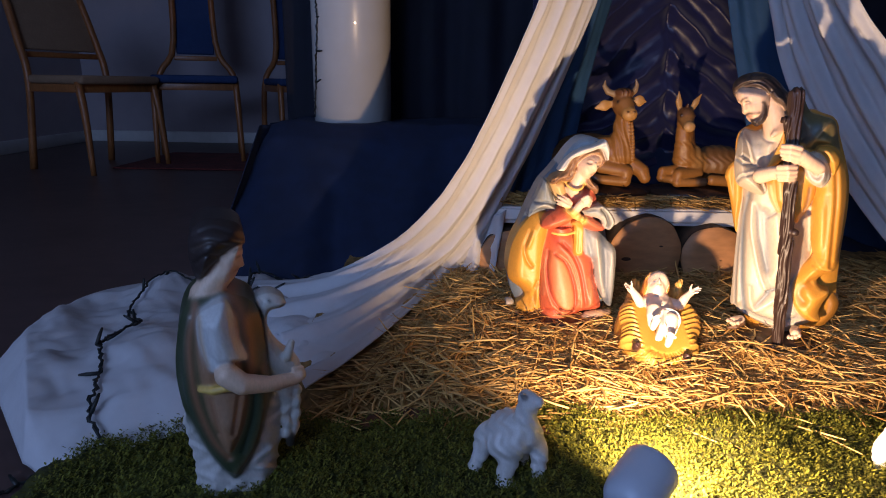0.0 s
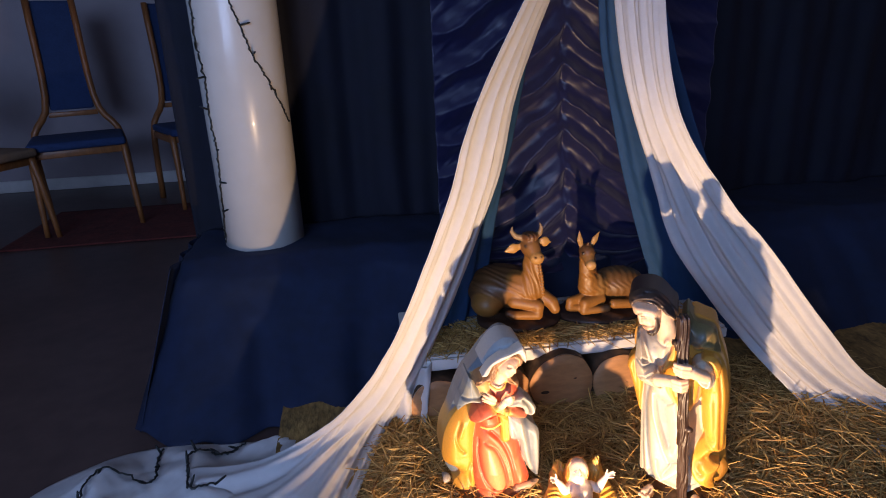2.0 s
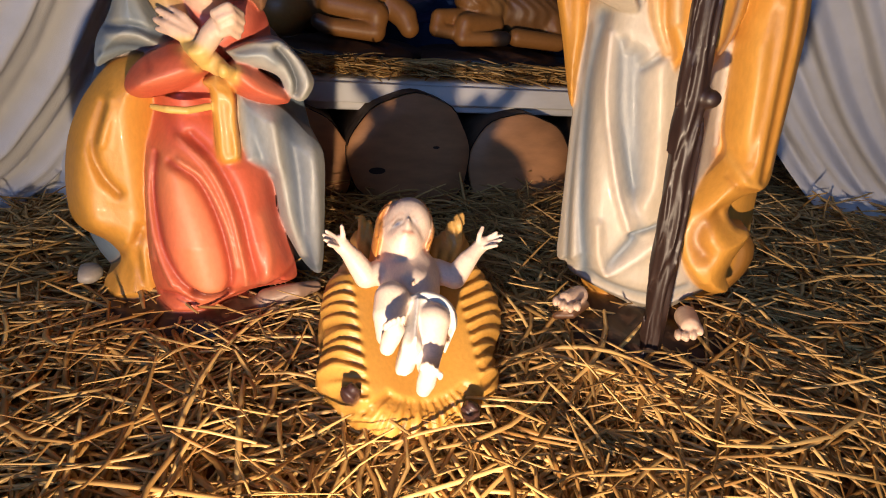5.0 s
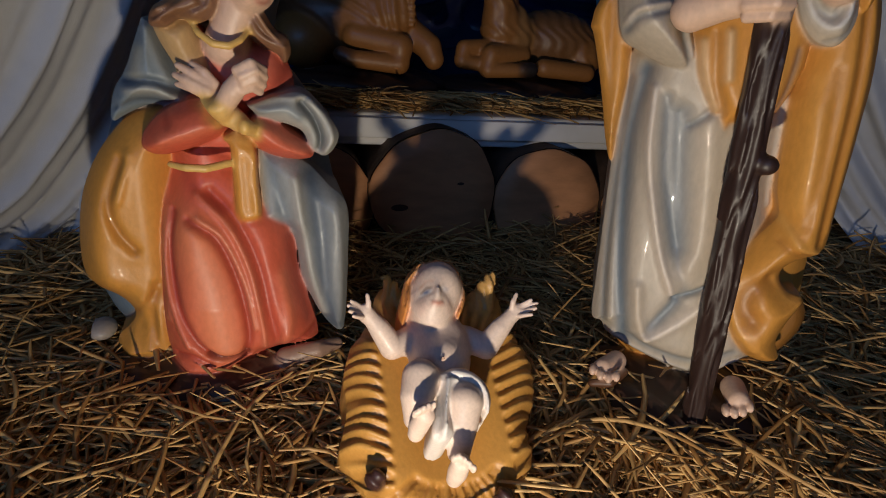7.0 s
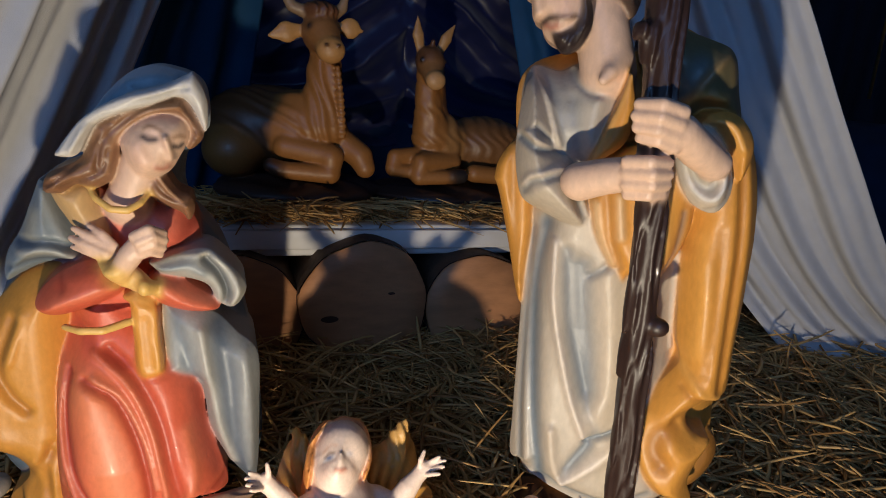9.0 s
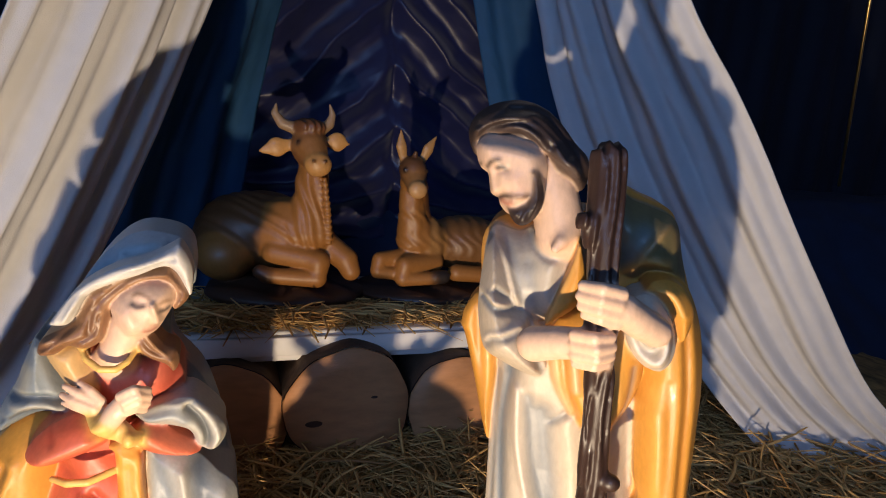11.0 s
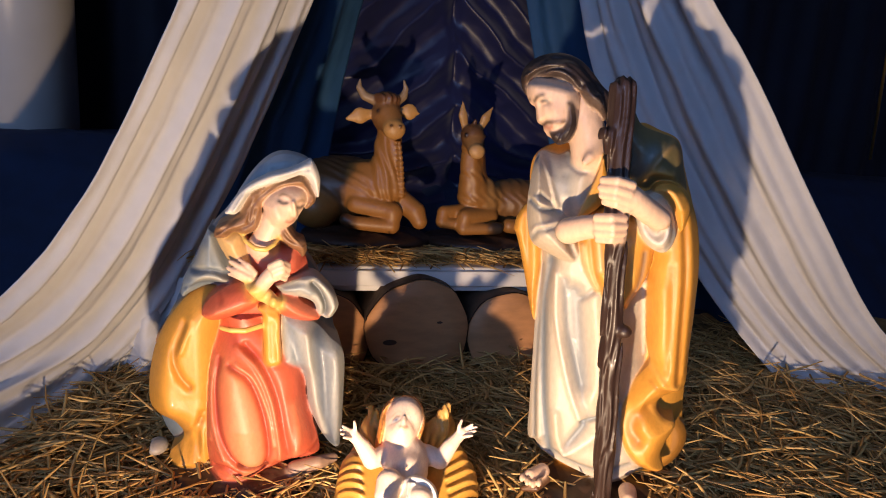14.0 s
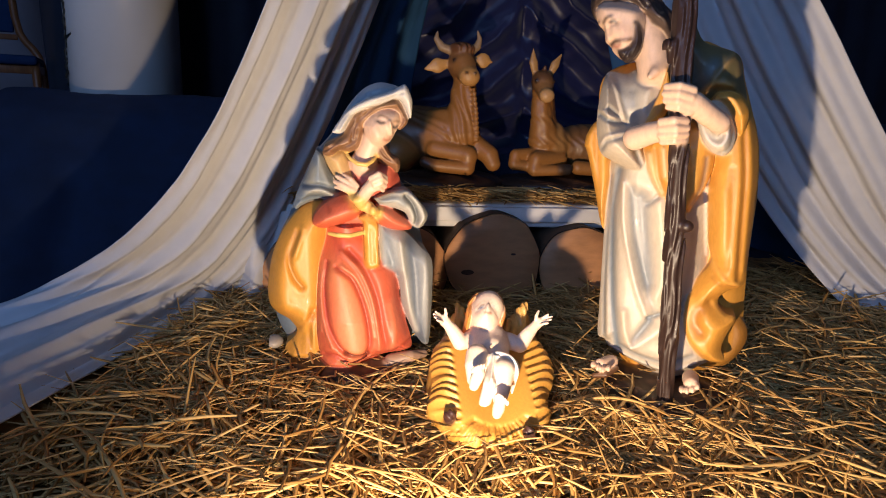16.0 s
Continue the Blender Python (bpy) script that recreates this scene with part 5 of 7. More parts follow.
# red dress over the knees, with painted shading: dark red folds, paler ridges
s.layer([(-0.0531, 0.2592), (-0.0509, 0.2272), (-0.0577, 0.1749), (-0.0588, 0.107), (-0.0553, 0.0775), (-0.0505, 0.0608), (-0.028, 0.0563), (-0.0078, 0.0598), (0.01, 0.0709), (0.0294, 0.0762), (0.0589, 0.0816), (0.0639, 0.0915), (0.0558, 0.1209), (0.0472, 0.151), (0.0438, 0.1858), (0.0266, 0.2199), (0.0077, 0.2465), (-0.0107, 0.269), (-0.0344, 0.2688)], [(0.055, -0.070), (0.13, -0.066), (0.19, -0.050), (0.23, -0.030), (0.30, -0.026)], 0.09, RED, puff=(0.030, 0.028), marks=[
    # first mark: painted highlight on the knee
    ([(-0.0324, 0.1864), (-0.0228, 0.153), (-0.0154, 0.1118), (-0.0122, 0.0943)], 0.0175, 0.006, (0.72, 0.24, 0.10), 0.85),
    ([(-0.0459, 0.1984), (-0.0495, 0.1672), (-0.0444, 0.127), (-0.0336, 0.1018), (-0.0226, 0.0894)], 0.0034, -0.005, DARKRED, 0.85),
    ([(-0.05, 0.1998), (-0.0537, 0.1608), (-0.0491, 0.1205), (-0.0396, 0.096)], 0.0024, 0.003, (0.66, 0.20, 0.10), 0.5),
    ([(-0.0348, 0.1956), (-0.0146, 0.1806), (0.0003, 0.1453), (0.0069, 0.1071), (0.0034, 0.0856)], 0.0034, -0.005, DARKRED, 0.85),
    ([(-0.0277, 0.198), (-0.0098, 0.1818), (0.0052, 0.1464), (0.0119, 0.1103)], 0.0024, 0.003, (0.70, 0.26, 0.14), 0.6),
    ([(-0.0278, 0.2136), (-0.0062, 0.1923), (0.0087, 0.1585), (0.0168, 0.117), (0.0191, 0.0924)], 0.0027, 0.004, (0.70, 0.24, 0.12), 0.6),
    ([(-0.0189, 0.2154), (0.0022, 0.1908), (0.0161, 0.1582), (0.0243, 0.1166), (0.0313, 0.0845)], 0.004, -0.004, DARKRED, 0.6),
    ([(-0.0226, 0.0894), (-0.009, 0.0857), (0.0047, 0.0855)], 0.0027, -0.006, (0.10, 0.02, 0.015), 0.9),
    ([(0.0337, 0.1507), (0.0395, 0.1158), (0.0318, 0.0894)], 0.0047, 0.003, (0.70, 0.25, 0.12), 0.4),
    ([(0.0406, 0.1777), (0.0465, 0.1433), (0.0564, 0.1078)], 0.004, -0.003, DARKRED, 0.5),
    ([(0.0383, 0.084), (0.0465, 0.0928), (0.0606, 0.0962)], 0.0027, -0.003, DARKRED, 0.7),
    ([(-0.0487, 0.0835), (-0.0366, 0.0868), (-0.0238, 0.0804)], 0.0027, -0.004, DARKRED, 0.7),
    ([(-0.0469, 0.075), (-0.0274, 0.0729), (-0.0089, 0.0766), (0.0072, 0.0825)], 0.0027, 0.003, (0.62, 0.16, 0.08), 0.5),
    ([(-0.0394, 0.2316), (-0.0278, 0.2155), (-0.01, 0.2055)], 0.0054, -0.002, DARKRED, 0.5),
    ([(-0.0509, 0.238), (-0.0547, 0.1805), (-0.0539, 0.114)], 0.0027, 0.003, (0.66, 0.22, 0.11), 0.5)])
# slate side of the mantle, shade painted dark blue into its folds
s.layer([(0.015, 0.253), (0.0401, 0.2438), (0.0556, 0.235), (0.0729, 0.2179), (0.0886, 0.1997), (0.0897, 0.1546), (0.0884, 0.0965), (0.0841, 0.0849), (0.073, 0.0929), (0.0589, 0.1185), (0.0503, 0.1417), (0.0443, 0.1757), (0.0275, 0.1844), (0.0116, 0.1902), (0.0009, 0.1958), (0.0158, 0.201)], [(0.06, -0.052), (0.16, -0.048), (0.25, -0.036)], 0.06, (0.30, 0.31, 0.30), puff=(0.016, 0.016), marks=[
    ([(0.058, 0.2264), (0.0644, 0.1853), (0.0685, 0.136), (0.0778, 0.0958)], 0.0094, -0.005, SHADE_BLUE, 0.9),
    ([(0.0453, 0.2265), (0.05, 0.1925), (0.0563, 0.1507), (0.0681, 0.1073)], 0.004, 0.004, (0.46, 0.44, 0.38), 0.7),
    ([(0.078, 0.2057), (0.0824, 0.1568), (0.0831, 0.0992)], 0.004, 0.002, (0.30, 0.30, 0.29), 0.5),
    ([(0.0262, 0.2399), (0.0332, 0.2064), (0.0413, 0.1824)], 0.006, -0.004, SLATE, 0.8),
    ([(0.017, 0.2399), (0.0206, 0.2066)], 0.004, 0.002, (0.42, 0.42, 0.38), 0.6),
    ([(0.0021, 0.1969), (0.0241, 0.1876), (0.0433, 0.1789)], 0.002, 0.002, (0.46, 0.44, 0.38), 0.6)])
s.layer([(-0.0022, 0.26), (0.015, 0.2522), (0.0172, 0.2258), (0.0183, 0.1975), (0.0022, 0.1952), (-0.0007, 0.2259)], -0.050, 0.03, OCHRE, puff=(0.006, 0.006), marks=[([(0.0148, 0.2517), (0.0163, 0.2003)], 0.002, 0.002, (0.68, 0.38, 0.10), 0.5), ([(0.0077, 0.2413), (0.0094, 0.2051)], 0.0034, -0.001, (0.45, 0.20, 0.03), 0.3)])
# bodice, shoulders; shade painted into the folds, ridges lightened
s.layer([(-0.0251, 0.3378), (-0.0055, 0.3205), (0.0142, 0.3315), (0.0294, 0.3254), (0.0424, 0.3114), (0.0466, 0.2962), (0.0431, 0.2827), (0.0202, 0.2723), (0.0144, 0.2384), (-0.0421, 0.2384), (-0.0298, 0.2782), (-0.0238, 0.3045)], -0.030, 0.05, (0.60, 0.13, 0.075), puff=(0.020, 0.022), marks=[
    ([(0.0344, 0.3246), (0.0266, 0.3115), (0.0194, 0.2984)], 0.0054, 0.003, (0.66, 0.19, 0.12), 0.5), ([(0.0416, 0.3087), (0.035, 0.2955), (0.0259, 0.2855)], 0.0054, -0.003, DARKRED, 0.6), ([(-0.0114, 0.3188), (-0.0022, 0.3108), (0.0069, 0.3091)], 0.0067, 0.002, (0.68, 0.22, 0.14), 0.5)])
s.layer([(-0.0523, 0.3362), (-0.0262, 0.3384), (-0.0201, 0.3221), (-0.0126, 0.3017), (-0.0187, 0.2886), (-0.0345, 0.2961), (-0.0393, 0.3082), (-0.047, 0.3225)], -0.034, 0.05, (0.56, 0.36, 0.15), puff=(0.012, 0.014), marks=[([(-0.0221, 0.3361), (-0.0184, 0.3207), (-0.0124, 0.307)], 0.002, -0.002, UMBER, 0.4)])
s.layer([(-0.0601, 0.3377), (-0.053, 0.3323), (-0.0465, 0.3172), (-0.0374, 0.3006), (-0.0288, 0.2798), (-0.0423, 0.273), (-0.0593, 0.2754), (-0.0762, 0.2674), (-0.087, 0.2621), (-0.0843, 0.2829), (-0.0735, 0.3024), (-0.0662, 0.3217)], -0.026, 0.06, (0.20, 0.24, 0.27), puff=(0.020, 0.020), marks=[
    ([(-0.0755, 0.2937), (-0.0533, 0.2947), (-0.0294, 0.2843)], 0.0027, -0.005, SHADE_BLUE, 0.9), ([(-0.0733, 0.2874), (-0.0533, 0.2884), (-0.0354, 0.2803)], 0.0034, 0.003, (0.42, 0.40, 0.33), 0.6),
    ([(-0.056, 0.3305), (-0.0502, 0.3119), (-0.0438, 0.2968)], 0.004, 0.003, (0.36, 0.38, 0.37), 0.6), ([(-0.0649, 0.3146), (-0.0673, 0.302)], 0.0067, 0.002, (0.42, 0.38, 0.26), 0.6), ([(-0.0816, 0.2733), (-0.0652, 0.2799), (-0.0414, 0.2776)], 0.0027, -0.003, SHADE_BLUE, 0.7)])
# sleeves and the turned-back loop of the mantle, its hollow painted near black as shade
s.layer([(0.0109, 0.2816), (0.0316, 0.2903), (0.0515, 0.2926), (0.067, 0.281), (0.0791, 0.2639), (0.0763, 0.2512), (0.0681, 0.2444), (0.0577, 0.2505), (0.051, 0.2637), (0.0351, 0.2702), (0.0208, 0.2733)], -0.046, 0.04, (0.40, 0.40, 0.36), puff=(0.010, 0.010), marks=[
    ([(0.05, 0.286), (0.059, 0.2757), (0.0645, 0.2626), (0.0648, 0.252)], 0.0034, -0.008, (0.06, 0.07, 0.08), 0.9), ([(0.0574, 0.2874), (0.0692, 0.2745), (0.0735, 0.26), (0.0687, 0.2507)], 0.0027, 0.003, (0.50, 0.48, 0.42), 0.7),
    ([(0.0193, 0.2792), (0.0377, 0.282), (0.0478, 0.2763)], 0.0034, 0.002, SLATE, 0.6), ([(0.0144, 0.2829), (0.0314, 0.289), (0.0499, 0.2899)], 0.002, 0.002, (0.54, 0.50, 0.42), 0.6)])
s.layer([(-0.0309, 0.284), (-0.0156, 0.2849), (-0.0035, 0.2691), (-0.0082, 0.2594), (-0.0273, 0.2491), (-0.0509, 0.2427), (-0.0636, 0.2484), (-0.0606, 0.2617), (-0.0484, 0.2744)], -0.052, 0.045, RED, puff=(0.020, 0.018), marks=[([(-0.0462, 0.2753), (-0.044, 0.268)], 0.0027, -0.002, DARKRED, 0.6), ([(-0.0486, 0.2568), (-0.0279, 0.2631), (-0.0128, 0.2682)], 0.0054, 0.003, (0.68, 0.20, 0.10), 0.6), ([(-0.0394, 0.2785), (-0.0222, 0.283)], 0.004, -0.001, DARKRED, 0.35)])
s.layer([(0.0158, 0.275), (0.0268, 0.2752), (0.0419, 0.2623), (0.0579, 0.2518), (0.0588, 0.2431), (0.045, 0.2411), (0.0261, 0.2451), (0.0112, 0.2543), (0.0062, 0.2646)], -0.052, 0.045, RED, puff=(0.018, 0.016), marks=[([(0.0222, 0.2684), (0.0375, 0.2582), (0.0512, 0.2518)], 0.0047, 0.003, (0.68, 0.20, 0.10), 0.6), ([(0.0167, 0.2747), (0.0312, 0.2685)], 0.0027, -0.002, DARKRED, 0.5)])
s.layer([(0.0026, 0.2646), (-0.007, 0.2581), (0.0003, 0.2517), (0.015, 0.2491), (0.0148, 0.2582)], -0.048, 0.03, (0.62, 0.32, 0.07), puff=(0.008, 0.008))
s.chain([(-0.0438, -0.046, 0.2391, 0.0024), (-0.0328, -0.054, 0.2387, 0.003), (-0.0192, -0.055, 0.2383, 0.003), (-0.0032, -0.046, 0.2402, 0.003)], GOLD, blend=0.001, paint=0.002)
s.chain([(-0.0156, -0.044, 0.2859, 0.0034), (-0.0095, -0.054, 0.2819, 0.0047), (-0.0035, -0.046, 0.2712, 0.0034)], GOLD, blend=0.001, paint=0.003, squash=(1.5, 1.5, 1))
s.chain([(0.0049, -0.046, 0.2713, 0.004), (0.0091, -0.054, 0.2694, 0.0047), (0.0153, -0.046, 0.2662, 0.004)], GOLD, blend=0.001, paint=0.003, squash=(1, 1.4, 1.3))
# crossed hands
s.chain([(0.0049, -0.046, 0.2713, 0.0074), (-0.0073, -0.042, 0.2831, 0.0074), (-0.0183, -0.036, 0.2931, 0.0067)], SKIN, blend=0.003)
s.chain([(-0.0122, -0.042, 0.2957, 0.004), (-0.0253, -0.04, 0.3038, 0.0034), (-0.0349, -0.036, 0.3085, 0.0024)], SKIN, blend=0.001)
s.chain([(-0.0145, -0.044, 0.2922, 0.004), (-0.0287, -0.042, 0.2991, 0.0034), (-0.0372, -0.036, 0.3016, 0.0024)], SKIN, blend=0.001)
s.chain([(-0.0145, -0.044, 0.2885, 0.0037), (-0.0275, -0.042, 0.2941, 0.0031), (-0.0361, -0.036, 0.2953, 0.0022)], SKIN, blend=0.001)
s.chain([(-0.0098, -0.042, 0.297, 0.0034), (-0.017, -0.04, 0.3053, 0.0031), (-0.0255, -0.034, 0.3097, 0.0024)], SKIN, blend=0.001)
s.chain([(-0.006, -0.052, 0.2815, 0.0071), (0.0022, -0.058, 0.2954, 0.0081), (0.0091, -0.058, 0.3042, 0.0074)], SKIN, blend=0.003)
s.chain([(0.0055, -0.064, 0.3101, 0.0037), (0.0147, -0.066, 0.3156, 0.0037), (0.0233, -0.058, 0.3107, 0.003)], SKIN, blend=0.001)
s.chain([(0.0084, -0.066, 0.3063, 0.0037), (0.0171, -0.067, 0.311, 0.0035), (0.0239, -0.058, 0.3057, 0.003)], SKIN, blend=0.001)
s.chain([(0.0097, -0.065, 0.3012, 0.0035), (0.0172, -0.066, 0.3053, 0.0034), (0.0229, -0.058, 0.3001, 0.0028)], SKIN, blend=0.001)
s.chain([(0.0092, -0.063, 0.2965, 0.0032), (0.015, -0.064, 0.2993, 0.0031), (0.0206, -0.058, 0.2951, 0.0027)], SKIN, blend=0.001)
# neck, collar, face
s.chain([(-0.0018, -0.022, 0.3242, 0.0161), (0.0029, -0.026, 0.3389, 0.0141), (0.0093, -0.03, 0.3554, 0.0134)], SKIN, blend=0.006)
s.chain([(-0.0251, -0.032, 0.3393, 0.002), (-0.0195, -0.042, 0.3316, 0.0024), (-0.0099, -0.048, 0.3254, 0.0027), (0.0007, -0.048, 0.3245, 0.0027), (0.0083, -0.044, 0.3285, 0.0024), (0.0132, -0.036, 0.3337, 0.002)], GOLD, blend=0.001, paint=0.0015)
s.layer([(-0.0034, 0.3707), (0.0035, 0.382), (0.0207, 0.3902), (0.037, 0.3887), (0.0415, 0.3778), (0.0381, 0.3677), (0.0346, 0.3613), (0.0311, 0.355), (0.0269, 0.3504), (0.0209, 0.347), (0.0136, 0.3455), (0.0064, 0.3483), (-0.0003, 0.3574)], -0.055, 0.055, SKIN, puff=(0.016, 0.014), marks=[
    ([(0.0267, 0.3764), (0.0293, 0.368), (0.03, 0.3612)], 0.0024, 0.0055, SKIN, 0.2), ([(0.013, 0.3764), (0.0166, 0.3741), (0.0208, 0.3749)], 0.0015, 0.0006, (0.05, 0.04, 0.05), 1.0), ([(0.0316, 0.3705), (0.0347, 0.3695), (0.037, 0.3714)], 0.0015, 0.0006, (0.05, 0.04, 0.05), 1.0),
    ([(0.0129, 0.3812), (0.0176, 0.3833), (0.0248, 0.3806)], 0.0013, 0, BROWN_HAIR, 0.8), ([(0.0315, 0.3767), (0.0357, 0.3775), (0.0381, 0.3764)], 0.0013, 0, BROWN_HAIR, 0.8), ([(0.0205, 0.3553), (0.0241, 0.3542), (0.0277, 0.3556)], 0.002, 0.0018, LIP, 1.0),
    ([(0.0264, 0.3592), (0.0301, 0.3588)], 0.0011, -0.001, (0.45, 0.25, 0.18), 0.6), ([(0.0096, 0.3659), (0.0121, 0.3611)], 0.006, 0.002, (0.76, 0.44, 0.32), 0.35), ([(0.013, 0.3782), (0.0213, 0.3774)], 0.0034, -0.0025, SKIN, 0.1)])
# hair in waves
s.layer([(-0.0188, 0.3821), (0.0057, 0.3955), (0.0324, 0.4031), (0.0422, 0.3988), (0.0506, 0.3808), (0.049, 0.3726), (0.04, 0.366), (0.0409, 0.3803), (0.0321, 0.389), (0.0177, 0.3889), (0.0053, 0.3803), (-0.0029, 0.372), (-0.0045, 0.3584), (-0.0097, 0.3434), (-0.0209, 0.3368), (-0.0315, 0.3395), (-0.0408, 0.3336), (-0.0512, 0.3345), (-0.0477, 0.3468), (-0.0303, 0.3561), (-0.0234, 0.3661)], -0.047, 0.04, BROWN_HAIR, puff=(0.012, 0.010), marks=[
    ([(0.032, 0.3999), (0.0144, 0.3942), (0, 0.385), (-0.0127, 0.3712), (-0.0172, 0.353)], 0.002, -0.004, (0.13, 0.06, 0.03), 0.7), ([(0.0351, 0.3965), (0.0162, 0.3913), (0.0023, 0.3815), (-0.0068, 0.3679), (-0.0113, 0.3496)], 0.002, 0.003, HAIR_LIGHT, 0.7),
    ([(0.0057, 0.3925), (-0.0093, 0.381), (-0.0172, 0.3674), (-0.0287, 0.3525), (-0.0447, 0.3447)], 0.002, 0.003, HAIR_LIGHT, 0.6), ([(-0.007, 0.3835), (-0.015, 0.3735), (-0.0218, 0.36), (-0.0355, 0.3486), (-0.047, 0.3398)], 0.002, -0.004, (0.13, 0.06, 0.03), 0.7),
    ([(-0.0091, 0.3654), (-0.0137, 0.3519), (-0.0252, 0.3454), (-0.0401, 0.3388)], 0.002, -0.003, (0.13, 0.06, 0.03), 0.6), ([(0.0386, 0.3967), (0.0449, 0.3862), (0.0452, 0.3752)], 0.002, -0.003, (0.13, 0.06, 0.03), 0.6)])
s.layer([(0.0108, 0.3442), (0.0198, 0.3534), (0.0261, 0.346), (0.0325, 0.336), (0.0414, 0.3312), (0.0435, 0.3209), (0.0393, 0.313), (0.0335, 0.3193), (0.0203, 0.3254), (0.0122, 0.3328)], -0.040, 0.03, BROWN_HAIR, puff=(0.010, 0.009), marks=[([(0.016, 0.347), (0.0235, 0.3347), (0.0359, 0.3275)], 0.0017, -0.003, (0.13, 0.06, 0.03), 0.7), ([(0.0209, 0.3459), (0.0296, 0.3337), (0.0384, 0.325)], 0.0017, 0.003, HAIR_LIGHT, 0.7)])
# veil: blue crown, pale turned edge
s.layer([(-0.0324, 0.3707), (-0.017, 0.3956), (-0.0004, 0.4138), (0.0152, 0.4216), (0.0311, 0.4208), (0.0461, 0.4155), (0.0539, 0.4035), (0.0534, 0.3781), (0.0305, 0.3896), (0, 0.3817), (-0.024, 0.3617)], -0.036, 0.06, PALE_BLUE, puff=(0.030, 0.028), marks=[([(0.0008, 0.4094), (0.0174, 0.4153), (0.0324, 0.4138)], 0.004, 0.003, (0.40, 0.46, 0.48), 0.6), ([(0.0056, 0.4049), (0.0235, 0.4096), (0.0367, 0.4129)], 0.0027, -0.003, (0.16, 0.22, 0.26), 0.7), ([(-0.0236, 0.3784), (-0.009, 0.3944), (0.0057, 0.4025)], 0.0027, -0.003, (0.16, 0.22, 0.26), 0.5)])
s.layer([(-0.041, 0.361), (-0.0347, 0.3708), (-0.0244, 0.3845), (-0.0118, 0.3947), (0.0056, 0.4035), (0.0261, 0.4101), (0.0408, 0.4182), (0.0456, 0.4198), (0.0526, 0.4069), (0.0542, 0.3948), (0.0528, 0.38), (0.0495, 0.386), (0.0425, 0.399), (0.034, 0.4034), (0.0175, 0.397), (0.001, 0.3913), (-0.014, 0.3839), (-0.0209, 0.3739), (-0.0255, 0.3641), (-0.0313, 0.3602)], -0.056, 0.025, VEIL, puff=(0.008, 0.007), marks=[([(-0.0332, 0.3645), (-0.0219, 0.3816), (-0.003, 0.3945), (0.023, 0.4031), (0.0406, 0.4101)], 0.002, -0.003, (0.36, 0.36, 0.35), 0.6), ([(-0.0286, 0.3635), (-0.0173, 0.3819)], 0.0017, -0.002, (0.36, 0.36, 0.35), 0.5)])
# rocky base
s.ell((-0.0196, -0.01, 0.0493), (0.0995, 0.075, 0.0255), EARTH, blend=0.004, wave=strands_wave(0.0016, 110, 90, 0))
s.ell((-0.1175, 0.01, 0.0766), (0.0121, 0.016, 0.0081), (0.35, 0.31, 0.27), blend=0.003, paint=0.002)
s.chain([(0.0358, -0.05, 0.0696, 0.0094), (0.062, -0.05, 0.0752, 0.0081), (0.0804, -0.04, 0.0747, 0.0054)], (0.30, 0.19, 0.13), blend=0.004)
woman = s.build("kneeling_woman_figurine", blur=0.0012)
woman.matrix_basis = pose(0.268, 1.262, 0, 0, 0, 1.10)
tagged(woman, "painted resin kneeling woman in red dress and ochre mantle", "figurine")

# the crib and the infant, both on one slope that rises towards the head
CRIB = pose(0.41, 1.085, 0.098, -61, 0, 0)
rng = np.random.default_rng(5)
s = Sculpt((-0.115, -0.035, -0.135), (0.115, 0.085, 0.145), 0.0018)
rim = [(-0.0591, 0.0641), (-0.0662, 0.0401), (-0.0658, 0.018), (-0.0688, 0.0016), (-0.0743, -0.0184), (-0.0667, -0.0321), (-0.0594, -0.0461), (-0.0522, -0.062), (-0.0375, -0.0725), (-0.0168, -0.0787), (0.0075, -0.0786), (0.0277, -0.0672), (0.0475, -0.0541), (0.0634, -0.0371), (0.065, -0.0142), (0.0775, 0.0092), (0.0827, 0.0327), (0.0794, 0.0512), (0.0719, 0.075), (0.0708, 0.1091), (0.0595, 0.1191), (0.0402, 0.1047), (0.0143, 0.1117), (-0.0131, 0.1129), (-0.0221, 0.1225), (-0.0338, 0.1111), (-0.0452, 0.0822)]
# shading painted into the hay: dark grooves, darkest behind the head, and pale ridges
sheaf = []
for k in range(13):  # side bundles, swept towards the middle
    z = 0.052 - 0.0105 * k
    for side in (-1, 1):
        a, b, c = z + rng.normal(0, 0.0015), z - 0.004 + rng.normal(0, 0.002), z - 0.012
        line = [(side * 0.098, a + 0.004), (side * 0.070, b + 0.003), (side * 0.044, c)]
        sheaf.append((line, 0.0022, -0.0030, (0.34, 0.15, 0.02), 0.5))
        sheaf.append(([(p, q + 0.0052) for p, q in line], 0.0024, 0.0022, (0.66, 0.36, 0.08), 0.5))
        sheaf.append(([(p, q + 0.0028) for p, q in line], 0.0011, -0.0016, (0.40, 0.19, 0.03), 0.5))
for k in range(15):  # the fan at the foot end
    a = radians(200 + 10 * k + rng.normal(0, 1.5))
    sheaf.append(([(0.030 * math.cos(a), -0.040 + 0.012 * math.sin(a)), (0.092 * math.cos(a), -0.052 + 0.076 * math.sin(a))], 0.0018, -0.0030, (0.34, 0.15, 0.02), 0.7))
for k in range(12):  # the sheaves behind the head
    x = -0.055 + 0.010 * k
    sheaf.append(([(x * 0.8, 0.060), (x * 1.15 + 0.004, 0.100), (x * 1.3 + 0.006, 0.135)], 0.0018, -0.0030, (0.24, 0.10, 0.015), 0.7))
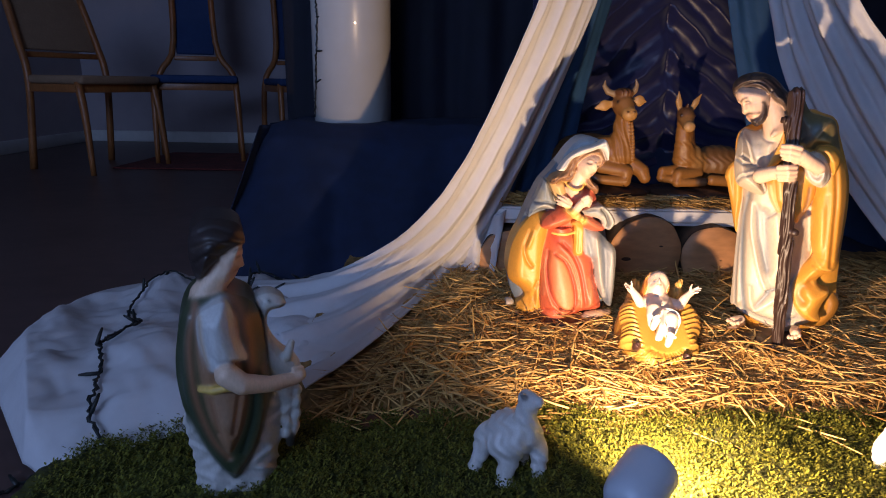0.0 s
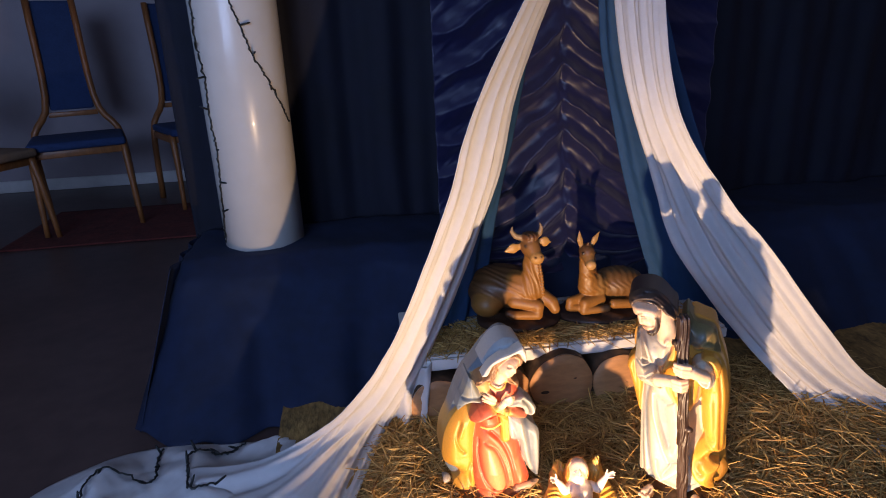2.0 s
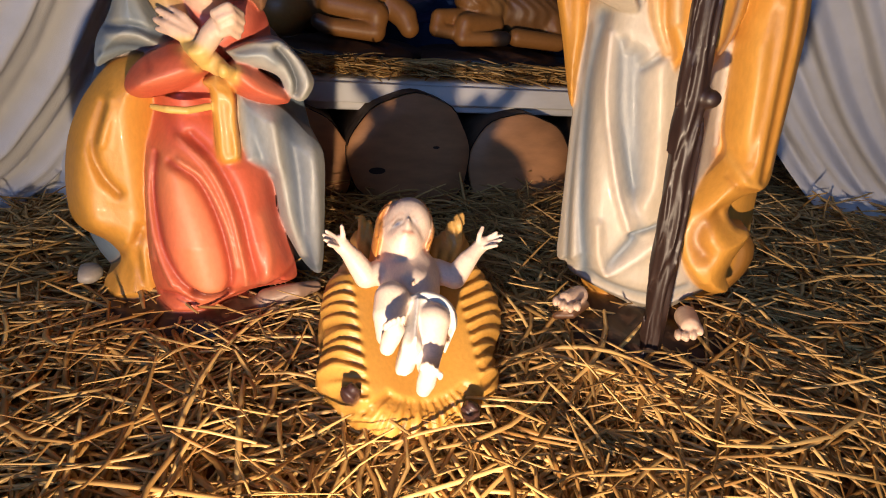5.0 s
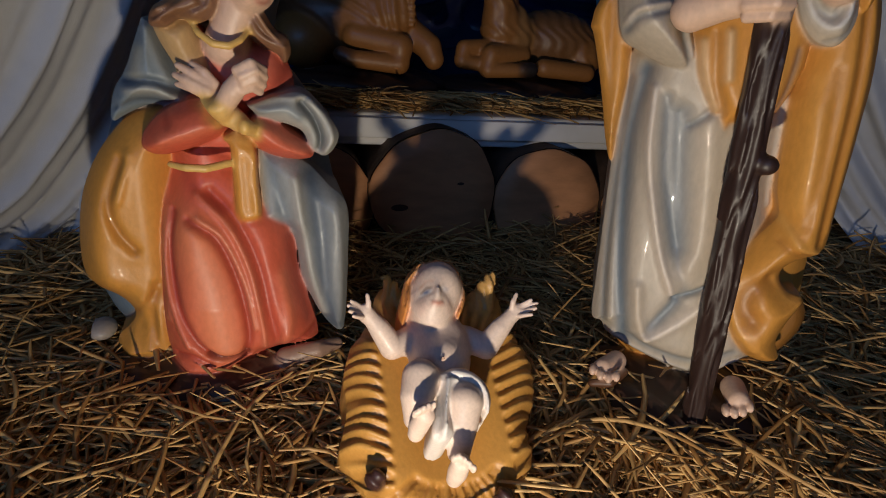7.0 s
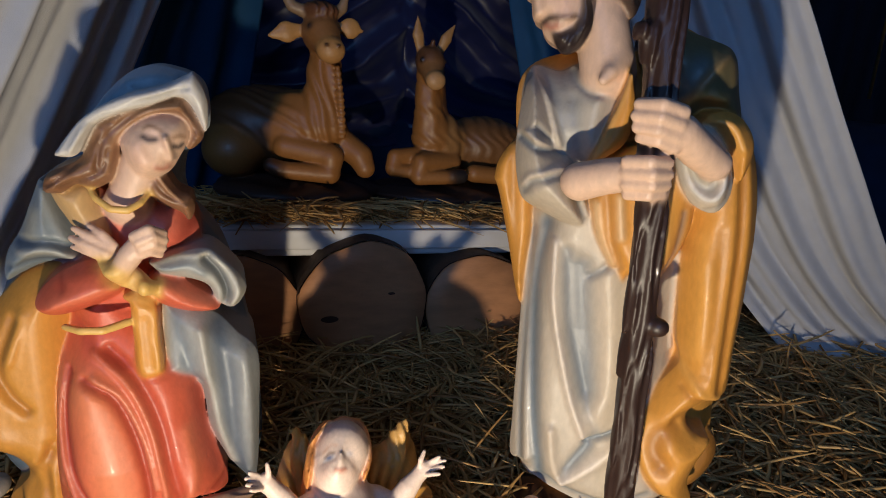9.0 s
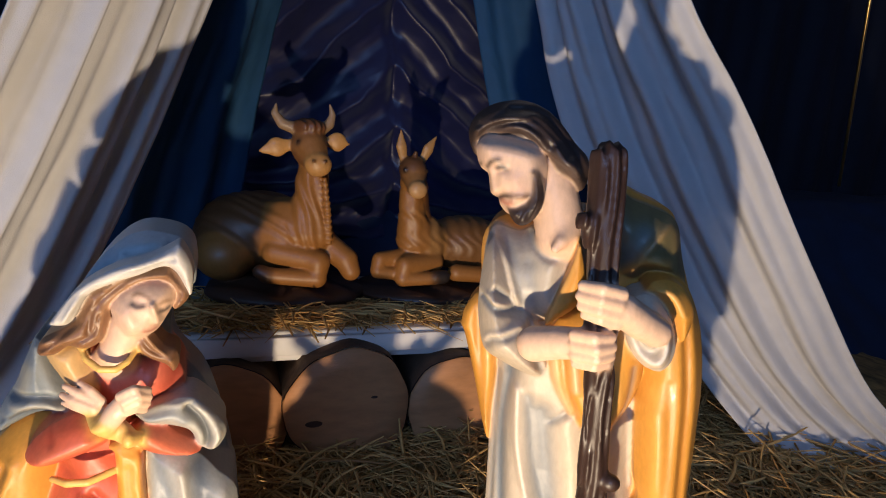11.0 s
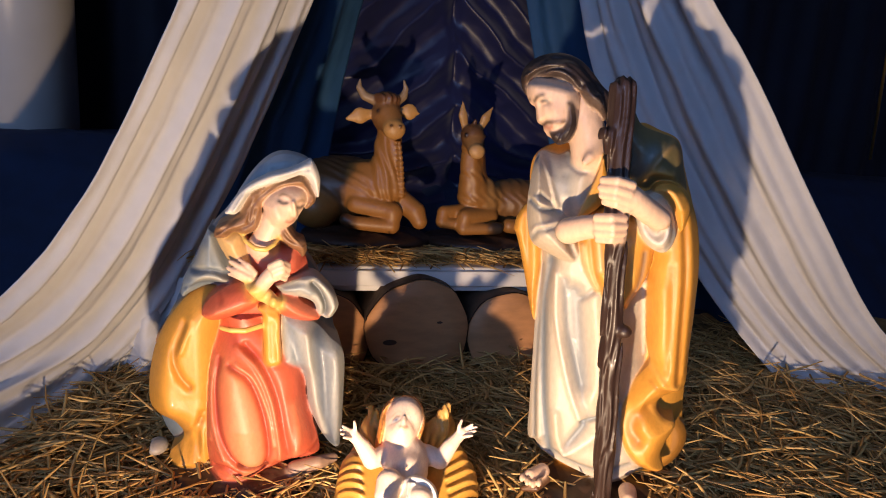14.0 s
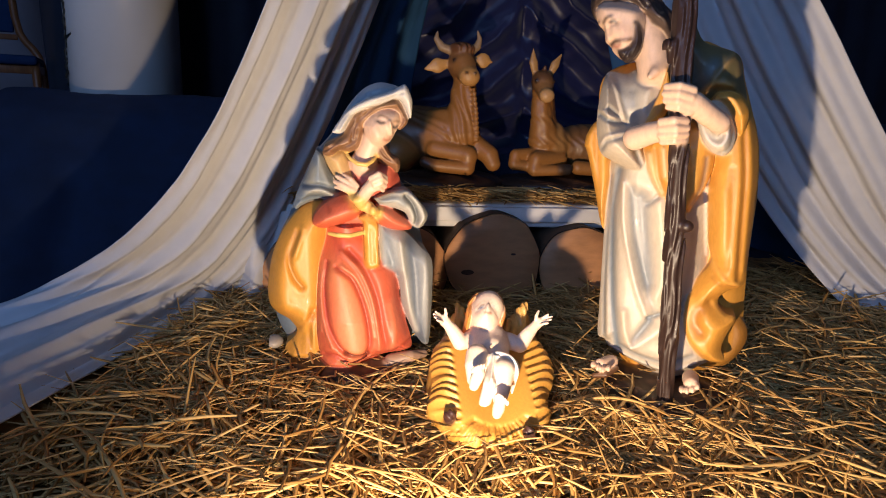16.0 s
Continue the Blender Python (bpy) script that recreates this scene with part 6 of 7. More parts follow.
# last mark: the hollow in the middle, its shade painted as a browner tone
s.layer(rim, -0.004, 0.040, HAY, puff=(0.022, 0.020), marks=sheaf + [([(0, 0.03), (0, -0.05)], 0.030, -0.010, (0.50, 0.24, 0.04), 0.5)])
s.chain([(0.0444, 0.004, 0.0862, 0.0104), (0.0525, -0.012, 0.097, 0.0064), (0.056, -0.016, 0.1036, 0.0032)], (0.62, 0.36, 0.10), blend=0.006, wave=lambda p: 0.0012 * np.sin(900 * p[..., 0] + 200 * p[..., 2]))
s.chain([(-0.0208, 0.008, 0.0926, 0.0104), (-0.0253, -0.004, 0.1048, 0.0064), (-0.0286, -0.008, 0.1109, 0.0032)], HAY, blend=0.006, wave=lambda p: 0.0012 * np.sin(900 * p[..., 0] - 200 * p[..., 2]))
bark = lambda p: 0.0012 * np.sin(700 * p[..., 0] + 500 * p[..., 2] + 2 * np.sin(300 * p[..., 1]))
s.chain([(-0.055, -0.006, -0.0443, 0.006), (-0.0469, 0.04, -0.0335, 0.0064)], (0.045, 0.02, 0.018), blend=0.002, paint=0.001, wave=bark)
s.chain([(0.0265, -0.006, -0.0659, 0.006), (0.0422, 0.04, -0.0567, 0.0064)], (0.045, 0.02, 0.018), blend=0.002, paint=0.001, wave=bark)
s.chain([(-0.0485, 0.04, -0.0333, 0.0064), (-0.0042, 0.045, -0.046, 0.0064), (0.0422, 0.04, -0.0567, 0.0064)], UMBER, blend=0.004)
s.chain([(-0.0162, 0.055, 0.1145, 0.0072), (0.072, 0.055, 0.1091, 0.0072)], UMBER, blend=0.004)
crib = s.build("crib_figurine", blur=0.0012)
crib.matrix_basis = CRIB
tagged(crib, "painted resin crib of ochre hay bundles on dark wood", "crib")

s = Sculpt((-0.095, -0.085, -0.105), (0.095, 0.022, 0.120), 0.0011)
FLESH, LINEN, IRIS = (0.76, 0.60, 0.49), (0.78, 0.72, 0.66), (0.03, 0.09, 0.28)
s.ell((0.0002, -0.016, 0.0397), (0.0224, 0.024, 0.0336), FLESH)
s.ell((-0.0036, -0.02, 0.0232), (0.0176, 0.024, 0.016), FLESH, blend=0.01)
s.chain([(0.0017, -0.018, 0.0541, 0.0104), (0.0006, -0.026, 0.0614, 0.0104)], FLESH, blend=0.006)
s.ell((-0.0063, -0.044, 0.0172), (0.0012, 0.002, 0.0012), (0.55, 0.38, 0.28), blend=0.001, paint=0.001)
# arms spread wide
s.chain([(-0.0184, -0.016, 0.0495, 0.0096), (-0.0342, -0.02, 0.0418, 0.0092), (-0.0431, -0.03, 0.0512, 0.0076), (-0.0498, -0.036, 0.0572, 0.0056)], FLESH, blend=0.005)
s.chain([(0.0233, -0.016, 0.0466, 0.0096), (0.035, -0.02, 0.0366, 0.0092), (0.045, -0.03, 0.0453, 0.0076), (0.0527, -0.036, 0.0508, 0.0056)], FLESH, blend=0.005)
s.ell((-0.0533, -0.038, 0.0603), (0.0056, 0.007, 0.006), FLESH, blend=0.004)
s.ell((0.0576, -0.038, 0.0547), (0.0056, 0.007, 0.006), FLESH, blend=0.004)
for tip in ([(-0.0555, -0.042, 0.0615, 0.0018), (-0.06, -0.046, 0.0624, 0.0018), (-0.0639, -0.05, 0.0622, 0.0014)], [(-0.0569, -0.042, 0.0593, 0.0018), (-0.0619, -0.046, 0.0593, 0.0018), (-0.0661, -0.05, 0.0587, 0.0014)], [(-0.0572, -0.042, 0.0565, 0.0018), (-0.0615, -0.046, 0.0556, 0.0018), (-0.0654, -0.05, 0.0541, 0.0014)], [(-0.0563, -0.042, 0.0537, 0.0018), (-0.0599, -0.046, 0.0518, 0.0017), (-0.063, -0.049, 0.0506, 0.0014)], [(-0.0514, -0.042, 0.0594, 0.0022), (-0.0515, -0.047, 0.0627, 0.002), (-0.0522, -0.05, 0.0667, 0.0015)]):
    s.chain(tip, FLESH, blend=0.001)
for tip in ([(0.0594, -0.042, 0.0559, 0.0018), (0.0631, -0.046, 0.056, 0.0018), (0.0667, -0.05, 0.0561, 0.0014)], [(0.0606, -0.042, 0.0538, 0.0018), (0.0656, -0.046, 0.0539, 0.0018), (0.0703, -0.05, 0.0529, 0.0014)], [(0.0598, -0.042, 0.0509, 0.0018), (0.0645, -0.046, 0.05, 0.0018), (0.0681, -0.05, 0.0486, 0.0014)], [(0.0576, -0.042, 0.0476, 0.0018), (0.0607, -0.046, 0.0459, 0.0017), (0.064, -0.049, 0.0442, 0.0014)], [(0.0536, -0.042, 0.0543, 0.0022), (0.0538, -0.047, 0.0573, 0.002), (0.0567, -0.05, 0.0616, 0.0015)]):
    s.chain(tip, FLESH, blend=0.001)
# legs: one drawn up, one stretched, soles towards the visitor
s.chain([(-0.0139, -0.026, 0.0038, 0.0128), (-0.0244, -0.046, 0.0036, 0.012), (-0.0282, -0.044, -0.0077, 0.0108), (-0.029, -0.034, -0.0184, 0.008)], FLESH, blend=0.005)
s.chain([(-0.0316, -0.038, -0.0302, 0.0052), (-0.0299, -0.044, -0.0271, 0.0064), (-0.0278, -0.054, -0.0255, 0.0064)], FLESH, blend=0.003)
for toe in ((-0.0353, -0.06, -0.0267), (-0.0328, -0.062, -0.0261), (-0.0301, -0.063, -0.0254), (-0.0271, -0.063, -0.0243), (-0.0236, -0.062, -0.0231)):
    s.ell(toe, (0.0018, 0.004, 0.0024), FLESH, blend=0.001)
s.chain([(0.0032, -0.026, 0.0022, 0.0132), (0.0018, -0.044, -0.0152, 0.012), (-0.0008, -0.038, -0.0268, 0.0104), (-0.0038, -0.028, -0.041, 0.0076)], FLESH, blend=0.005)
s.chain([(-0.0095, -0.026, -0.0567, 0.0052), (-0.0089, -0.034, -0.0554, 0.0064), (-0.0086, -0.044, -0.0535, 0.006)], FLESH, blend=0.003)
for toe in ((-0.0142, -0.05, -0.0523), (-0.0116, -0.052, -0.0524), (-0.0089, -0.052, -0.0547), (-0.0061, -0.051, -0.057), (-0.0033, -0.049, -0.0593)):
    s.ell(toe, (0.0019, 0.004, 0.0024), FLESH, blend=0.001)
# loincloth
s.layer([(-0.0108, 0.0055), (-0.0007, 0.0096), (0.0111, 0.0053), (0.0185, -0.0037), (0.0197, -0.0151), (0.0151, -0.0248), (0.0121, -0.0143), (0.0038, -0.0064), (-0.0039, -0.0104), (-0.0092, -0.0253), (-0.0096, -0.0349), (-0.0163, -0.0392), (-0.0229, -0.0363), (-0.0211, -0.0263), (-0.0157, -0.0124)], -0.052, 0.03, LINEN, puff=(0.008, 0.008), marks=[
    ([(-0.0121, -0.0027), (-0.0152, -0.0194), (-0.02, -0.0372)], 0.0016, -0.003, (0.60, 0.54, 0.48), 0.5), ([(-0.0081, -0.0015), (-0.0124, -0.0197), (-0.0159, -0.0376)], 0.0014, 0.002, WHITE, 0.4), ([(-0.0045, 0.0014), (0.0054, -0.0059), (0.0123, -0.016)], 0.0016, -0.003, (0.60, 0.54, 0.48), 0.5), ([(-0.0021, -0.002), (0.0072, -0.0084)], 0.0014, 0.002, WHITE, 0.4)])
# head
s.ell((0.0013, -0.034, 0.0761), (0.0188, 0.028, 0.0208), FLESH, blend=0.004)
s.layer([(-0.021, 0.07), (-0.0162, 0.0847), (0.0008, 0.0923), (0.0148, 0.0845), (0.016, 0.0692), (0.0096, 0.0549), (0.0007, 0.0451), (-0.0078, 0.0429), (-0.0156, 0.0465), (-0.0203, 0.0566)], [(0.03, -0.068), (0.10, -0.058)], 0.05, FLESH, puff=(0.022, 0.024), blend=0.003, marks=[
    ([(-0.0046, 0.0621), (-0.0048, 0.0569)], 0.002, 0.0013, FLESH, 0.2), ([(-0.0144, 0.0636), (-0.0093, 0.0628)], 0.0028, -0.0015, FLESH, 0.1), ([(0.0002, 0.0638), (0.0056, 0.064)], 0.0028, -0.0015, FLESH, 0.1),
    ([(-0.0136, 0.0635), (-0.0096, 0.0633)], 0.0017, 0.0006, WHITE, 1.0), ([(0.0006, 0.0638), (0.0048, 0.0641)], 0.0017, 0.0006, WHITE, 1.0),
    ([(-0.012, 0.0639), (-0.0112, 0.0634)], 0.0014, 0.0003, IRIS, 1.0), ([(0.0023, 0.0642), (0.003, 0.0637)], 0.0014, 0.0003, IRIS, 1.0),
    ([(-0.0141, 0.0655), (-0.0111, 0.0668), (-0.0085, 0.0652)], 0.0009, 0, UMBER, 0.9), ([(0.0002, 0.0658), (0.0033, 0.0671), (0.0059, 0.0655)], 0.0009, 0, UMBER, 0.9),
    ([(-0.0142, 0.0698), (-0.0097, 0.072), (-0.0068, 0.07)], 0.0009, 0, GINGER, 0.6), ([(0.0006, 0.0701), (0.0048, 0.0724), (0.0076, 0.0698)], 0.0009, 0, GINGER, 0.6),
    ([(-0.009, 0.0534), (-0.006, 0.0523), (-0.0022, 0.0535)], 0.0013, 0.001, LIP, 1.0), ([(-0.0152, 0.0542), (-0.0148, 0.0523)], 0.0036, 0.0015, (0.78, 0.50, 0.38), 0.35), ([(0.0032, 0.0542), (0.0024, 0.0523)], 0.0036, 0.0015, (0.78, 0.50, 0.38), 0.35)])
s.layer([(-0.0252, 0.0564), (-0.0266, 0.066), (-0.0245, 0.0771), (-0.0193, 0.0896), (-0.0101, 0.0992), (-0.0031, 0.0995), (0.0035, 0.1019), (0.0102, 0.1001), (0.0176, 0.0971), (0.0215, 0.0858), (0.0216, 0.0699), (0.0172, 0.0578), (0.0129, 0.0532), (0.0163, 0.0677), (0.0172, 0.0777), (0.0145, 0.0861), (0.0099, 0.0894), (0.0061, 0.0875), (0.0027, 0.0929), (-0.0032, 0.0889), (-0.0081, 0.0902), (-0.0134, 0.0842), (-0.0177, 0.0753), (-0.0204, 0.0637)], -0.052, 0.045, GINGER, puff=(0.012, 0.012), marks=[
    ([(-0.0049, 0.0846), (-0.0131, 0.0859), (-0.0212, 0.0762), (-0.0249, 0.0628)], 0.001, -0.0025, (0.36, 0.12, 0.02), 0.7), ([(0.0034, 0.0842), (0.0126, 0.0829), (0.016, 0.0706), (0.0141, 0.0579)], 0.001, -0.0025, (0.36, 0.12, 0.02), 0.7),
    ([(-0.0013, 0.0906), (-0.0112, 0.0899), (-0.0213, 0.0812)], 0.001, 0.002, (0.70, 0.34, 0.09), 0.6), ([(0.0021, 0.0905), (0.0125, 0.087), (0.0185, 0.0745)], 0.001, 0.002, (0.70, 0.34, 0.09), 0.6), ([(-0.0001, 0.0927), (-0.0016, 0.0844)], 0.001, -0.002, (0.36, 0.12, 0.02), 0.6)])
infant = s.build("infant_figurine", blur=0.0010)
infant.matrix_basis = CRIB
tagged(infant, "pale painted resin infant figurine with ginger hair lying arms wide", "figurine")

# ox
s = Sculpt((0.275, 1.595, 0.225), (0.575, 1.86, 0.545), 0.0024)
hide = strands_wave(0.0010, 200, 160, 240, 2.0)
s.ell((0.395, 1.745, 0.330), (0.100, 0.080, 0.062), (0.14, 0.058, 0.018), wave=hide)
s.ell((0.440, 1.690, 0.335), (0.052, 0.045, 0.056), CARAMEL, blend=0.02, wave=hide)
s.ell((0.345, 1.700, 0.300), (0.045, 0.048, 0.040), CARAMEL, blend=0.012)
s.chain([(0.468, 1.672, 0.435, 0.023), (0.466, 1.668, 0.395, 0.026), (0.466, 1.668, 0.345, 0.036)], CARAMEL, blend=0.012, wave=strands_wave(0.0014, 420, 0, 120, 1.0))
s.chain([(0.482, 1.645, 0.425, 0.004), (0.487, 1.640, 0.385, 0.005), (0.492, 1.640, 0.335, 0.005)], CARAMEL, blend=0.006, wave=strands_wave(0.0012, 0, 0, 700))
s.ell((0.460, 1.668, 0.473), (0.026, 0.030, 0.031), (0.22, 0.095, 0.03), blend=0.008)
s.chain([(0.463, 1.652, 0.468, 0.022), (0.468, 1.634, 0.450, 0.0185)], (0.30, 0.13, 0.035), blend=0.006)
s.ell((0.469, 1.626, 0.449), (0.0195, 0.014, 0.0175), (0.48, 0.24, 0.07), blend=0.003)
for x in (0.461, 0.477):
    s.ell((x, 1.6125, 0.455), (0.0028, 0.003, 0.0022), UMBER, blend=0.001)
s.ell((0.459, 1.664, 0.500), (0.024, 0.022, 0.012), (0.14, 0.055, 0.02), blend=0.006, wave=strands_wave(0.0015, 520, 300, 0))
for sx, tip, root in ((-1, (0.388, 1.666, 0.460), (0.440, 1.668, 0.474)), (1, (0.518, 1.662, 0.479), (0.484, 1.668, 0.481))):
    mid = tuple((a + b) / 2 for a, b in zip(tip, root))
    s.chain([(*root, 0.006), (mid[0], mid[1], mid[2] + 0.001, 0.0145), (*tip, 0.002)], (0.50, 0.25, 0.07), squash=(1, 0.45, 1), blend=0.004)
s.chain([(0.440, 1.668, 0.496, 0.0090), (0.421, 1.668, 0.502, 0.0080), (0.410, 1.668, 0.516, 0.0055), (0.412, 1.668, 0.530, 0.0018)], (0.30, 0.19, 0.10), blend=0.003)
s.chain([(0.478, 1.668, 0.498, 0.0090), (0.489, 1.668, 0.506, 0.0075), (0.493, 1.668, 0.520, 0.0050), (0.488, 1.668, 0.535, 0.0018)], (0.30, 0.19, 0.10), blend=0.003)
for x in (0.443, 0.482):
    s.ell((x, 1.646, 0.478), (0.004, 0.003, 0.003), (0.02, 0.012, 0.01), blend=0.001, paint=0.001)
s.chain([(0.415, 1.660, 0.312, 0.019), (0.475, 1.637, 0.304, 0.017)], CARAMEL, blend=0.006)
s.chain([(0.476, 1.636, 0.300, 0.017), (0.475, 1.632, 0.281, 0.014)], CARAMEL, blend=0.006)
s.chain([(0.474, 1.630, 0.279, 0.0135), (0.408, 1.634, 0.283, 0.012)], CARAMEL, blend=0.004)
s.chain([(0.403, 1.634, 0.284, 0.0125), (0.393, 1.637, 0.288, 0.011)], UMBER, blend=0.002, paint=0.001)
s.chain([(0.495, 1.668, 0.322, 0.020), (0.520, 1.650, 0.304, 0.019), (0.527, 1.642, 0.288, 0.015)], CARAMEL, blend=0.008)
s.ell((0.440, 1.700, 0.246), (0.125, 0.095, 0.022), EARTH, blend=0.004, wave=strands_wave(0.002, 80, 100, 0))
tagged(s.build("ox_figurine"), "brown painted resin ox figurine lying with folded legs", "figurine")

# donkey
s = Sculpt((0.530, 1.580, 0.225), (0.830, 1.81, 0.520), 0.0023)
fur = lambda p: 0.0007 * np.sin(330 * p[..., 0] + 190 * p[..., 2] + 2.0 * np.sin(150 * p[..., 2]))
s.ell((0.735, 1.705, 0.322), (0.078, 0.060, 0.047), (0.20, 0.090, 0.028), wave=fur)
s.ell((0.655, 1.680, 0.325), (0.034, 0.040, 0.048), (0.32, 0.155, 0.045), blend=0.015, wave=fur)
s.ell((0.775, 1.680, 0.300), (0.034, 0.040, 0.036), CARAMEL, blend=0.01, wave=fur)
s.chain([(0.620, 1.660, 0.430, 0.018), (0.622, 1.658, 0.385, 0.020), (0.632, 1.665, 0.335, 0.030)], CARAMEL, blend=0.010, wave=fur)
s.chain([(0.634, 1.655, 0.440, 0.008), (0.642, 1.662, 0.400, 0.009), (0.652, 1.672, 0.355, 0.010)], UMBER, blend=0.006, wave=fur)
s.ell((0.617, 1.650, 0.448), (0.021, 0.026, 0.021), (0.13, 0.055, 0.02), blend=0.006)
s.chain([(0.617, 1.640, 0.440, 0.018), (0.615, 1.618, 0.423, 0.0140)], (0.28, 0.13, 0.04), blend=0.006)
s.ell((0.615, 1.609, 0.421), (0.0145, 0.010, 0.0135), (0.50, 0.27, 0.10), blend=0.003)
for x in (0.600, 0.634):
    s.ell((x, 1.632, 0.448), (0.0036, 0.003, 0.003), (0.02, 0.012, 0.01), blend=0.001, paint=0.001)
for root, mid, tip in (((0.603, 1.655, 0.460), (0.597, 1.652, 0.482), (0.5945, 1.652, 0.507)), ((0.632, 1.655, 0.460), (0.640, 1.652, 0.480), (0.652, 1.652, 0.501))):
    s.chain([(*root, 0.006), (*mid, 0.0088), (*tip, 0.0015)], (0.40, 0.21, 0.07), squash=(1, 0.6, 1), blend=0.003)
s.chain([(0.617, 1.648, 0.462, 0.006), (0.617, 1.64, 0.475, 0.003)], UMBER, blend=0.003)
s.chain([(0.662, 1.650, 0.300, 0.017), (0.610, 1.630, 0.300, 0.015), (0.606, 1.628, 0.282, 0.013)], CARAMEL, blend=0.006)
s.chain([(0.606, 1.625, 0.279, 0.0115), (0.655, 1.622, 0.281, 0.0105)], CARAMEL, blend=0.004)
s.chain([(0.658, 1.622, 0.282, 0.0115), (0.672, 1.622, 0.283, 0.011)], (0.02, 0.014, 0.012), blend=0.001, paint=0.001)
s.chain([(0.618, 1.655, 0.308, 0.014), (0.572, 1.642, 0.306, 0.0125), (0.568, 1.638, 0.292, 0.011)], CARAMEL, blend=0.006)
s.chain([(0.568, 1.636, 0.288, 0.0105), (0.600, 1.634, 0.285, 0.010)], CARAMEL, blend=0.004)
s.chain([(0.70, 1.640, 0.285, 0.014), (0.77, 1.635, 0.281, 0.013)], CARAMEL, blend=0.008)
s.ell((0.680, 1.690, 0.246), (0.135, 0.090, 0.020), EARTH, blend=0.004, wave=strands_wave(0.002, 80, 100, 0))
tagged(s.build("donkey_figurine"), "brown painted resin donkey figurine lying with folded legs", "figurine")

# shepherd with a lamb, seen from the side: base at (-0.245, 0.735)
s = Sculpt((-0.105, -0.085, 0.0), (0.115, 0.07, 0.395), 0.0019)
wool = lambda p: 0.0020 * np.sin(190 * p[..., 0] + 1.5 * np.sin(140 * p[..., 2])) * np.sin(210 * p[..., 2] + 150 * p[..., 1])
LAMB, BROWN = (0.62, 0.60, 0.55), (0.30, 0.13, 0.07)
s.layer([(-0.0547, 0.1359), (-0.0542, 0.1133), (-0.0504, 0.0856), (-0.0474, 0.0456), (-0.0476, -0.0031), (-0.0559, -0.0855), (-0.0095, -0.109), (0.0405, -0.1158), (0.0429, -0.0187), (0.0494, 0.0222), (0.0558, 0.0623), (0.0609, 0.1057), (0.0563, 0.1497), (-0.0015, 0.1895)], -0.034, 0.07, (0.60, 0.58, 0.55), puff=(0.028, 0.03), wave=wool)
s.layer([(-0.0021, 0.2835), (-0.0282, 0.2796), (-0.0433, 0.2611), (-0.0522, 0.2279), (-0.0566, 0.1935), (-0.0551, 0.1572), (-0.048, 0.1187), (-0.0358, 0.0777), (-0.0188, 0.0461), (-0.0066, 0.0327), (0.0084, 0.0355), (0.0262, 0.0598), (0.0417, 0.0925), (0.0528, 0.1452), (0.0461, 0.1917), (0.0435, 0.2359), (0.0361, 0.2618), (0.0206, 0.274)], -0.046, 0.07, MOSSGREEN, puff=(0.030, 0.030), marks=[
    ([(-0.0384, 0.2594), (-0.0472, 0.213), (-0.0451, 0.1561), (-0.0301, 0.1013), (-0.0091, 0.061)], 0.0034, 0.003, (0.05, 0.075, 0.05), 0.6), ([(-0.0287, 0.2716), (-0.0391, 0.2256), (-0.0374, 0.1619), (-0.0234, 0.1074), (-0.0065, 0.0792)], 0.0041, -0.003, BROWN, 0.8),
    ([(0.0092, 0.2792), (0.02, 0.2588), (0.0251, 0.2232), (0.0253, 0.1873)], 0.0075, 0.003, BROWN, 0.9), ([(0.0392, 0.185), (0.0391, 0.1403), (0.0242, 0.0895), (0.0011, 0.0571)], 0.0048, 0.003, (0.16, 0.11, 0.06), 0.6), ([(0.0294, 0.1719), (0.024, 0.128), (0.0095, 0.085)], 0.0041, -0.003, (0.02, 0.035, 0.025), 0.7)])
s.layer([(-0.0273, 0.2666), (0.015, 0.2613), (0.0181, 0.198), (0.0232, 0.1608), (0.014, 0.1177), (-0.0023, 0.0861), (-0.0132, 0.0931), (-0.0251, 0.1331), (-0.0306, 0.1704), (-0.033, 0.2131)], -0.054, 0.04, (0.34, 0.18, 0.10), puff=(0.012, 0.014), marks=[([(-0.0092, 0.1651), (-0.0052, 0.1351)], 0.0109, 0.002, (0.46, 0.28, 0.18), 0.7), ([(-0.0215, 0.1637), (-0.0152, 0.1186)], 0.0034, -0.003, BROWN, 0.6), ([(0.0113, 0.165), (0.0009, 0.1152)], 0.0034, -0.003, BROWN, 0.6)])
s.chain([(-0.0313, -0.048, 0.1767, 0.0034), (-0.0168, -0.057, 0.1773, 0.0048), (0.0015, -0.062, 0.1809, 0.0048)], GOLD, blend=0.002, paint=0.001)
s.layer([(-0.0102, 0.2767), (0.0027, 0.2778), (0.011, 0.2607), (0.0151, 0.2329), (0.022, 0.2082), (0.0108, 0.2057), (-0.0018, 0.2007), (-0.0178, 0.1963), (-0.0243, 0.2112), (-0.0287, 0.2418), (-0.0262, 0.2655)], -0.070, 0.04, (0.62, 0.63, 0.62), puff=(0.022, 0.020), marks=[([(-0.0204, 0.252), (-0.0168, 0.2246), (-0.0036, 0.2116)], 0.0034, -0.002, (0.45, 0.47, 0.48), 0.5), ([(0.0048, 0.2619), (0.0076, 0.2346), (0.0135, 0.2159)], 0.0034, 0.002, None, 0), ([(-0.025, 0.2657), (-0.0249, 0.2393), (-0.0205, 0.2075)], 0.0027, 0.002, (0.55, 0.36, 0.20), 0.7)])
s.chain([(-0.001, -0.066, 0.1987, 0.0136), (0.0138, -0.07, 0.187, 0.0122), (0.0452, -0.058, 0.1757, 0.0095), (0.0743, -0.042, 0.1703, 0.0081)], SKIN, blend=0.005)
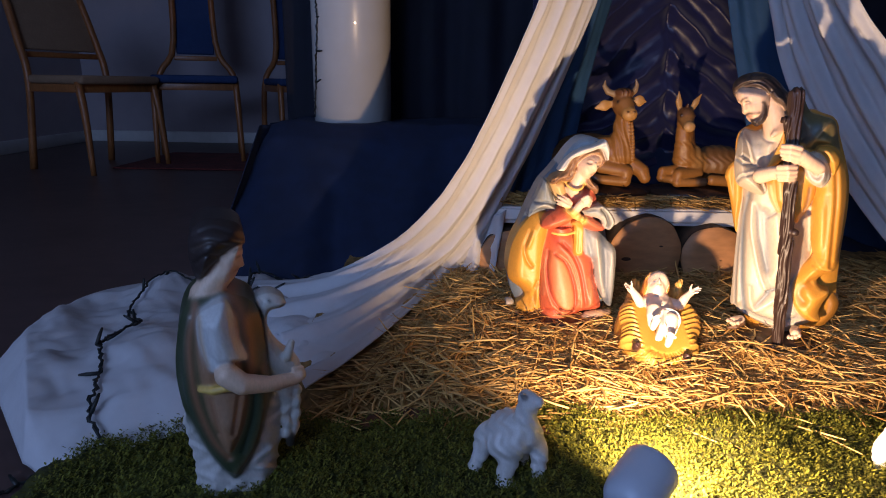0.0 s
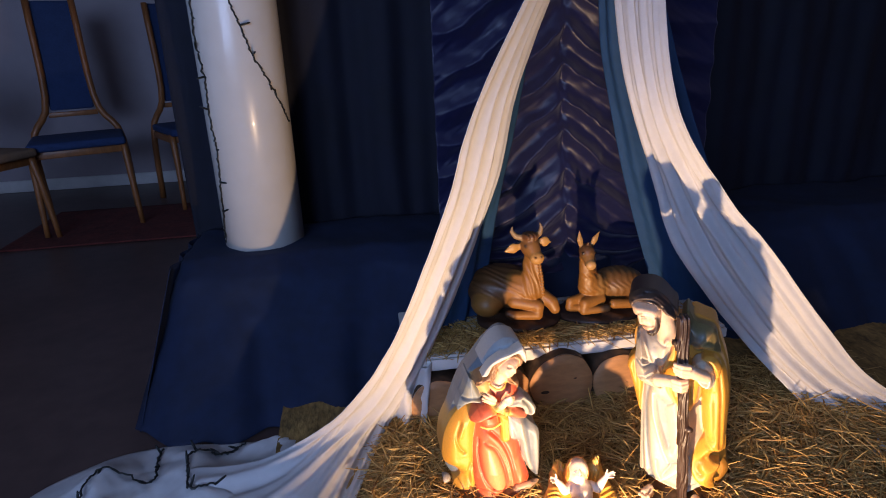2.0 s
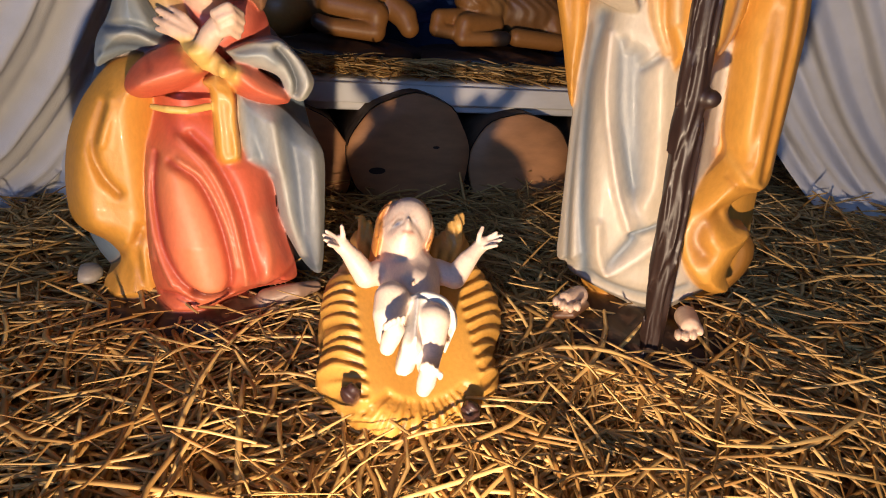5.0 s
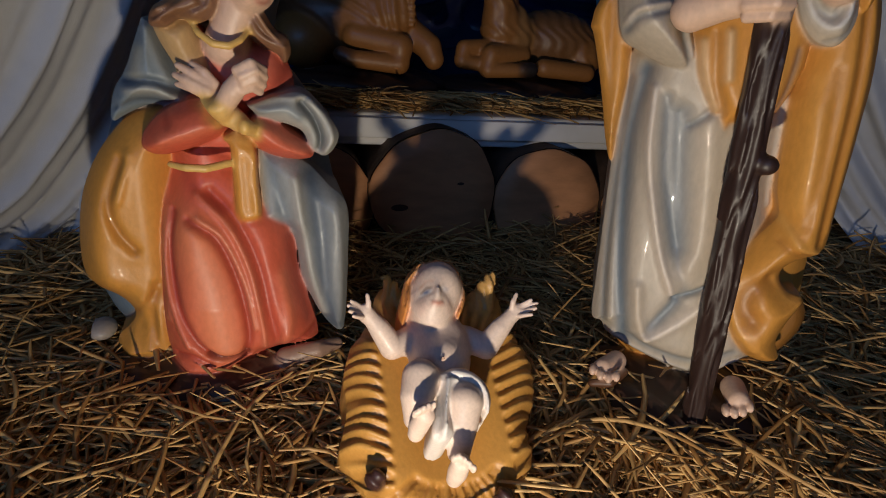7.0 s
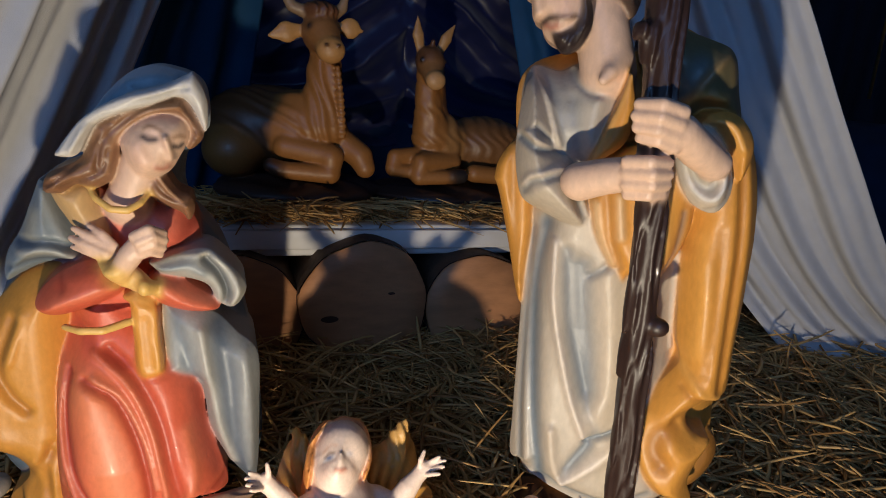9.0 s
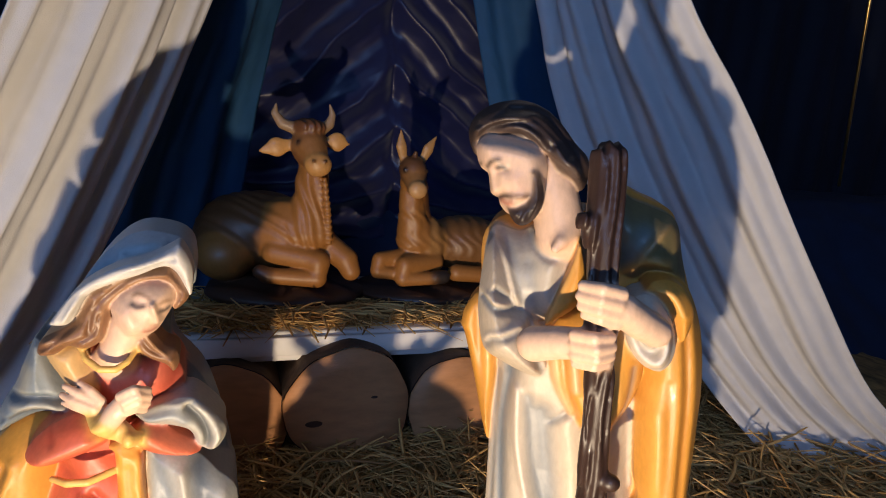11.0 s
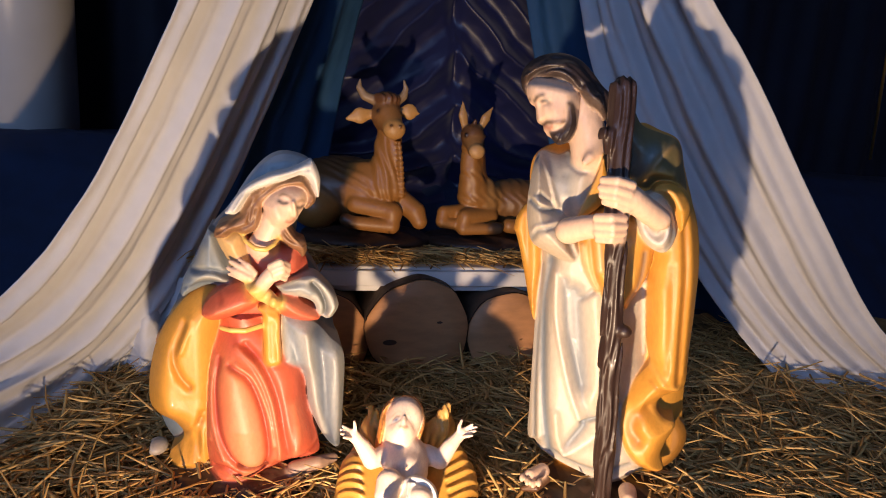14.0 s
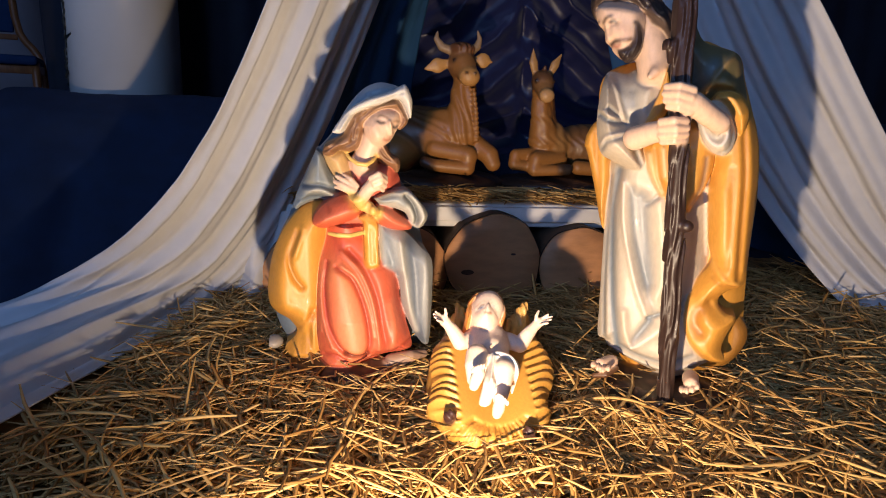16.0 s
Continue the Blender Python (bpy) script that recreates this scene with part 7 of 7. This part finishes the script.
s.ell((0.0806, -0.036, 0.1725), (0.0095, 0.012, 0.0088), SKIN, blend=0.004)
s.chain([(0.0749, -0.042, 0.1823, 0.0034), (0.0848, -0.038, 0.1818, 0.0027)], SKIN, blend=0.002)
s.chain([(-0.0182, -0.006, 0.2772, 0.0163), (-0.0073, -0.008, 0.2906, 0.0149), (0.005, -0.008, 0.3046, 0.0149)], SKIN, blend=0.006)
s.layer([(-0.0022, 0.3249), (0.013, 0.333), (0.0244, 0.3362), (0.0275, 0.3264), (0.0256, 0.3171), (0.0281, 0.3086), (0.023, 0.307), (0.0202, 0.3024), (0.0162, 0.2987), (0.0064, 0.2935), (-0.0032, 0.2965)], -0.026, 0.045, SKIN, puff=(0.014, 0.013), marks=[([(0.0174, 0.3291), (0.0225, 0.3314), (0.0261, 0.3304)], 0.0011, 0, DARK_HAIR, 0.8), ([(0.02, 0.3222), (0.0237, 0.3225)], 0.0014, 0.0005, (0.12, 0.10, 0.09), 0.9), ([(0.0163, 0.3056), (0.0201, 0.3066)], 0.0015, 0.001, LIP, 0.9), ([(0.0077, 0.3139), (0.0099, 0.3096)], 0.0061, 0.002, (0.76, 0.45, 0.33), 0.4)])
s.layer([(-0.0292, 0.3057), (-0.0321, 0.3274), (-0.0283, 0.3502), (-0.0184, 0.362), (-0.0026, 0.3662), (0.0178, 0.3622), (0.0283, 0.3535), (0.0309, 0.3358), (0.0256, 0.3314), (0.0152, 0.3261), (0.0058, 0.3161), (-0.0033, 0.3101), (-0.0128, 0.2987), (-0.0231, 0.2915)], -0.034, 0.075, DARK_HAIR, puff=(0.028, 0.026), marks=[([(-0.0221, 0.3508), (-0.0041, 0.3572), (0.0162, 0.3506), (0.0265, 0.3419)], 0.0024, -0.003, None, 0), ([(-0.0252, 0.3349), (-0.008, 0.3446), (0.0093, 0.338)], 0.0024, -0.003, (0.06, 0.04, 0.03), 0.6), ([(-0.0243, 0.3185), (-0.0116, 0.3292), (0.0012, 0.3255)], 0.0024, -0.003, None, 0), ([(-0.0219, 0.3051), (-0.0116, 0.3147), (-0.0027, 0.3219)], 0.0024, 0.002, (0.06, 0.04, 0.03), 0.6)])
s.layer([(0.0385, 0.2529), (0.0405, 0.2643), (0.0534, 0.2687), (0.0678, 0.2628), (0.0741, 0.2532), (0.067, 0.248), (0.0547, 0.2458), (0.0499, 0.2323), (0.0553, 0.2074), (0.0681, 0.1887), (0.0829, 0.1755), (0.0889, 0.1523), (0.0443, 0.1597), (0.0443, 0.2059), (0.0436, 0.239)], -0.012, 0.03, LAMB, puff=(0.010, 0.010), marks=[([(0.0529, 0.2621), (0.0541, 0.2605)], 0.0016, 0.0006, (0.02, 0.02, 0.02), 1.0), ([(0.0678, 0.2538), (0.0726, 0.2547)], 0.0011, -0.001, (0.20, 0.16, 0.15), 0.8), ([(0.0418, 0.264), (0.0455, 0.2593)], 0.0014, -0.0015, (0.30, 0.27, 0.25), 0.6), ([(0.0484, 0.2192), (0.0579, 0.1952), (0.0754, 0.1733)], 0.0034, -0.002, (0.45, 0.42, 0.38), 0.4)])
s.chain([(0.0711, -0.008, 0.1855, 0.0068), (0.0773, -0.01, 0.2039, 0.0041)], LAMB, blend=0.003)
s.chain([(0.0672, -0.01, 0.1402, 0.0088), (0.0643, -0.008, 0.079, 0.0061)], LAMB, blend=0.004, wave=wool)
s.chain([(0.079, -0.006, 0.1401, 0.0081), (0.0747, -0.004, 0.0745, 0.0061)], LAMB, blend=0.004, wave=wool)
s.chain([(0.0697, -0.008, 0.072, 0.0061), (0.0693, -0.008, 0.0638, 0.0061)], (0.03, 0.025, 0.02), blend=0.001, paint=0.001)
shepherd = s.build("shepherd_figurine", blur=0.0012)
shepherd.matrix_basis = pose(-0.245, 0.735, 0, 0, 0, 21.58)
tagged(shepherd, "painted resin shepherd figurine in green cloak carrying a lamb", "figurine")

# sheep
s = Sculpt((0.03, 0.69, 0.0), (0.18, 0.83, 0.165), 0.0018)
fleece = lambda p: 0.0010 * np.sin(380 * p[..., 0] + 250 * p[..., 2] + 2.0 * np.sin(170 * p[..., 1] + 120 * p[..., 2]))
FLEECE = (0.66, 0.63, 0.60)
s.ell((0.108, 0.762, 0.078), (0.036, 0.040, 0.029), FLEECE, turn=(0, -28, 0), wave=fleece)
s.chain([(0.127, 0.752, 0.088, 0.022), (0.126, 0.746, 0.112, 0.015), (0.128, 0.742, 0.132, 0.012)], FLEECE, blend=0.008, wave=fleece)
s.chain([(0.126, 0.744, 0.139, 0.0115), (0.139, 0.738, 0.137, 0.0075)], FLEECE, blend=0.003)
s.chain([(0.122, 0.736, 0.144, 0.004), (0.117, 0.732, 0.151, 0.0025)], (0.30, 0.28, 0.28), blend=0.002)
s.chain([(0.140, 0.752, 0.075, 0.014), (0.147, 0.748, 0.060, 0.012), (0.145, 0.742, 0.033, 0.009)], FLEECE, blend=0.006, wave=fleece)
s.chain([(0.108, 0.745, 0.062, 0.016), (0.104, 0.738, 0.040, 0.012), (0.100, 0.734, 0.020, 0.010), (0.112, 0.728, 0.021, 0.007)], FLEECE, blend=0.006, wave=fleece)
s.chain([(0.078, 0.768, 0.070, 0.016), (0.072, 0.765, 0.048, 0.011), (0.064, 0.760, 0.030, 0.009)], FLEECE, blend=0.006, wave=fleece)
s.chain([(0.125, 0.775, 0.060, 0.013), (0.128, 0.778, 0.030, 0.010)], FLEECE, blend=0.006)
sheep = tagged(s.build("sheep_figurine"), "white painted sheep figurine standing in the moss", "figurine", "sheep in the moss")
copy_thing(sheep, pose(1.108, 1.351, 0.0, 0, 0, 150))
